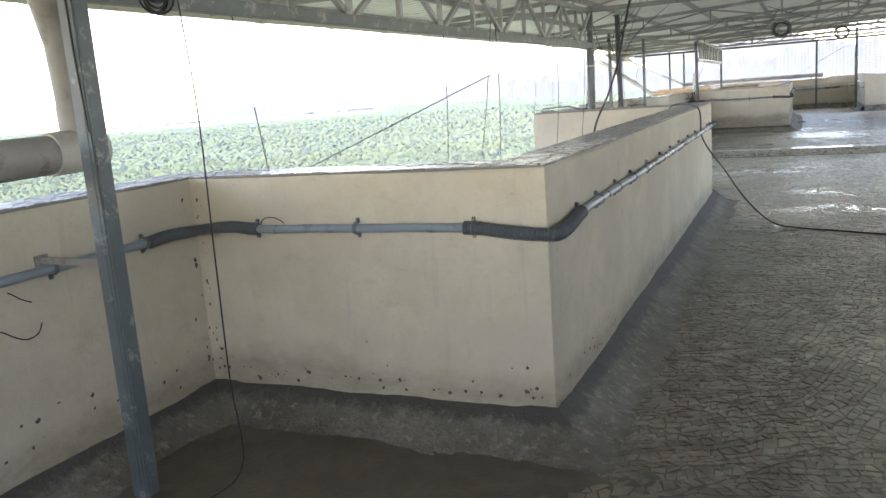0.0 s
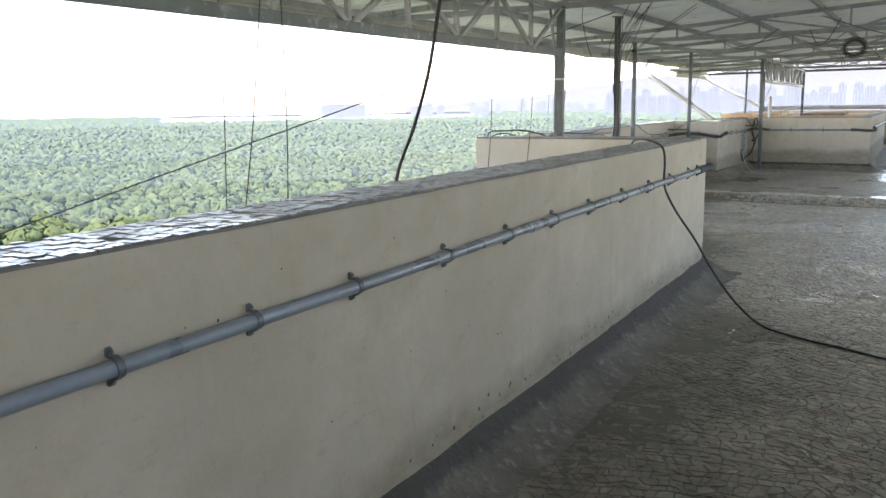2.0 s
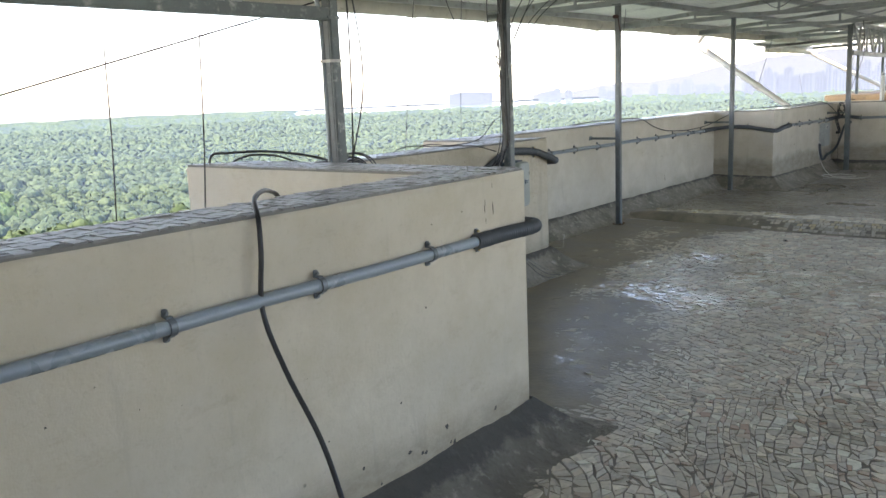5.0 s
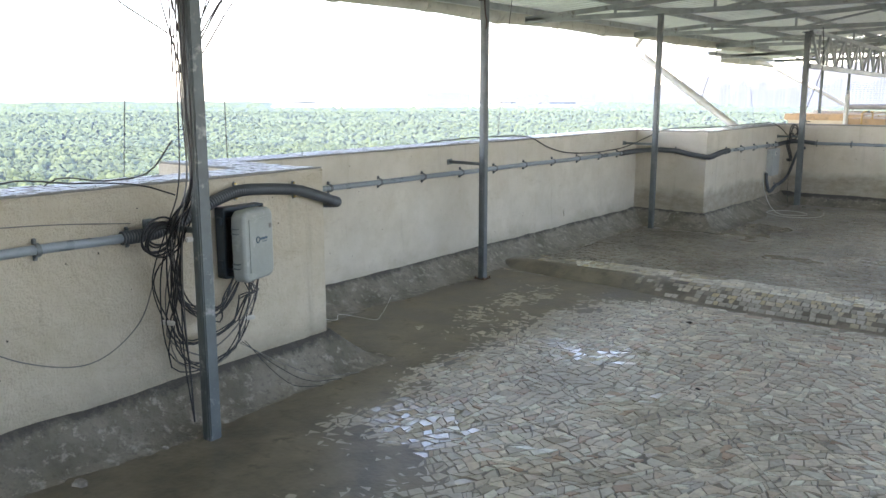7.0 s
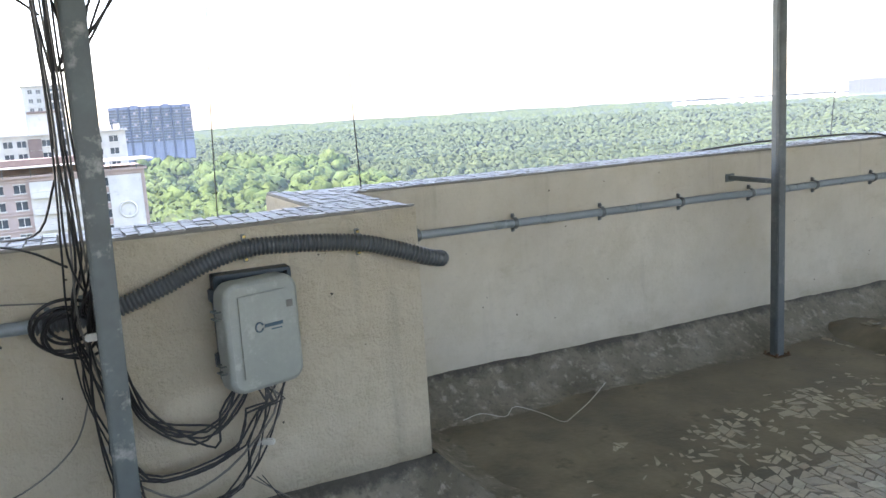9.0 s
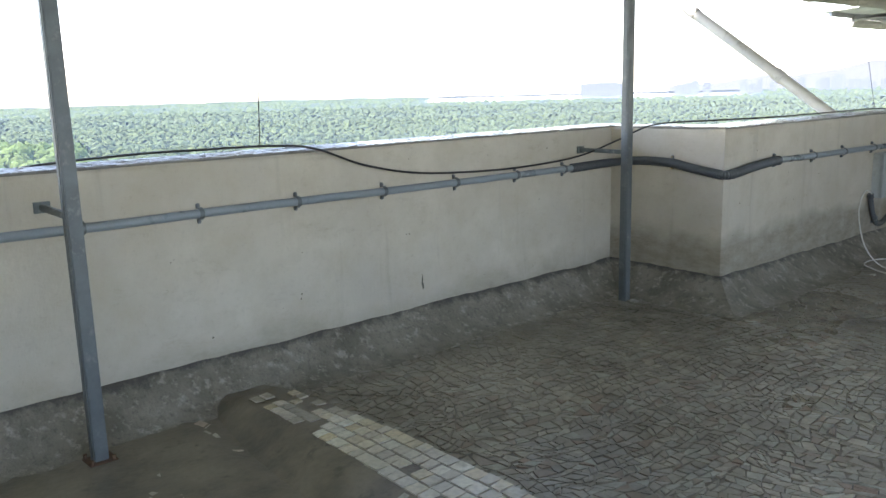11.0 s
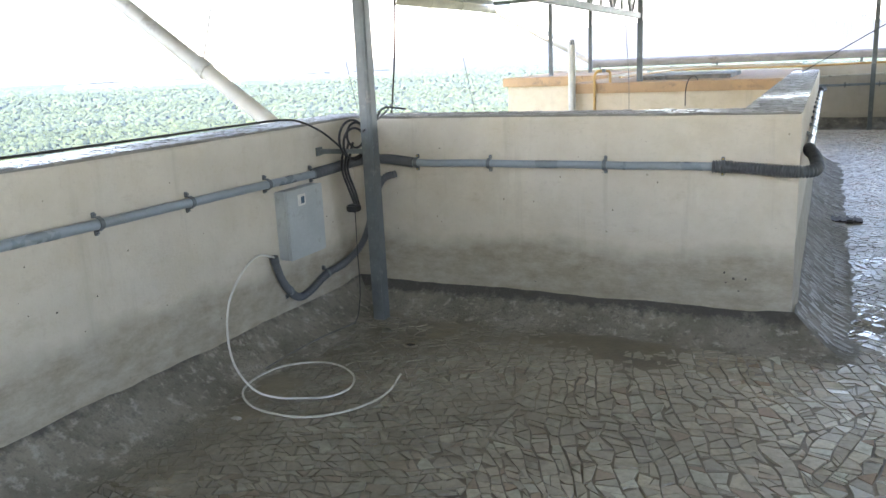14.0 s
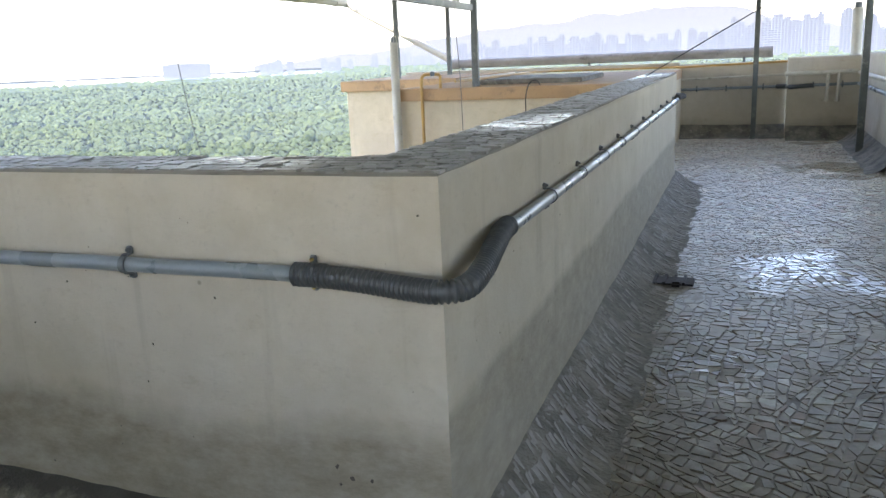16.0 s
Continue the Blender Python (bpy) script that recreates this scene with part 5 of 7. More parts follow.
arm((-1.735, 1.97, 1.06), (-1.36, 1.975, 1.055), "cream-painted bracket tying a post to the parapet", PVC_GREY)
arm((-2.612, 16.155, 1.05), (-2.26, 16.15, 1.048), "steel bracket tying a post to the parapet")
arm((-2.615, 19.815, 1.05), (-2.215, 19.8, 1.05), "steel bracket tying a post to the parapet")
arm((-1.675, 23.16, 1.03), (-1.36, 23.2, 1.03), "steel bracket tying a post to the parapet")
arm((-1.675, 12.47, 1.03), (-1.31, 12.49, 1.03), "steel bracket hidden under cable coils")

# ---- cables ----
def cable(pts, r, label, mat=None, name="cable", group="", step=0.03, seg=6):
    return solid(name, Geo().tube(spline(pts, step), r, seg), mat or CABLE, label, "cable", group)


# thick lead over the parapet and across the floor
cable([(-0.16, 9.35, 0.9), (-0.10, 9.25, 1.25), (-0.02, 9.12, 1.335), (0.16, 8.92, 1.338), (0.275, 8.84, 1.29), (0.30, 8.82, 1.18), (0.31, 8.80, 1.0), (0.40, 8.80, 0.82), (0.55, 8.80, 0.61),
       (0.71, 8.76, 0.37), (0.89, 8.73, 0.16), (1.07, 8.69, 0.035), (1.30, 8.58, 0.012), (1.6, 8.44, 0.012), (2.1, 8.22, 0.012), (2.9, 8.05, 0.012), (4.2, 8.3, 0.012), (6.5, 8.0, 0.012)], 0.0085,
      "thick black cable draped over the parapet onto the floor", seg=8)
# hanging lead beside the girder
cable([(0.26, 5.82, 2.75), (0.10, 5.84, 2.10), (0.03, 5.85, 1.8), (-0.06, 5.86, 1.55), (-0.17, 5.87, 1.31), (-0.22, 5.88, 1.0)], 0.0085, "thick black cable hanging from the roof to the parapet", seg=8)
# long stay wire
cable([(-5.9, -0.2, -1.1), (-4.25, 4.43, 0.3), (-2.93, 8.08, 1.4), (-1.34, 12.44, 2.7)], 0.0062, "thin slanting stay wire rising from below to a post", CABLE, "stay_wire")
# thin drop wires and rods past the parapet
for b, t_ in (((-1.57, 6.13, 0.9), (-1.52, 6.12, 2.3)), ((-1.16, 5.83, 0.9), (-1.0, 5.9, 2.2)), ((-1.06, 6.09, 0.9), (-1.03, 6.09, 2.2)),
              ((-1.36, 3.26, 0.9), (-1.57, 3.17, 2.7)), ((-1.46, 9.29, 0.9), (-1.41, 9.32, 1.95)), ((-1.24, 9.65, 0.9), (-1.17, 9.69, 2.0))):
    m = ((b[0] + t_[0]) / 2 + 0.015, (b[1] + t_[1]) / 2, (b[2] + t_[2]) / 2)
    cable([b, m, t_], 0.0036, "thin dark wire hanging beyond the parapet", CABLE, "drop_wire", "drop wires")
cable([(-0.90, 2.05, 2.60), (-0.87, 2.05, 2.16), (-0.82, 2.03, 1.67), (-0.86, 2.07, 1.1), (-0.89, 2.10, 0.54), (-0.92, 2.15, 0.12), (-1.0, 2.0, 0.012), (-1.15, 1.7, 0.012)], 0.0032, "thin black wire dropping from the girder to the floor", name="drop_wire")
cable([(-1.28, 1.9, 2.14), (-1.31, 1.93, 1.9), (-1.30, 1.935, 1.6)], 0.004, "thin black wire beside the drain pipe", name="drop_wire")
for b, t_ in (((-2.82, 13.84, 0.9), (-2.69, 13.78, 2.66)), ((-2.95, 13.1, 0.9), (-2.77, 13.18, 2.66)), ((-2.95, 17.4, 0.9), (-2.76, 17.4, 2.66)), ((-2.62, 25.4, 0.7), (-2.8, 25.3, 1.75)), ((-2.0, 26.6, 0.6), (-2.25, 26.7, 1.55))):
    m = ((b[0] + t_[0]) / 2, (b[1] + t_[1]) / 2 - 0.015, (b[2] + t_[2]) / 2)
    cable([b, m, t_], 0.0032, "thin grey wire hanging past the parapet edge", CABLE, "drop_wire", "thin wires")
# stray wire ends on the first walls
cable([(-1.735, 1.70, 0.815), (-1.722, 1.718, 0.807), (-1.715, 1.768, 0.769), (-1.71, 1.819, 0.746), (-1.712, 1.878, 0.756), (-1.725, 1.912, 0.792)], 0.003, "stray dark wire end curling from the parapet", name="wire_end")
cable([(-1.735, 1.78, 0.96), (-1.722, 1.79, 0.952), (-1.718, 1.826, 0.922), (-1.722, 1.877, 0.896)], 0.0028, "short stray dark wire on the parapet", name="wire_end")
cable([(-1.285, 2.965, 1.045), (-1.273, 2.955, 1.063), (-1.245, 2.95, 1.081), (-1.191, 2.95, 1.083), (-1.152, 2.955, 1.065), (-1.143, 2.965, 1.05)], 0.0026, "bent tie wire above a conduit clamp", name="wire_end")
# coil on the girder
rc = random.Random(4)
coil = thing("cable_coil", "small coil of black cable hung from the roof truss", "cable")
for k in range(8):
    R, tilt = rc.uniform(0.06, 0.085), rc.uniform(-0.25, 0.25)
    cx, cz = -0.98 + rc.uniform(-0.01, 0.01), 2.115 + rc.uniform(-0.03, 0.02)
    part("loop", Geo().tube([(cx + R * math.sin(tilt) * math.cos(a), 2.06 + R * math.cos(a), cz + R * 0.75 * math.sin(a)) for a in np.linspace(0, 2 * math.pi, 28)], 0.005, 5, caps=False), CABLE, coil)
part("lead", Geo().tube([(-0.98, 2.06, 2.17), (-0.97, 2.055, 2.40), (-0.97, 2.05, 2.62)], 0.004, 5), CABLE, coil)
# coil by the post behind the return wall
coil = thing("cable_coil", "coil of black cable hanging beside a post", "cable")
for k in range(7):
    R = rc.uniform(0.09, 0.17)
    cx, cy, cz = -1.52 + rc.uniform(-0.03, 0.03), 11.0 + rc.uniform(-0.02, 0.02), 1.16 + rc.uniform(-0.03, 0.03)
    ti = rc.uniform(-0.3, 0.3)
    part("loop", Geo().tube([(cx + 0.5 * R * math.cos(a), cy + R * math.cos(a) * 0.9, cz + R * math.sin(a) + ti * 0.03 * math.cos(2 * a)) for a in np.linspace(0, 2 * math.pi, 30)], 0.005, 5, caps=False), CABLE, coil)
cable([(-1.62, 10.9, 0.55), (-1.55, 10.96, 0.9), (-1.50, 11.0, 1.25), (-1.44, 10.97, 1.7), (-1.36, 10.9, 2.2), (-1.34, 10.85, 2.62)], 0.006, "black cable rising from a coil to the roof")
cable([(-1.50, 11.0, 1.25), (-1.40, 11.04, 1.75), (-1.42, 11.0, 2.3), (-1.5, 10.95, 2.62)], 0.005, "black cable rising from a coil to the roof")
cable([(-1.48, 11.02, 1.2), (-1.40, 11.2, 1.0), (-1.5, 11.35, 0.8), (-1.62, 11.5, 0.7), (-1.63, 11.8, 0.5), (-1.63, 12.1, 0.42), (-1.63, 12.35, 0.55), (-1.6, 12.45, 0.8)], 0.0032, "thin cable sagging across the parapet", CABLE_GREY)
cable([(-1.9, 10.19, 0.8), (-1.90, 10.18, 1.20), (-1.89, 10.19, 1.345), (-1.80, 10.25, 1.36), (-1.6, 10.4, 1.36), (-1.5, 10.7, 1.30), (-1.5, 10.95, 1.2)], 0.008, "black cable hooked over the parapet return")
cable([(-2.03, 10.34, 0.7), (-2.01, 10.38, 1.20), (-1.95, 10.47, 1.315), (-1.88, 10.66, 1.312), (-1.82, 10.85, 1.245), (-1.74, 11.0, 1.24), (-1.6, 11.05, 1.2)], 0.007, "black cable crossing the parapet coping")
cable([(-1.64, 11.2, 1.13), (-1.638, 11.9, 1.095), (-1.635, 12.35, 1.05)], 0.003, "thin cable stretched along the parapet", CABLE_GREY)

# black splice box hung behind the return wall
sb = thing("splice_box", "black plastic cable splice box hung on the parapet", "junction box", at=(-1.64, 11.15, 0.83))
g = Geo()
ring = [(-0.17, 0.125), (0.17, 0.095), (0.172, 0.085), (0.145, -0.085), (0.125, -0.098), (-0.12, -0.098), (-0.14, -0.085), (-0.172, 0.115)]
n = len(ring)
g.add([(0.0, y, z) for y, z in ring] + [(0.125, y, z) for y, z in ring] + [(0.138, y * 0.93, z * 0.90) for y, z in ring],
      [(i * n + k, i * n + (k + 1) % n, (i + 1) * n + (k + 1) % n, (i + 1) * n + k) for i in range(2) for k in range(n)] + [tuple(range(2 * n, 3 * n))])
part("shell", g, BOX_DARK, sb)
part("plug", Geo().tube([(0.125, 0.135, -0.07), (0.155, 0.15, -0.072)], 0.014, 10), CABLE, sb, "round black plug")
for y, z in ((0.10, 0.05), (0.12, 0.0), (0.11, -0.04)):
    part("screw", Geo().tube([(0.136, y, z), (0.141, y, z)], 0.004, 8), BRACKET, sb)
cable([(-1.50, 11.04, 1.12), (-1.47, 11.12, 1.08), (-1.46, 11.22, 1.0), (-1.51, 11.28, 0.94), (-1.53, 11.285, 0.90)], 0.0045, "black lead looping from a coil into a splice box")
cable([(-1.52, 11.02, 1.10), (-1.50, 11.07, 1.02), (-1.53, 11.09, 0.94), (-1.55, 11.09, 0.92)], 0.0045, "short black lead entering a splice box")

# bundle round the wrapped post
bundle = thing("cable_bundle", "tangled bundle of black cables tied to a steel post", "cable")
rc = random.Random(11)
for k in range(15):
    ox, oy = rc.uniform(-0.065, -0.025), rc.uniform(-0.055, 0.06)
    if k % 3 == 0:
        ox, oy = rc.uniform(-0.03, 0.05), rc.uniform(-0.07, -0.045)
    pts = [(-1.28 + ox, 12.49 + oy, 2.64)]
    z = 2.3
    while z > 1.15:
        pts.append((-1.28 + ox + rc.uniform(-0.015, 0.01), 12.49 + oy + rc.uniform(-0.012, 0.012), z))
        z -= 0.35
    pts += [(-1.42 + rc.uniform(-0.03, 0.05), 12.45 + rc.uniform(-0.05, 0.05), 1.02 + rc.uniform(-0.04, 0.04))]
    if k < 11:
        lo = rc.uniform(0.24, 0.42)
        pts += [(-1.57 + rc.uniform(-0.03, 0.03), 12.47 + rc.uniform(-0.06, 0.07), rc.uniform(0.62, 0.8)),
                (-1.58 + rc.uniform(-0.02, 0.03), 12.50 + rc.uniform(-0.05, 0.06), lo + 0.14),
                (-1.58, 12.58 + rc.uniform(-0.05, 0.06), lo + 0.02), (-1.575, 12.72 + rc.uniform(-0.05, 0.05), lo),
                (-1.57, 12.86 + rc.uniform(-0.04, 0.05), lo + 0.06), (-1.57, 12.95 + rc.uniform(-0.04, 0.03), lo + 0.18),
                (-1.575, 13.02 + rc.uniform(-0.05, 0.04), 0.60), (-1.59, 13.0 + rc.uniform(-0.08, 0.08), 0.70)]
    else:
        pts += [(-1.45, 12.45 + rc.uniform(-0.05, 0.05), 0.7), (-1.42, 12.44 + rc.uniform(-0.03, 0.05), 0.4), (-1.36, 12.45, 0.08)]
    part("strand", Geo().tube(spline(pts, 0.05), rc.uniform(0.003, 0.0046), 5), CABLE_GREY if k % 4 == 3 else CABLE, bundle)
for k in range(6):
    R = rc.uniform(0.05, 0.088)
    cy, cz, ti = 12.41 + rc.uniform(-0.025, 0.025), 0.99 + rc.uniform(-0.03, 0.03), rc.uniform(-0.5, 0.5)
    pts = [(-1.47 + 0.35 * R * math.sin(a + ti), cy + R * 1.15 * math.cos(a), cz + R * math.sin(a)) for a in np.linspace(0, 2 * math.pi, 26)]
    part("loop", Geo().tube(pts, 0.0055, 5, caps=False), CABLE, bundle)
for k in range(6):
    y0 = rc.uniform(12.50, 12.6)
    pts = [(-1.55, y0, 0.85), (-1.6, y0 + rc.uniform(0.0, 0.1), 0.62), (-1.60, 12.72 + rc.uniform(-0.05, 0.1), rc.uniform(0.45, 0.56)),
           (-1.60, 12.84 + rc.uniform(-0.03, 0.06), rc.uniform(0.5, 0.62)), (-1.6, 12.93 + rc.uniform(-0.04, 0.04), 0.69)]
    part("strand", Geo().tube(spline(pts, 0.04), 0.0045, 5), CABLE, bundle)
for k in range(3):
    pts = [(-1.585, 12.95 - 0.02 * k, 0.33), (-1.56, 12.98, 0.28), (-1.50, 13.05 + 0.05 * k, 0.16), (-1.42, 13.15 + 0.1 * k, 0.05), (-1.35, 13.3 + 0.15 * k, 0.02)]
    part("tail", Geo().tube(spline(pts, 0.04), 0.0022, 5), CABLE if k < 2 else CABLE_GREY, bundle)
for p, q in (((-1.60, 12.455, 0.545), (-1.55, 12.50, 0.535)), ((-1.59, 12.94, 0.455), (-1.55, 13.0, 0.46)), ((-1.33, 12.44, 0.99), (-1.33, 12.54, 0.99))):
    part("tie", Geo().bar(p, q, 0.02, 0.022, bevel=0.004), TAPE, bundle)
for k in range(2):
    pts = [(-1.36, 12.42, 1.45 - 0.25 * k), (-1.48, 12.36 - 0.06 * k, 1.30 - 0.05 * k), (-1.66, 12.25 - 0.14 * k, 1.26), (-1.9, 12.1 - 0.25 * k, 1.245), (-2.1, 12.0 - 0.2 * k, 0.9)]
    part("strand", Geo().tube(spline(pts, 0.05), 0.004, 5), CABLE, bundle)
pts = [(-1.32, 12.44, 1.9), (-1.52, 12.2, 2.15), (-1.62, 12.1, 2.6), (-1.6, 12.1, 2.78)]
part("strand", Geo().tube(spline(pts, 0.05), 0.004, 5), CABLE, bundle)
# thin pipe strapped to the post behind the return wall
fp = thing("strapped_pipe", "thin grey pipe strapped up a steel post", "pipe")
part("pipe", Geo().tube(spline([(-1.374, 10.69, 1.02), (-1.374, 10.69, 1.6), (-1.374, 10.69, 2.05), (-1.39, 10.67, 2.3), (-1.42, 10.65, 2.6)], 0.05), 0.0145, 10), CONDUIT, fp)
for z in (1.87, 2.12):
    part("strap", Geo().box((-1.392, 10.672, z), (-1.290, 10.765, z + 0.018), 0.002), TAPE if z < 2 else STEEL, fp, "pale metal strap" if z < 2 else "")

# leads from roof past the posts
rc = random.Random(21)
for k in range(9):
    x0, y0 = -1.30 + rc.uniform(-0.2, 0.25), 12.5 + rc.uniform(-0.3, 1.0)
    cable([(x0 + rc.uniform(-0.2, 0.5), y0 + rc.uniform(-0.4, 0.9), 2.85), (x0 * 0.6 - 1.3 * 0.4, y0 * 0.5 + 12.49 * 0.5, 2.3), (-1.34 + rc.uniform(-0.02, 0.05), 12.46 + rc.uniform(-0.03, 0.07), 1.75)], 0.004,
          "thin black cable slanting from the roof to a post", CABLE, "cable", "slanting cables", 0.06, 5)
# red-brown strip and lump tied on the second post
rag = thing("tied_rag", "dark red strip of cloth knotted on a post", "rag")
part("knot", Geo().box((-2.29, 16.11, 2.44), (-2.21, 16.19, 2.48), 0.012), plain("dark_red_cloth", (0.055, 0.028, 0.028), 0.9, vary=0.3, scale=20.0, bump=0.4), rag)
part("tail", Geo().tube(spline([(-2.22, 16.13, 2.45), (-2.19, 16.1, 2.33), (-2.16, 16.08, 2.25), (-2.17, 16.08, 2.2)], 0.02), 0.006, 6), bpy.data.materials["dark_red_cloth"], rag)

# cable along the coping of the long parapet, drooping and rising again
cable([(-3.1, 15.6, 1.05), (-2.95, 16.1, 1.19), (-2.82, 16.6, 1.232), (-2.78, 17.0, 1.235), (-2.68, 17.35, 1.235), (-2.60, 17.55, 1.21), (-2.575, 17.85, 1.10), (-2.57, 18.25, 1.02), (-2.57, 18.8, 0.985), (-2.565, 19.3, 0.985),
       (-2.52, 19.7, 1.02), (-2.38, 19.95, 1.12), (-2.24, 20.10, 1.21), (-2.12, 20.28, 1.232), (-1.95, 20.6, 1.236), (-1.86, 21.2, 1.233), (-1.82, 22.0, 1.235), (-1.80, 22.6, 1.237), (-1.72, 22.95, 1.235), (-1.64, 23.1, 1.17), (-1.57, 23.2, 1.07), (-1.50, 23.22, 0.98)], 0.0065,
      "black cable lying on the coping and drooping down the parapet", seg=7)
# loops tied to the corner post
lp = thing("cable_loops", "black cable loops tied at a corner post", "cable")
for k, (R, cy, cz) in enumerate(((0.09, 23.2, 1.10), (0.075, 23.22, 1.07), (0.06, 23.24, 1.12))):
    pts = [(-1.46 + 0.4 * R * math.cos(a), cy + R * math.cos(a), cz + R * 1.25 * math.sin(a)) for a in np.linspace(0.3 * k, 2 * math.pi + 0.3 * k, 24)]
    part("loop", Geo().tube(pts, 0.0075, 6), CABLE, lp)
for k in range(3):
    pts = [(-1.52 + 0.03 * k, 23.2, 1.08), (-1.56 + 0.02 * k, 23.22, 0.92), (-1.53 + 0.02 * k, 23.23, 0.80), (-1.50 + 0.015 * k, 23.24, 0.70)]
    part("strand", Geo().tube(spline(pts, 0.03), 0.008, 6), CABLE, lp)
part("plug", Geo().box((-1.54, 23.20, 0.655), (-1.47, 23.27, 0.70), 0.008), CABLE, lp)
part("strand", Geo().tube(spline([(-1.5, 23.24, 0.67), (-1.5, 23.235, 0.4), (-1.49, 23.22, 0.17), (-1.45, 23.12, 0.05), (-1.40, 22.99, 0.03)], 0.04), 0.003, 5), CABLE, lp)
part("strand", Geo().tube(spline([(-1.38, 23.24, 1.02), (-1.42, 23.4, 1.16), (-1.46, 23.58, 1.25), (-1.42, 23.68, 1.25), (-1.36, 23.72, 1.238)], 0.03), 0.007, 6), CABLE, lp)
part("strand", Geo().tube(spline([(-1.36, 23.16, 1.15), (-1.40, 23.5, 1.23), (-1.52, 23.82, 1.26), (-1.60, 23.95, 1.15), (-1.62, 23.97, 0.8)], 0.03), 0.006, 6), CABLE, lp)
part("strand", Geo().tube(spline([(-1.52, 23.82, 1.24), (-1.36, 23.6, 1.6), (-1.18, 23.3, 1.95), (-1.12, 23.14, 2.2), (-1.15, 23.1, 2.6)], 0.05), 0.006, 6), CABLE, lp)
# white cable spilling from the hose end
cable([(-1.62, 22.56, 0.52), (-1.61, 22.42, 0.565), (-1.58, 22.25, 0.53), (-1.52, 22.05, 0.43), (-1.45, 21.93, 0.30), (-1.38, 21.88, 0.17), (-1.29, 21.89, 0.06), (-1.2, 21.94, 0.014), (-1.08, 21.98, 0.012), (-0.98, 22.03, 0.012), (-0.93, 22.14, 0.012),
       (-0.98, 22.28, 0.012), (-1.10, 22.38, 0.012), (-1.25, 22.41, 0.012), (-1.40, 22.31, 0.014), (-1.45, 22.15, 0.016), (-1.42, 21.98, 0.018), (-1.33, 21.86, 0.024), (-1.20, 21.80, 0.012), (-0.98, 21.80, 0.010), (-0.83, 21.90, 0.010), (-0.75, 22.05, 0.010),
       (-0.735, 22.2, 0.012), (-0.76, 22.36, 0.03)], 0.0055, "white cable coiled loosely on the floor", CABLE_WHITE, seg=7)
cable([(-1.40, 22.99, 0.03), (-1.45, 22.7, 0.03), (-1.47, 22.4, 0.025), (-1.46, 22.2, 0.03)], 0.005, "dark cable along the foot of the wall", CABLE_GREY)
cable([(-2.27, 14.08, 0.05), (-2.30, 14.2, 0.05), (-2.24, 14.3, 0.03), (-2.31, 14.4, 0.04), (-2.2, 14.5, 0.015), (-2.06, 14.53, 0.012), (-2.10, 14.62, 0.012), (-2.2, 14.8, 0.03), (-2.28, 14.95, 0.07)], 0.0022, "stray grey wire on the wet floor", CABLE_WHITE)

# tangles under the roof
rc = random.Random(33)
for k in range(14):
    x0, y0 = rc.uniform(-0.5, 4.0), rc.uniform(11, 26)
    x1, y1 = x0 + rc.uniform(-1.5, 2.0), y0 + rc.uniform(1.5, 5.0)
    sag = rc.uniform(0.08, 0.35)
    cable([(x0, y0, 2.66), ((x0 * 2 + x1) / 3, (y0 * 2 + y1) / 3, 2.62 - sag * 0.8), ((x0 + 2 * x1) / 3, (y0 + 2 * y1) / 3, 2.62 - sag), (x1, y1, 2.66)], 0.006,
          "loose black cable slung under the roof trusses", CABLE, "cable", "slung cables", 0.1, 5)
for k in range(2):
    g = Geo()
    for j in range(7):
        R = rc.uniform(0.10, 0.2)
        ox, oy = (0.9, 17.9) if k == 0 else (2.2, 23.0)
        g.tube([(ox + R * math.cos(a), oy + 0.3 * R * math.sin(a + j), 2.55 - 0.1 + R * 0.9 * math.sin(a)) for a in np.linspace(0, 6.28, 20)], 0.006, 5, caps=False)
    solid("cable_coil", g, CABLE, "coil of black cable hung under the roof", "cable")

# ---- far end pipes ----
vp = thing("vent_pipe", "cream pvc vent pipe with a slotted cowl", "pipe")
part("pipe", Geo().tube([(-2.345, 30.88, -1.4), (-2.335, 30.88, 1.66)], 0.052, 14), PVC, vp)
part("cowl", Geo().tube([(-2.335, 30.88, 1.66), (-2.335, 30.88, 1.72)], 0.0305, 10), BRACKET, vp)
for k in range(6):
    a = k * math.pi / 3
    part("slat", Geo().bar((-2.335 + 0.044 * math.cos(a), 30.88 + 0.044 * math.sin(a), 1.655), (-2.335 + 0.03 * math.cos(a), 30.88 + 0.03 * math.sin(a), 1.735), 0.008, 0.008), PVC, vp)
vp2 = thing("vent_pipe", "tall cream vent pipe behind the end wall", "pipe")
part("pipe", Geo().tube([(3.20, 35.72, 0.9), (3.19, 35.72, 1.92)], 0.075, 14), PVC, vp2)
part("cowl", Geo().tube([(3.19, 35.72, 1.92), (3.19, 35.72, 2.0)], 0.055, 10), BRACKET, vp2)
gas = thing("gas_pipe", "yellow gas pipe rising over the ochre band with a valve", "pipe")
part("pipe", Geo().tube([(-2.0, 30.88, -1.2), (-2.0, 30.88, 1.18)] + spline([(-2.0, 30.88, 1.22), (-1.97, 30.90, 1.262), (-1.90, 30.94, 1.27), (-1.82, 30.99, 1.265)], 0.02) + [(-1.80, 31.0, 1.24), (-1.80, 31.0, 1.10)], 0.02, 10), GAS, gas)
part("valve", Geo().box((-1.90, 30.91, 1.25), (-1.85, 30.97, 1.30), 0.008), BRACKET, gas)
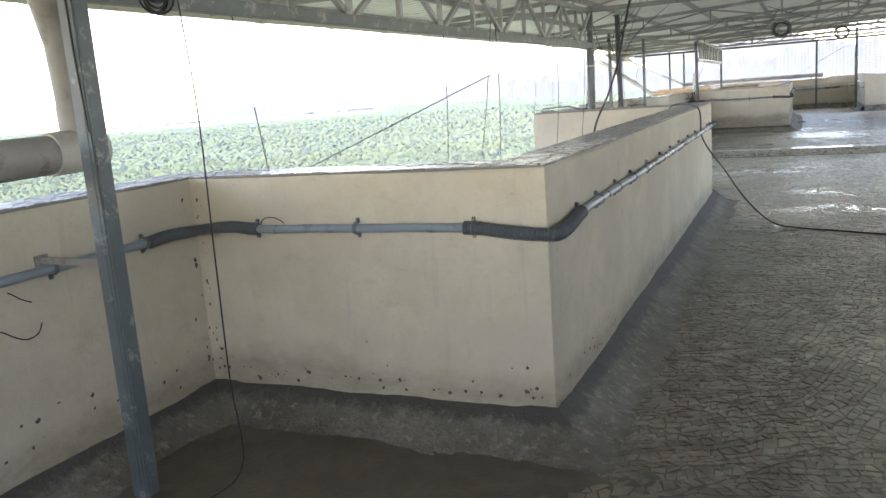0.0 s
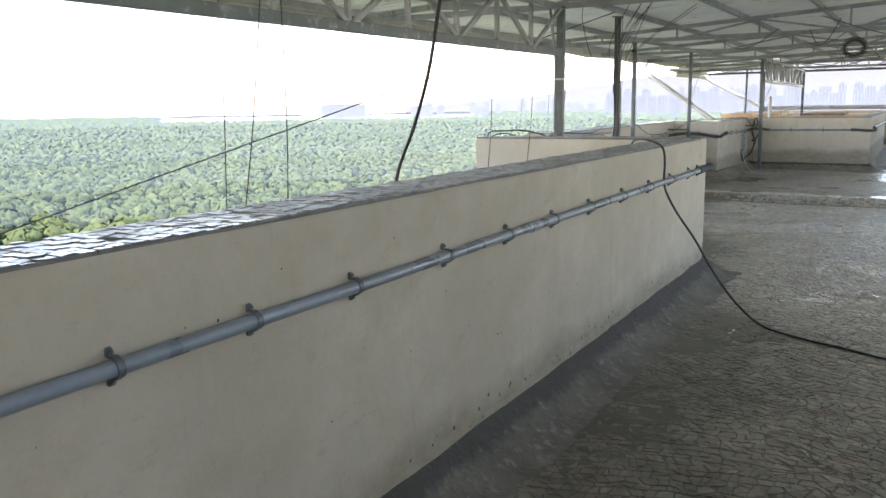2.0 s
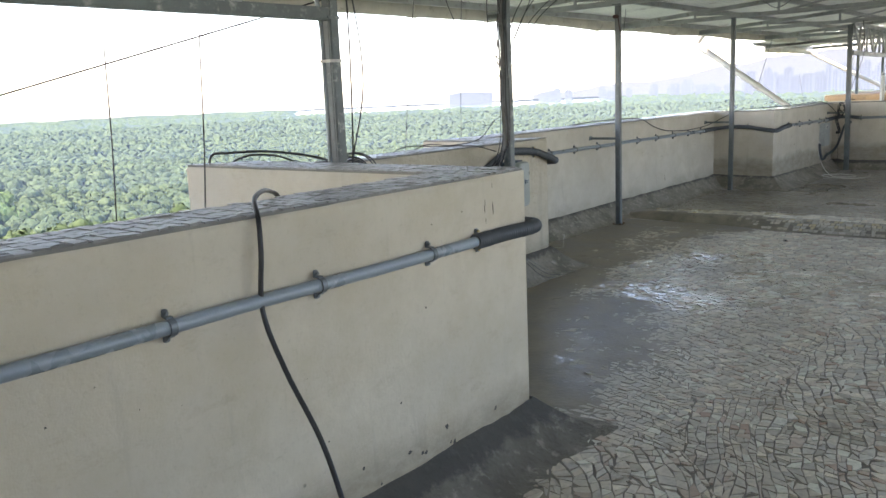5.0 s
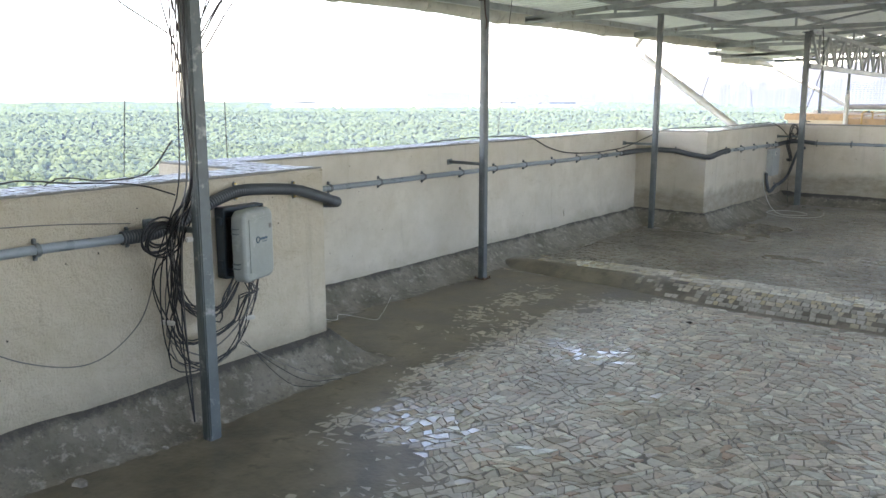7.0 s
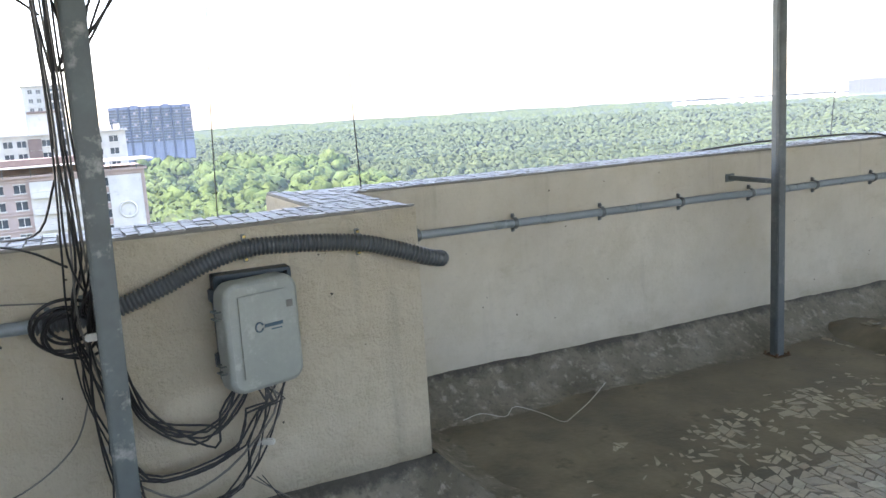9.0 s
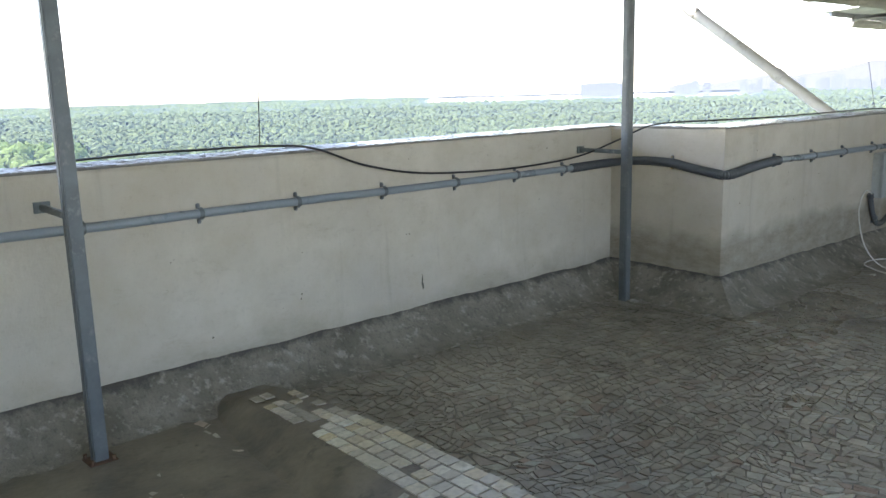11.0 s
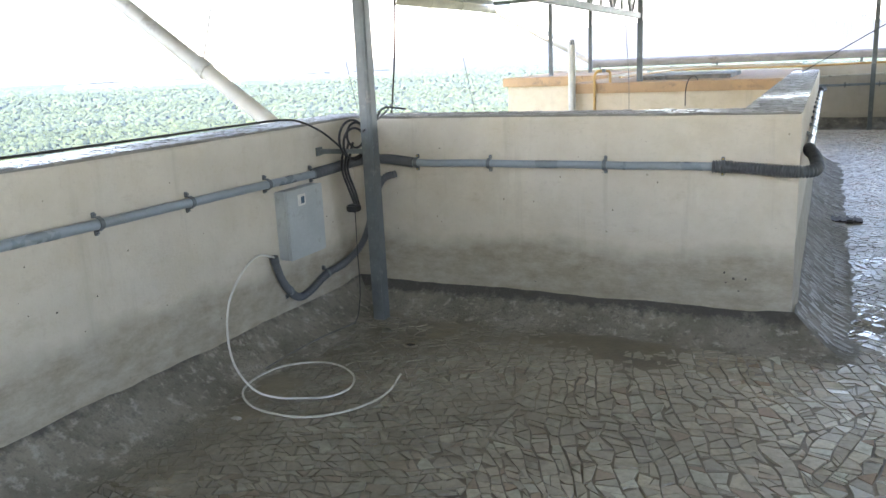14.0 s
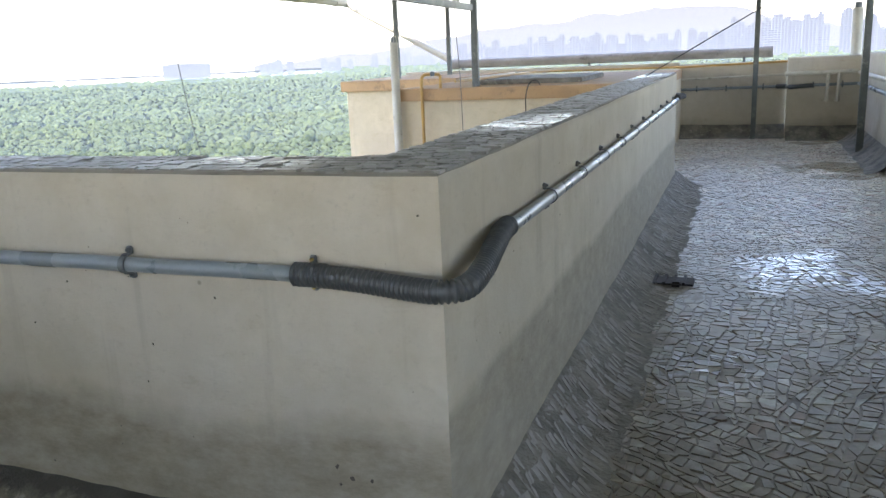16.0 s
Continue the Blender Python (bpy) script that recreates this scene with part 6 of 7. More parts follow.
part("pipe", Geo().tube([(-1.75, 31.4, 1.16), (-1.5, 34.0, 1.17), (-1.4, 35.55, 1.14), (0.6, 35.585, 1.13), (3.1, 35.56, 1.19)], 0.018, 8), GAS, gas, "yellow pipe run along the end wall")
hk = cable([(-0.72, 30.9, 0.75), (-0.71, 30.88, 1.0), (-0.66, 30.88, 1.14), (-0.60, 30.95, 1.16), (-0.58, 31.05, 1.10)], 0.007, "bent black pipe end over the ochre band")
cable([(-1.5, 30.9, 0.6), (-1.51, 30.9, 1.2), (-1.56, 30.95, 1.75), (-1.6, 31.0, 2.3)], 0.005, "thin grey wire hanging in front of the block", CABLE_GREY, "drop_wire")
ec = conduit([(0.66, 35.62 - SO, 0.77), (2.2, 35.62 - SO, 0.79)], [(x, 35.6, 1) for x in (0.9, 1.35, 1.9)], (0, -1), "grey conduit along the end wall")
hose(ec, [(2.1, 35.58, 0.79), (2.24, 35.5, 0.79), (2.3, 35.27, 0.79), (2.6, 35.26, 0.81)], 0.034)
ec2 = conduit([(2.55, 35.30 - SO, 0.81), (3.24, 35.30 - SO, 0.82)], [(x, 35.2, 1) for x in (2.6, 3.0)], (0, -1), "grey conduit along the end wall panel")
wp = thing("water_pipe", "white pvc water pipe with two capped stubs", "pipe")
part("pipe", Geo().tube([(0.66, 35.56, 0.93), (2.2, 35.56, 0.97)], 0.018, 8), PVC, wp)
part("pipe", Geo().tube([(2.2, 35.24, 0.985), (3.2, 35.24, 1.0)], 0.032, 10), PVC, wp)
for x in (2.80, 2.95):
    part("stub", Geo().tube([(x, 35.235, 1.01), (x - 0.01, 35.235, 0.60)], 0.026, 10), PVC, wp)
    part("cap", Geo().tube([(x - 0.01, 35.235, 0.62), (x - 0.012, 35.235, 0.565)], 0.033, 10), PVC, wp)
sp = thing("water_pipe", "white and grey pipes along the side wall", "pipe")
for z, r, m in ((0.98, 0.03, PVC), (0.82, 0.028, CONDUIT)):
    part("pipe", Geo().tube([(3.22, 35.2, z), (3.22, 31.7, z)], r, 10), m, sp)
part("stub", Geo().tube([(3.215, 34.6, 0.98), (3.21, 34.6, 0.52)], 0.027, 10), PVC, sp)
# stay wire over the far bay
cable([(0.80, 29.4, 1.22), (1.7, 30.0, 1.75), (2.9, 30.8, 2.45), (3.3, 31.1, 2.75)], 0.0055, "thin black wire slanting from the coping to the roof", name="stay_wire")

# ---- mould spots and rain drips on the render ----
MOULD = plain("dried_mould", (0.10, 0.09, 0.075), 0.9, vary=0.4, scale=60.0, bump=0.1)
def blots(parent, origin, along_, count, area, seed, sizes=(0.004, 0.014), drip=1.0):
    """Irregular dark spots, a hair proud of a wall: origin at its foot, along_ its direction."""
    rb = random.Random(seed)
    g = Geo()
    u = Vector(along_)
    nrm = Vector((u.y, -u.x, 0))
    for k in range(count):
        a, z = area(rb)
        r = rb.uniform(*sizes)
        c_ = Vector(origin) + u * a + nrm * (0.0125 + float(np.interp(z, (0.1, 0.2, 0.3, 0.45, 0.7), (0.028, 0.02, 0.012, 0.004, 0.0)))) + Vector((0, 0, z))
        n = 9
        vs = [c_ + (u * math.cos(t) + Vector((0, 0, 1)) * math.sin(t) * drip) * r * rb.uniform(0.45, 1.2) for t in np.linspace(0, 2 * math.pi, n, endpoint=False)]
        g.add([tuple(v) for v in vs], [tuple(range(n))])
    ob = part("mould_spots", g, MOULD, parent, "black mould spots")
    ob["kind"] = "stuff"


blots(walls[1], (-1.74, 2.98, 0), (1, 0, 0), 46, lambda r: (r.uniform(0.02, 1.98), 0.19 + abs(r.gauss(0, 0.06))), 1)
blots(walls[1], (-1.74, 2.98, 0), (1, 0, 0), 14, lambda r: (r.uniform(0.02, 0.07), r.uniform(0.2, 1.2)), 2, (0.003, 0.010), 1.4)
blots(walls[0], (-1.74, 0.0, 0), (0, 1, 0), 42, lambda r: (r.uniform(0.2, 2.95), 0.18 + abs(r.gauss(0, 0.16))), 3)
blots(walls[0], (-1.74, 0.0, 0), (0, 1, 0), 10, lambda r: (2.95 - abs(r.gauss(0, 0.06)), r.uniform(0.25, 1.25)), 4, (0.004, 0.016), 1.5)
blots(walls[2], (0.265, 2.98, 0), (0, 1, 0), 60, lambda r: (r.uniform(0.1, 7.2), r.uniform(0.25, 1.2)), 5, (0.002, 0.006))
blots(walls[2], (0.265, 2.98, 0), (0, 1, 0), 60, lambda r: (r.uniform(0.1, 7.2), 0.2 + abs(r.gauss(0, 0.05))), 6)
blots(walls[2], (0.265, 2.98, 0), (0, 1, 0), 7, lambda r: (7.06 + r.choice((0.0, 0.055)) + r.uniform(-0.004, 0.004), r.uniform(1.08, 1.27)), 7, (0.002, 0.0035), 7.0)
blots(walls[4], (-1.675, 10.37, 0), (0, 1, 0), 26, lambda r: (r.uniform(0.1, 3.2), r.uniform(0.3, 1.15)), 8, (0.002, 0.006))
blots(walls[6], (-2.612, 13.65, 0), (0, 1, 0), 36, lambda r: (r.uniform(0.1, 6.4), r.uniform(0.25, 1.15)), 9, (0.002, 0.007))
blots(walls[6], (-2.612, 13.65, 0), (0, 1, 0), 3, lambda r: (4.61 + r.uniform(-0.008, 0.008), r.uniform(0.32, 0.37)), 10, (0.004, 0.007), 5.0)
blots(walls[9], (-1.68, 23.54, 0), (1, 0, 0), 30, lambda r: (r.uniform(0.1, 2.6), r.uniform(0.2, 1.1)), 11, (0.0015, 0.005))
blots(walls[9], (-1.68, 23.54, 0), (1, 0, 0), 5, lambda r: (2.30 + r.uniform(0, 0.12), r.uniform(0.25, 0.36)), 12, (0.005, 0.012))
blots(walls[8], (-1.685, 20.19, 0), (0, 1, 0), 26, lambda r: (r.uniform(0.1, 3.2), r.uniform(0.25, 1.1)), 13, (0.002, 0.006))
blots(walls[10], (0.97, 23.54, 0), (0, 1, 0), 26, lambda r: (r.uniform(0.1, 5.2), r.uniform(0.25, 1.1)), 14, (0.002, 0.006))

# ---- loose things on the floor ----
gr = thing("drain_cover", "broken black drain grating on the wet floor", "drain", at=(1.30, 26.86, 0.008))
part("plate", Geo().box((-0.15, -0.09, 0), (0.12, 0.08, 0.012), 0.004), CAST, gr)
for k in range(4):
    part("bar", Geo().box((-0.13 + k * 0.06, -0.12 + 0.02 * (k % 2), 0.010), (-0.11 + k * 0.06, 0.10, 0.024), 0.003), CAST, gr)
part("lump", Geo().box((-0.02, -0.14, 0.0), (0.05, -0.08, 0.035), 0.012), CAST, gr)
dr = thing("floor_drain", "small dark floor drain clogged with mud", "drain", at=(-0.93, 22.80, 0.004))
part("rim", Geo().tube([(0.034 * math.cos(a), 0.028 * math.sin(a), 0.003) for a in np.linspace(0, 2 * math.pi, 18)], 0.008, 6), MUD, dr)
part("mud", Geo().box((-0.026, -0.02, 0.0), (0.022, 0.022, 0.006), 0.003), CAST, dr)


def rubble(x, y, s, label, seed, mat=None, z=0.0):
    bm = bmesh.new()
    bmesh.ops.create_icosphere(bm, subdivisions=2, radius=0.5)
    for v in bm.verts:
        v.co = v.co * (1 + 0.5 * noise.noise(v.co * 2.5 + Vector((seed, 0, 0))))
        v.co = Vector((v.co.x * s * 1.6 + x, v.co.y * s + y, max(-0.5, v.co.z) * s * 0.6 + z + s * 0.22))
    bm.verts.index_update()
    g = Geo().add([v.co for v in bm.verts], [[v.index for v in f.verts] for f in bm.faces])
    bm.free()
    return solid("rubble", g, mat or RUBBLE, label, "debris", "floor debris")


rubble(-1.33, 11.84, 0.055, "pale chunk of plaster on the floor", 1)
rubble(-1.42, 12.13, 0.035, "small pale stone by a post", 2)
rubble(-1.36, 12.28, 0.03, "small pale stone by a post", 3)
rubble(-2.12, 19.80, 0.045, "pale chip of plaster by a post", 4)
rubble(-1.25, 21.70, 0.03, "pale paper scrap on the floor", 5)
rubble(-1.18, 22.98, 0.04, "grey chip of plaster by a post", 6, CEMENT)
rubble(-1.02, 11.55, 0.03, "dark clod of dirt on the floor", 7, CAST)
rubble(-0.2, 15.9, 0.028, "dark clod of dirt on the floor", 8, CAST)
rubble(0.35, 14.6, 0.02, "dark clod of dirt on the floor", 9, CAST)

# ---- the neighbouring blocks ----
def polar(dist, az):
    return (-math.sin(radians(az)) * dist + 1.2, math.cos(radians(az)) * dist + 12.1)


PINK = plain("pink_beige_facade", (0.42, 0.33, 0.29), 0.9, vary=0.12, scale=0.3, bump=0.0, dirt=(0.34, 0.28, 0.25))
OFFWHITE = plain("offwhite_facade", (0.52, 0.50, 0.45), 0.9, vary=0.12, scale=0.3, bump=0.0, dirt=(0.40, 0.38, 0.34))
BROWN = plain("brown_recess", (0.20, 0.15, 0.13), 0.9, vary=0.2, scale=0.5, bump=0.0)
WINDOW = plain("dark_window_glass", (0.05, 0.065, 0.075), 0.15, vary=0.3, scale=0.6, bump=0.0)
SLATE = plain("unfinished_concrete", (0.16, 0.19, 0.25), 0.9, vary=0.15, scale=0.1, bump=0.0)


def house(name, centre, face_az, width, depth, z0, z1, mat, label, cols, storey, wcol, recess=(), roof_mat=None, gap=0.0):
    """A block of flats whose long face looks towards azimuth face_az; windows, ledges and recesses are built."""
    th = thing(name, label, "building", at=(centre[0], centre[1], 0))
    th.rotation_euler = (0, 0, radians(face_az))
    g = Geo().box((-width / 2, 0, z0), (width / 2, depth, z1))
    part("wall", g, mat, th)
    part("roof", Geo().box((-width / 2 - 0.5, -0.8, z1), (width / 2 + 0.5, depth + 0.5, z1 + 0.45)), roof_mat or mat, th)
    n = int((z1 - 0.6 - max(z0, -34)) / storey)
    win = Geo().box((-wcol * 0.5, -0.14, -0.75), (wcol * 0.5, 0.05, 0.75))
    wm = win.mesh("pane", WINDOW)
    fr = Geo()
    for a, b in (((-wcol * 0.55, -0.22, 0.75), (wcol * 0.55, 0.02, 0.95)), ((-wcol * 0.58, -0.45, -0.98), (wcol * 0.58, 0.02, -0.75)), ((-0.06, -0.2, -0.75), (0.06, 0.02, 0.75))):
        fr.box(a, b)
    fm = fr.mesh("window", OFFWHITE)
    for r in range(n):
        z = z1 - 1.9 - r * storey
        for c in cols:
            w = new("window", fm)
            w.parent = th
            w.location = (c, 0, z)
            p = new("pane", wm)
            p.parent = w
    for a, b, d in recess:
        part("bay", Geo().box((a, -d, z0), (b, 0.1, z1 - 0.8)), OFFWHITE if d > 0.35 else BROWN, th)
    for r in range(n):
        z = z1 - 0.5 - r * storey
        part("ledge", Geo().box((-width / 2, -0.3, z - 0.12), (width / 2, 0.02, z + 0.12)), mat, th)
    return th


# pink block with a corrugated roof edge
cx, cy = polar(165, 90.6)
b1 = house("apartment_building", (cx, cy), 92, 31, 18, -46, -6.4, PINK, "pink-beige apartment block with cream balcony bays", (-13.2, -9.6, -6.0, -2.4, 1.6, 4.8, 8.2, 11.2), 3.0, 1.9,
           ((-15.2, -11.6, 0.25), (-4.4, 6.4, 0.9), (8.9, 14.8, 0.5)))
part("terrace_roof", Geo().box((-14.5, -2.2, -4.6), (17.2, 12, -4.4)), RUBBLE, b1, "pale tin roof sheet")
for k in range(7):
    part("roof_post", Geo().box((-13 + k * 4.5, -1.5, -6.2), (-12.85 + k * 4.5, -1.35, -4.6)), STEEL, b1)
part("roof_room", Geo().box((-9, 3, -6.0), (8, 9, -3.2)), BROWN, b1)
ringm = Geo().tube([(11.8 + 1.5 * math.cos(a), -0.62, -13.8 + 1.5 * math.sin(a)) for a in np.linspace(0, 2 * math.pi, 24)], 0.22, 6)
part("medallion", ringm, OFFWHITE, b1, "round cream medallion")
for z in (-9.5, -12.5, -15.5, -18.5):
    part("balcony", Geo().box((-4.2, -2.0, z - 0.6), (6.2, -0.9, z + 0.45)), OFFWHITE, b1)
# cream block behind it
cx, cy = polar(225, 90.2)
b2 = house("apartment_building", (cx, cy), 91, 32, 14, -46, 0.8, OFFWHITE, "cream apartment block with a stair tower", (-11, -8, -2.5, 1.5, 6.0, 9.2, 13.0), 3.1, 2.0, ((-6.6, -3.6, 0.3),))
part("stair_tower", Geo().box((-5.4, 0.5, 0.8), (1.0, 8, 6.2)), OFFWHITE, b2)
part("stair_cap", Geo().box((-6.0, 0.0, 6.2), (1.6, 8.5, 6.7)), BROWN, b2)
for k in range(6):
    part("roof_tank", Geo().box((3 + k * 2.1, 1, 0.9), (4.5 + k * 2.1, 3, 2.0 + 0.3 * (k % 3)), 0.1), OFFWHITE, b2)
# glass tower
cx, cy = polar(345, 90.7)
b3 = house("office_tower", (cx, cy), 91, 14, 12, -46, 18.5, OFFWHITE, "white tower with blue glazed corner", (-4.2, -1.4), 3.4, 1.4)
part("glazing", Geo().box((0.4, -0.4, -10), (6.8, 0.2, 17.5)), WINDOW, b3, "blue-grey glazing")
for k in range(8):
    part("mullion", Geo().box((0.3, -0.6, -8 + k * 3.4), (7.0, -0.3, -7.2 + k * 3.4)), OFFWHITE, b3)
part("roof_room", Geo().box((-2, 3, 18.5), (3, 8, 21.5)), OFFWHITE, b3)
# unfinished slab block
cx, cy = polar(1000, 84.5)
b4 = thing("unfinished_tower_block", "wide grey-blue unfinished concrete block full of window openings", "building", at=(cx, cy, 0))
b4.rotation_euler = (0, 0, radians(86))
part("wall", Geo().box((-45, 3, -46), (45, 25, 24)), SLATE, b4)
for k in range(8):
    x0 = -45 + k * 11.5
    part("bay", Geo().box((x0, 0, -46), (x0 + 9, 4, 23 + (k * 7 % 3) * 1.2)), SLATE, b4)
for r in range(13):
    part("floor_edge", Geo().box((-46, -0.8, -18 + r * 3.2), (46, 0.5, -17.2 + r * 3.2)), SLATE, b4)
pm = Geo().box((-1.0, -0.2, -1.1), (1.0, 0.2, 1.1)).mesh("opening", PINK)
pm2 = Geo().box((-1.5, -0.2, -1.1), (1.5, 0.2, 1.1)).mesh("opening", WINDOW)
for k in range(8):
    for r in range(12):
        for j, mm in ((1.2, pm2), (4.5, pm if (k * 5 + r * 3) % 4 == 0 else pm2), (7.6, pm2)):
            o = new("opening", mm)
            o.parent = b4
            o.location = (-45 + k * 11.5 + j, -0.1, -15.8 + r * 3.2)

# ---- the far town and hills, a glowing backdrop with haze painted into its colours ----
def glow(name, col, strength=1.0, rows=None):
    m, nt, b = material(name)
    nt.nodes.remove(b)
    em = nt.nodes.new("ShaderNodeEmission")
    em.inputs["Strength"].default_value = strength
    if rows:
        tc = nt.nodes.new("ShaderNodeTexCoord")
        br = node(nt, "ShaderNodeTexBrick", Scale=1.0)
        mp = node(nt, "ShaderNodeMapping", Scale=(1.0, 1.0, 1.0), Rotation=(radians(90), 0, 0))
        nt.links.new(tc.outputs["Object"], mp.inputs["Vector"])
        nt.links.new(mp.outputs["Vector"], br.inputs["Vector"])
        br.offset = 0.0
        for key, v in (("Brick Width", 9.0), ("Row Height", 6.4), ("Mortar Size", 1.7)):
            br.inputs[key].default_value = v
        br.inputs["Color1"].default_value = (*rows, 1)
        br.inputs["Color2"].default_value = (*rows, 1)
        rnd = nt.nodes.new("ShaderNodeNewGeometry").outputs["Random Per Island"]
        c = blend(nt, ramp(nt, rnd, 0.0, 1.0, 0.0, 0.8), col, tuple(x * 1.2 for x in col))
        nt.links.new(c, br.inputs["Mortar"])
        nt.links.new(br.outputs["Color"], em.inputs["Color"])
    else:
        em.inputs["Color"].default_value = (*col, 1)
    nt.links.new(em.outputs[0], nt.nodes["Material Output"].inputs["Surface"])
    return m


HAZE_K = 0.088      # backdrop glow strength, with the white horizon haze painted in
TOWN = glow("hazy_town_glow", (0.74, 0.84, 0.96), HAZE_K * 1.08, rows=(0.40, 0.52, 0.70))
TOWN_FAINT = glow("faint_town_glow", (0.78, 0.90, 1.0), HAZE_K * 1.08, rows=(0.58, 0.74, 0.92))
HILL = glow("hazy_hill_glow", (0.84, 0.93, 1.0), HAZE_K * 1.22)
WOOD_FAR = glow("hazy_wood_line_glow", (0.33, 0.45, 0.50), HAZE_K * 0.85)

rt = random.Random(17)


def town(name, az0, az1, dist0, dist1, count, lo, hi, mat, label):
    g = Geo()
    for k in range(count):
        az, d = rt.uniform(az0, az1), rt.uniform(dist0, dist1)
        x, y = polar(d, az)
        w, dp = rt.uniform(14, 30), rt.uniform(14, 22)
        h = rt.uniform(lo, hi) * (1.0 if rt.random() > 0.3 else 0.55)
        m = pose(x, y, 0, 0, 0, rt.uniform(-25, 25))
        g.box((-w / 2, -dp / 2, -46), (w / 2, dp / 2, h), 0, m)
        if rt.random() > 0.4:
            g.box((-w / 4, -dp / 3, h), (w / 5, dp / 3, h + rt.uniform(3, 8)), 0, m)
        if rt.random() > 0.5:
            g.box((-w / 2 - 5, -dp / 3, -46), (-w / 2, dp / 3, h * 0.93 - 3), 0, m)
    return tagged(part(name, g, mat), label, "buildings", kind="stuff")


town("distant_town", -10, 2, 2500, 2900, 46, 30, 76, TOWN, "backdrop row of far apartment towers, haze painted into its pale blue glow")
town("distant_town", 1, 19, 2700, 3200, 88, 8, 46, TOWN, "backdrop row of far apartment towers, haze painted into its pale blue glow")
town("distant_town", 18, 34, 3300, 3700, 30, -16, 16, TOWN_FAINT, "very faint far backdrop town, white haze painted into its glow")
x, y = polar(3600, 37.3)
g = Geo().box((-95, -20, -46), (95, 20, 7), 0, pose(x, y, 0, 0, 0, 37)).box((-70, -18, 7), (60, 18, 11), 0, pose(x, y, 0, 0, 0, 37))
tagged(part("distant_block", g, TOWN_FAINT), "faint broad far backdrop building, haze painted into its glow", "building")


def hills(name, az0, az1, dist, prof, mat, label, rough=1.0):
    g, vs, fs = Geo(), [], []
    n = 120
    for k in range(n + 1):
        t = k / n
        az = az0 + (az1 - az0) * t
        x, y = polar(dist, az)
        h = prof(az) + rough * (noise.noise(Vector((az * 0.35, 0, dist))) * 30 + noise.noise(Vector((az * 1.6, 3, dist))) * 9)
        vs += [(x, y, -46), (x, y, max(-44, h))]
        x2, y2 = polar(dist + 120, az)
        vs.append((x2, y2, -46))
    for k in range(n):
        a = k * 3
        fs += [(a, a + 3, a + 4, a + 1), (a + 1, a + 4, a + 5, a + 2)]
    return tagged(part(name, g.add(vs, fs, True), mat), label, "hills", kind="structure")


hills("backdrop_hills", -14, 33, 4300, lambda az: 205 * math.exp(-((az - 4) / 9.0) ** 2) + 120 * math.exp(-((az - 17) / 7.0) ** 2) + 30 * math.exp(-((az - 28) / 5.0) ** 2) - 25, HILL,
      "pale blue backdrop hills, haze painted into their glow")
hills("backdrop_wood_line", -16, 112, 4250, lambda az: -38.0, WOOD_FAR, "blue-green backdrop line of far trees, haze painted into its glow", 0.16)

# haze imitated by curved translucent sheets, added at growing distances
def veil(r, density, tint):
    m, nt, b = material("haze_sheet")
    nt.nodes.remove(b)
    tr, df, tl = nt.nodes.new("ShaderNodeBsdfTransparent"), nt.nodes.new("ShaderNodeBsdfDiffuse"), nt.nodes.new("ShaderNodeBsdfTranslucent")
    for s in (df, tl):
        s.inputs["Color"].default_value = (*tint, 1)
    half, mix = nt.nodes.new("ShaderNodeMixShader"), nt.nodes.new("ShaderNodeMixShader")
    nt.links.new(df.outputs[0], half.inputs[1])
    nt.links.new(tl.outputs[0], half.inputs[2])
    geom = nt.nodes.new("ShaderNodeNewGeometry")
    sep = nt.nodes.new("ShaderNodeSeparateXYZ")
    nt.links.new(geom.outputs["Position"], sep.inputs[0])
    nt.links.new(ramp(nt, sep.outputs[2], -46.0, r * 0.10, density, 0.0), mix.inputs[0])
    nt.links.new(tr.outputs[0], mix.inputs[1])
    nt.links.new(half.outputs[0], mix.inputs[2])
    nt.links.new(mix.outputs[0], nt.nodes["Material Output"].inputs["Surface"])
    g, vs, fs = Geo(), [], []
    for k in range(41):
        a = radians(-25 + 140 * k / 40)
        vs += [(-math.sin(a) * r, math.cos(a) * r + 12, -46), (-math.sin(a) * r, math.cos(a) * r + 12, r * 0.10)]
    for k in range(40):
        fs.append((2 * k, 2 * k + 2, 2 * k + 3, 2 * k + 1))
    return tagged(part("backdrop_haze", g.add(vs, fs, True), m), "curved translucent sheet standing in for haze over the mangroves", "haze", kind="structure")


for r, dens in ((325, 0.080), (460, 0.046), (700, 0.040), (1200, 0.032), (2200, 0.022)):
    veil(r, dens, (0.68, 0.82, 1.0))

# ---- mosaic chips: coping, kerb and floor ----
rc = random.Random(77)
for w, region, z, i in chip_jobs:
    a, b = Vector(region[0]), Vector(region[1])
    length = (b - a).length
    if length > 6 and i == 0:
        region = [tuple(a.lerp(b, 0.62)), region[1], region[2], tuple(Vector(region[3]).lerp(Vector(region[2]), 0.62))]
    chips = fill_region(COPE_PATCH, CW, CH, region)
    rest = Geo()
    singles = 0
    for x, y, poly in chips:
        if rc.random() < 0.03:
            continue
        lift = 0.001 + rc.random() * 0.004
        if i in (1, 9, 10) and singles < 295 and not (i == 10 and y > 28):
            g = Geo()
            chip_geo(g, poly, z, lift, rc, world_xy, 0.016)
            ob = part("mosaic_chip", g, COPE_ONE, w)
            singles += 1
        else:
            chip_geo(rest, poly, z, lift, rc, world_xy, 0.016)
    if rest.v:
        ob = part("coping_chips", rest, COPE, w, "broken grey mosaic tiles of the coping")
        ob["kind"] = "stuff"

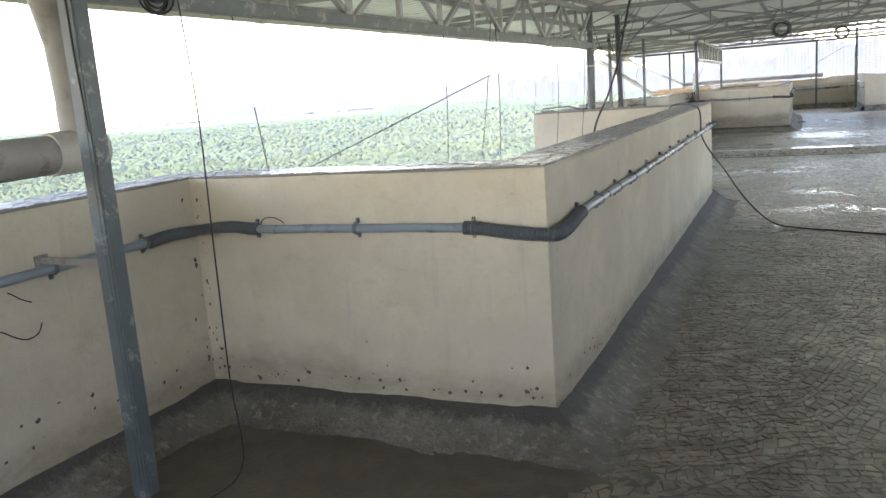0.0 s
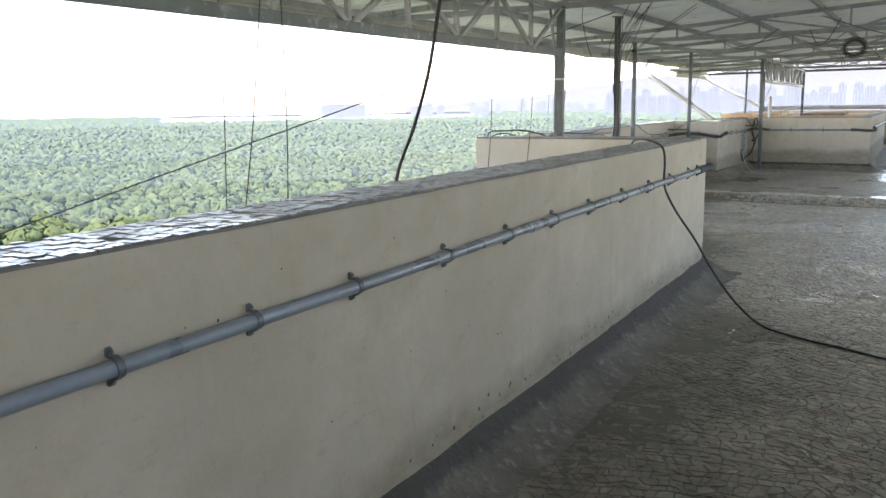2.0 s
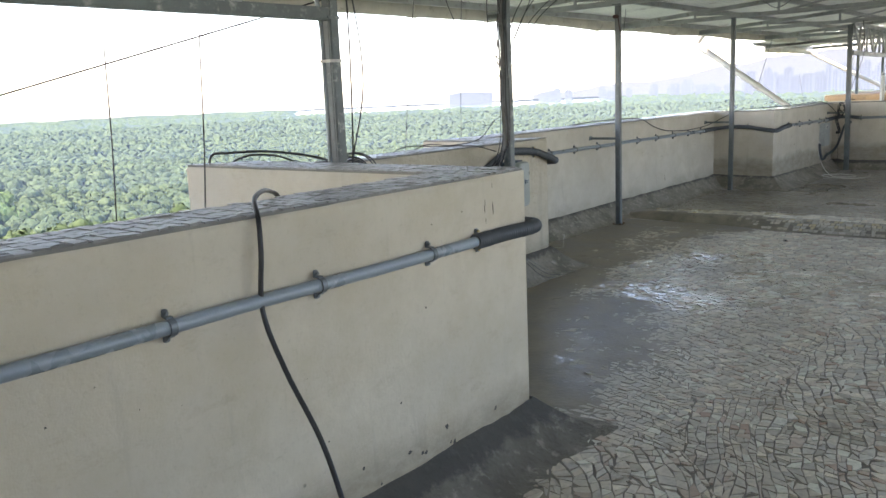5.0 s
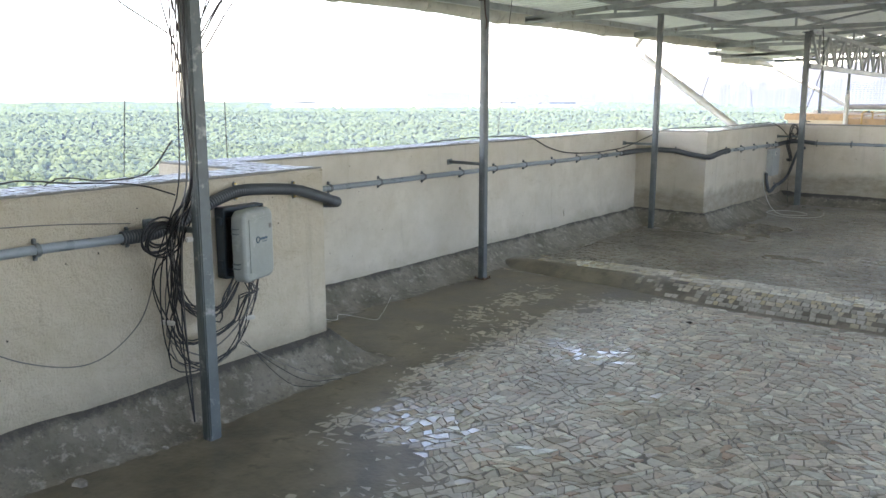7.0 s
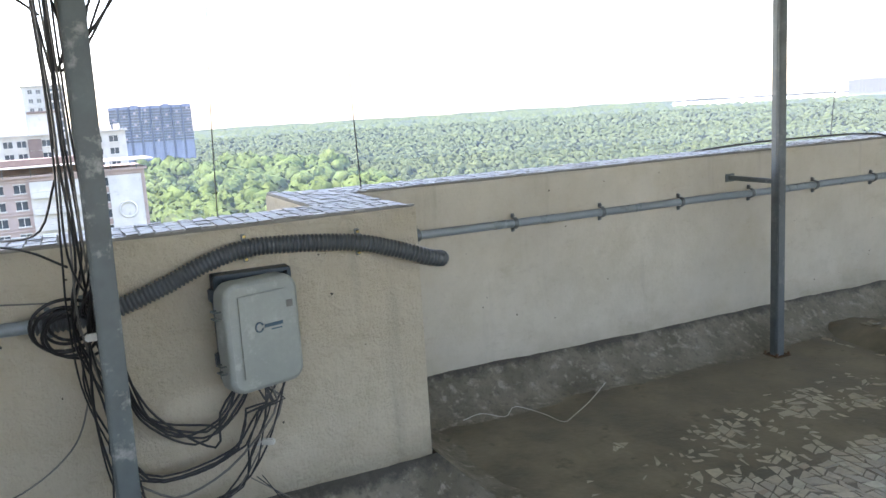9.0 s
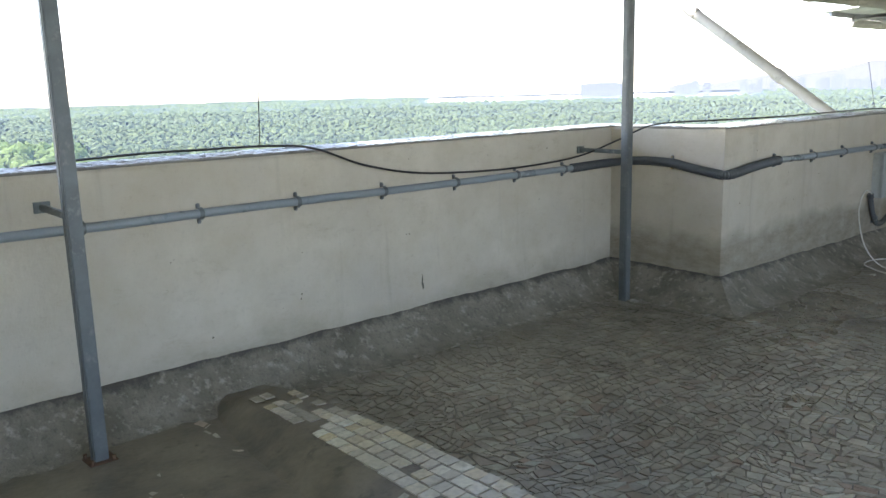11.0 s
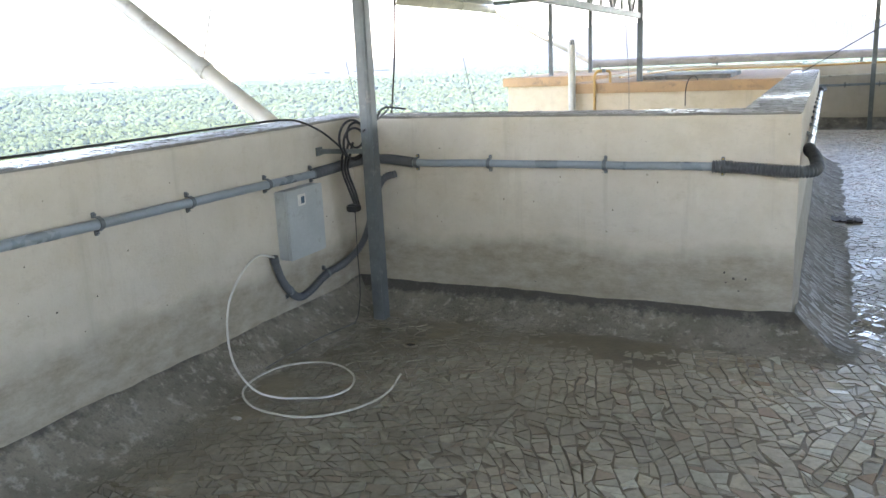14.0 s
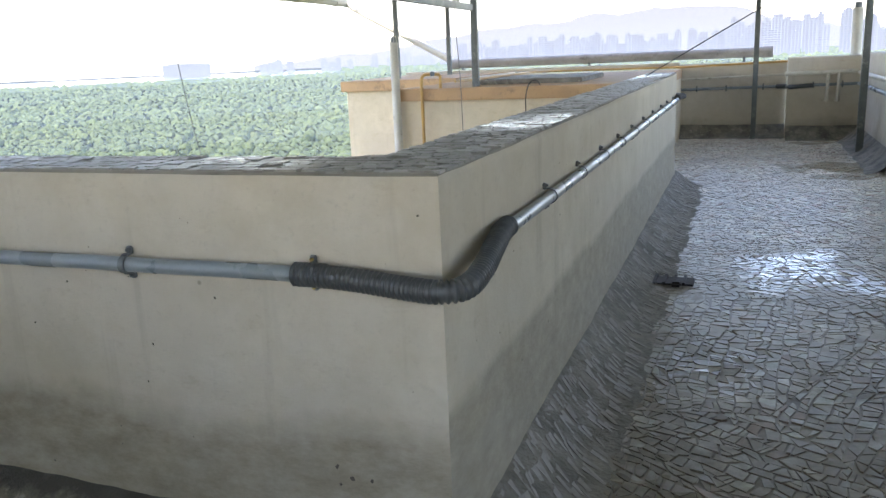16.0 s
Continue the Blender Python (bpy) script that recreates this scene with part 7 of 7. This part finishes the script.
# kerb: rows of small tiles on its top, and grimy ones on its front
kerb_rest, kerb_front = Geo(), Geo()
ROWS, FRONT = 4, 5


def kerb_face(f):
    """Height share up the sloping front, f from its foot to the top edge."""
    return float(np.interp(f, (0.0, 0.75, 1.0), (-0.1, 0.8, 1.0)))


for j in range(ROWS + FRONT):
    x = -2.3 + 0.03 * (j % 4)
    while x < 4.4:
        wd = rc.uniform(0.05, 0.085) if j < ROWS else rc.uniform(0.035, 0.075)
        y0, y1, y2 = [np.interp(x, [k[0] for k in KERB], [k[c] for k in KERB]) for c in (1, 2, 3)]
        hgt = KZ * min(1.0, 0.78 + (x + 2.42) * 0.1) * min(1.0, max(0.2, (x + 2.72) / 0.5))
        top = j < ROWS
        if top:
            ya, yb = y1 + (y2 - y1) * (j / ROWS) + 0.003, y1 + (y2 - y1) * ((j + 1) / ROWS) - 0.003
            za = zb = hgt + 0.001
            up = Vector((0, 0, rc.uniform(0.003, 0.008)))
            keep = 0.97 if x > -1.7 else 0.6
        else:
            fa, fb = 0.14 + 0.172 * (j - ROWS), 0.14 + 0.172 * (j - ROWS) + 0.155
            ya, yb = y0 + (y1 - y0) * fa, y0 + (y1 - y0) * fb
            za, zb = hgt * kerb_face(fa), hgt * kerb_face(fb)
            up = Vector((0, -0.4, 0.9)) * rc.uniform(0.003, 0.008)
            keep = 0.84 if x > -0.5 else 0.35 if x > -1.0 else 0.0
        if rc.random() < keep:
            e = 0.002
            q = [Vector((x + e + rc.uniform(0, 0.008), ya + rc.uniform(0, 0.006), za)), Vector((x + wd - e - rc.uniform(0, 0.006), ya + rc.uniform(0, 0.006), za)),
                 Vector((x + wd - e - rc.uniform(-0.006, 0.006), yb, zb)), Vector((x + e + rc.uniform(-0.006, 0.006), yb, zb))]
            c_ = (q[0] + q[1] + q[2] + q[3]) / 4
            verts = [tuple(p) for p in q] + [tuple(p.lerp(c_, 0.03) + up) for p in q]
            faces = [(4, 5, 6, 7), (0, 1, 5, 4), (1, 2, 6, 5), (2, 3, 7, 6), (3, 0, 4, 7)]
            if not top:
                kerb_front.add(verts, faces)
            elif -1.8 < x < 2.2:
                part("tile", Geo().add(verts, faces), KERB_CHIP, kerb)
            else:
                kerb_rest.add(verts, faces)
        x += wd
for g, m, txt in ((kerb_rest, KERB_FRONT, "small pale tiles of the kerb top"), (kerb_front, KERB_FRONT, "grimy small tiles of the kerb front")):
    ob = part("kerb_tiles", g, m, kerb, txt)
    ob["kind"] = "stuff"

# floor chips
def inner_x(y):
    """How far left the terrace reaches at y."""
    for (xa, ya), (xb, yb) in zip(LINE, LINE[1:]):
        if abs(xa - xb) < 0.1 and min(ya, yb) <= y <= max(ya, yb):
            return max(xa, xb)
    return -1.7


def swirl(x, y):
    """The tile rows bend and wander over the floor."""
    p = Vector((x * 0.5, y * 0.5, 3.3))
    q = p * 4.2
    return x + 0.28 * noise.noise(p) + 0.050 * noise.noise(q), y + 0.28 * noise.noise(p + Vector((7, 0, 5))) + 0.050 * noise.noise(q + Vector((0, 9, 0)))


def bare(x, y):
    """Whether a chip is to be laid here: none under the kerb, the fillet or deep mud."""
    if not (0.6 < y < 35.3 and (-0.4 if y < 10 else -2.5) < x < 4.3):
        return False
    x, y = swirl(x, y)
    y0, y2 = [np.interp(x, [k[0] for k in KERB], [k[c] for k in KERB]) for c in (1, 3)]
    if x < inner_x(y) + 0.15 or y0 - 0.04 < y < y2 + 0.10 or wall_gap(x, y) < 0.27:
        return False
    return clear(x, y) > -0.42


def lay_fields(step):
    """The floor as the tiler worked it: irregular fields of about step metres, each with its rows at an angle of its own."""
    rf = random.Random(31)
    nx, ny = int(8.0 / step) + 1, int(37.0 / step) + 1
    pts = [[(-3.0 + (i + rf.uniform(0.1, 0.9)) * step, -0.4 + (j + rf.uniform(0.1, 0.9)) * step) for i in range(nx)] for j in range(ny)]
    out = []
    for j in range(ny):
        for i in range(nx):
            cx, cy = pts[j][i]
            poly = [(cx - 2 * step, cy - 2 * step), (cx + 2 * step, cy - 2 * step), (cx + 2 * step, cy + 2 * step), (cx - 2 * step, cy + 2 * step)]
            for jj in range(max(0, j - 2), min(ny, j + 3)):
                for ii in range(max(0, i - 2), min(nx, i + 3)):
                    if (ii, jj) != (i, j):
                        dx, dy = pts[jj][ii][0] - cx, pts[jj][ii][1] - cy
                        d = math.hypot(dx, dy)
                        poly = clip_poly(poly, (cx + dx / 2 - dx / d * 0.002, cy + dy / 2 - dy / d * 0.002), (dx, dy))
            out.append((poly, rf.uniform(0, math.pi)))
    return out


# standing water: centre, reach along x and y
PUDDLES = [(-0.49, 14.82, 0.45, 0.35), (-0.35, 13.3, 0.8, 0.4), (0.6, 14.0, 1.0, 0.6), (2.1, 27.3, 0.5, 0.8), (1.8, 9.9, 0.75, 0.5), (-0.1, 11.4, 0.35, 0.3), (-0.2, 13.1, 0.5, 0.4),
           (1.8, 21.5, 1.0, 1.5), (1.6, 11.3, 0.6, 0.4), (2.8, 32.0, 0.8, 1.0)]


def wetness(x, y):
    k = max(math.exp(-((x - a) / c) ** 2 - ((y - b) / d) ** 2) for a, b, c, d in PUDDLES)
    return max(0.0, min(1.0, (k - 0.45 + 0.55 * noise.noise(Vector((x * 2.6, y * 2.6, 8)))) * 2.2))


def tile_tone(x, y):
    """How dark the tiles are toned: shade painted in at the first bays and far parapet, mud film between."""
    near_ = max(0.0, min(1.0, (10.2 - y) / 2.2)) * (0.66 + 0.5 * max(0.0, 1.5 - wall_gap(x, y)))
    far_ = 0.72 * max(0.0, min(1.0, (y - 22.6) / 1.2)) * max(0.0, min(1.0, (29.0 - y) / 3.0))
    mid_ = (0.30 + 0.45 * max(0.0, min(1.0, (0.9 - x) / 1.5))) if 17.0 < y < 23.3 else 0.0
    return max(0.0, min(0.95, max(near_, far_, mid_) + 0.35 * noise.noise(Vector((x * 1.2, y * 1.2, 12)))))


rest, singles, film, wets, dark_tone = Geo(), 0, [], [], []
for reg, ang in lay_fields(1.35):
    ca, sa = math.cos(ang), math.sin(ang)
    turn = lambda p: (p[0] * ca - p[1] * sa, p[0] * sa + p[1] * ca)
    back = lambda p: (p[0] * ca + p[1] * sa, p[1] * ca - p[0] * sa)
    for u, v, poly in fill_region(PATCH, PW, PH, [back(p) for p in reg], lambda u, v: bare(*turn((u, v)))):
        poly = [swirl(*turn(p)) for p in poly]
        x, y = swirl(*turn((u, v)))
        lift = 0.001 + 0.004 * rc.random() + 0.002 * noise.noise(Vector((x * 2, y * 2, 0)))
        if singles < 300 and 1.2 < x < 2.4 and 23.4 < y < 25.0:
            g = Geo()
            chip_geo(g, poly, 0.0005, lift, rc, world_xy, 0.034)
            one = part("mosaic_chip", g, CHIP_ONE, floor)
            one.data.attributes.new("dark_tone", "FLOAT", "POINT").data.foreach_set("value", [tile_tone(x, y)] * (2 * len(poly)))
            singles += 1
        else:
            film.extend([max(0.0, min(0.92, (0.42 * max(0.0, min(1.0, (1.0 - x) / 1.2)) * max(0.0, min(1.0, (13.8 - y) / 1.5)) if y < 13.8 else 0.0) + ((0.62 + 0.22 * max(0.0, min(1.0, (0.4 - x) / 1.2))) if 17.0 < y < 23.3 else 0.38) - 1.1 * clear(x, y)))] * (2 * len(poly)))
            dark_tone.extend([tile_tone(x, y)] * (2 * len(poly)))
            wets.extend([wetness(x, y)] * (2 * len(poly)))
            chip_geo(rest, poly, 0.0005, lift, rc, world_xy, 0.034)
ob = part("mosaic_chips", rest, CHIP, floor, "broken grey mosaic tiles bedded in the floor")
ob["kind"] = "stuff"
ob.data.attributes.new("mud_film", "FLOAT", "POINT").data.foreach_set("value", film)
ob.data.attributes.new("wet", "FLOAT", "POINT").data.foreach_set("value", wets)
ob.data.attributes.new("dark_tone", "FLOAT", "POINT").data.foreach_set("value", dark_tone)
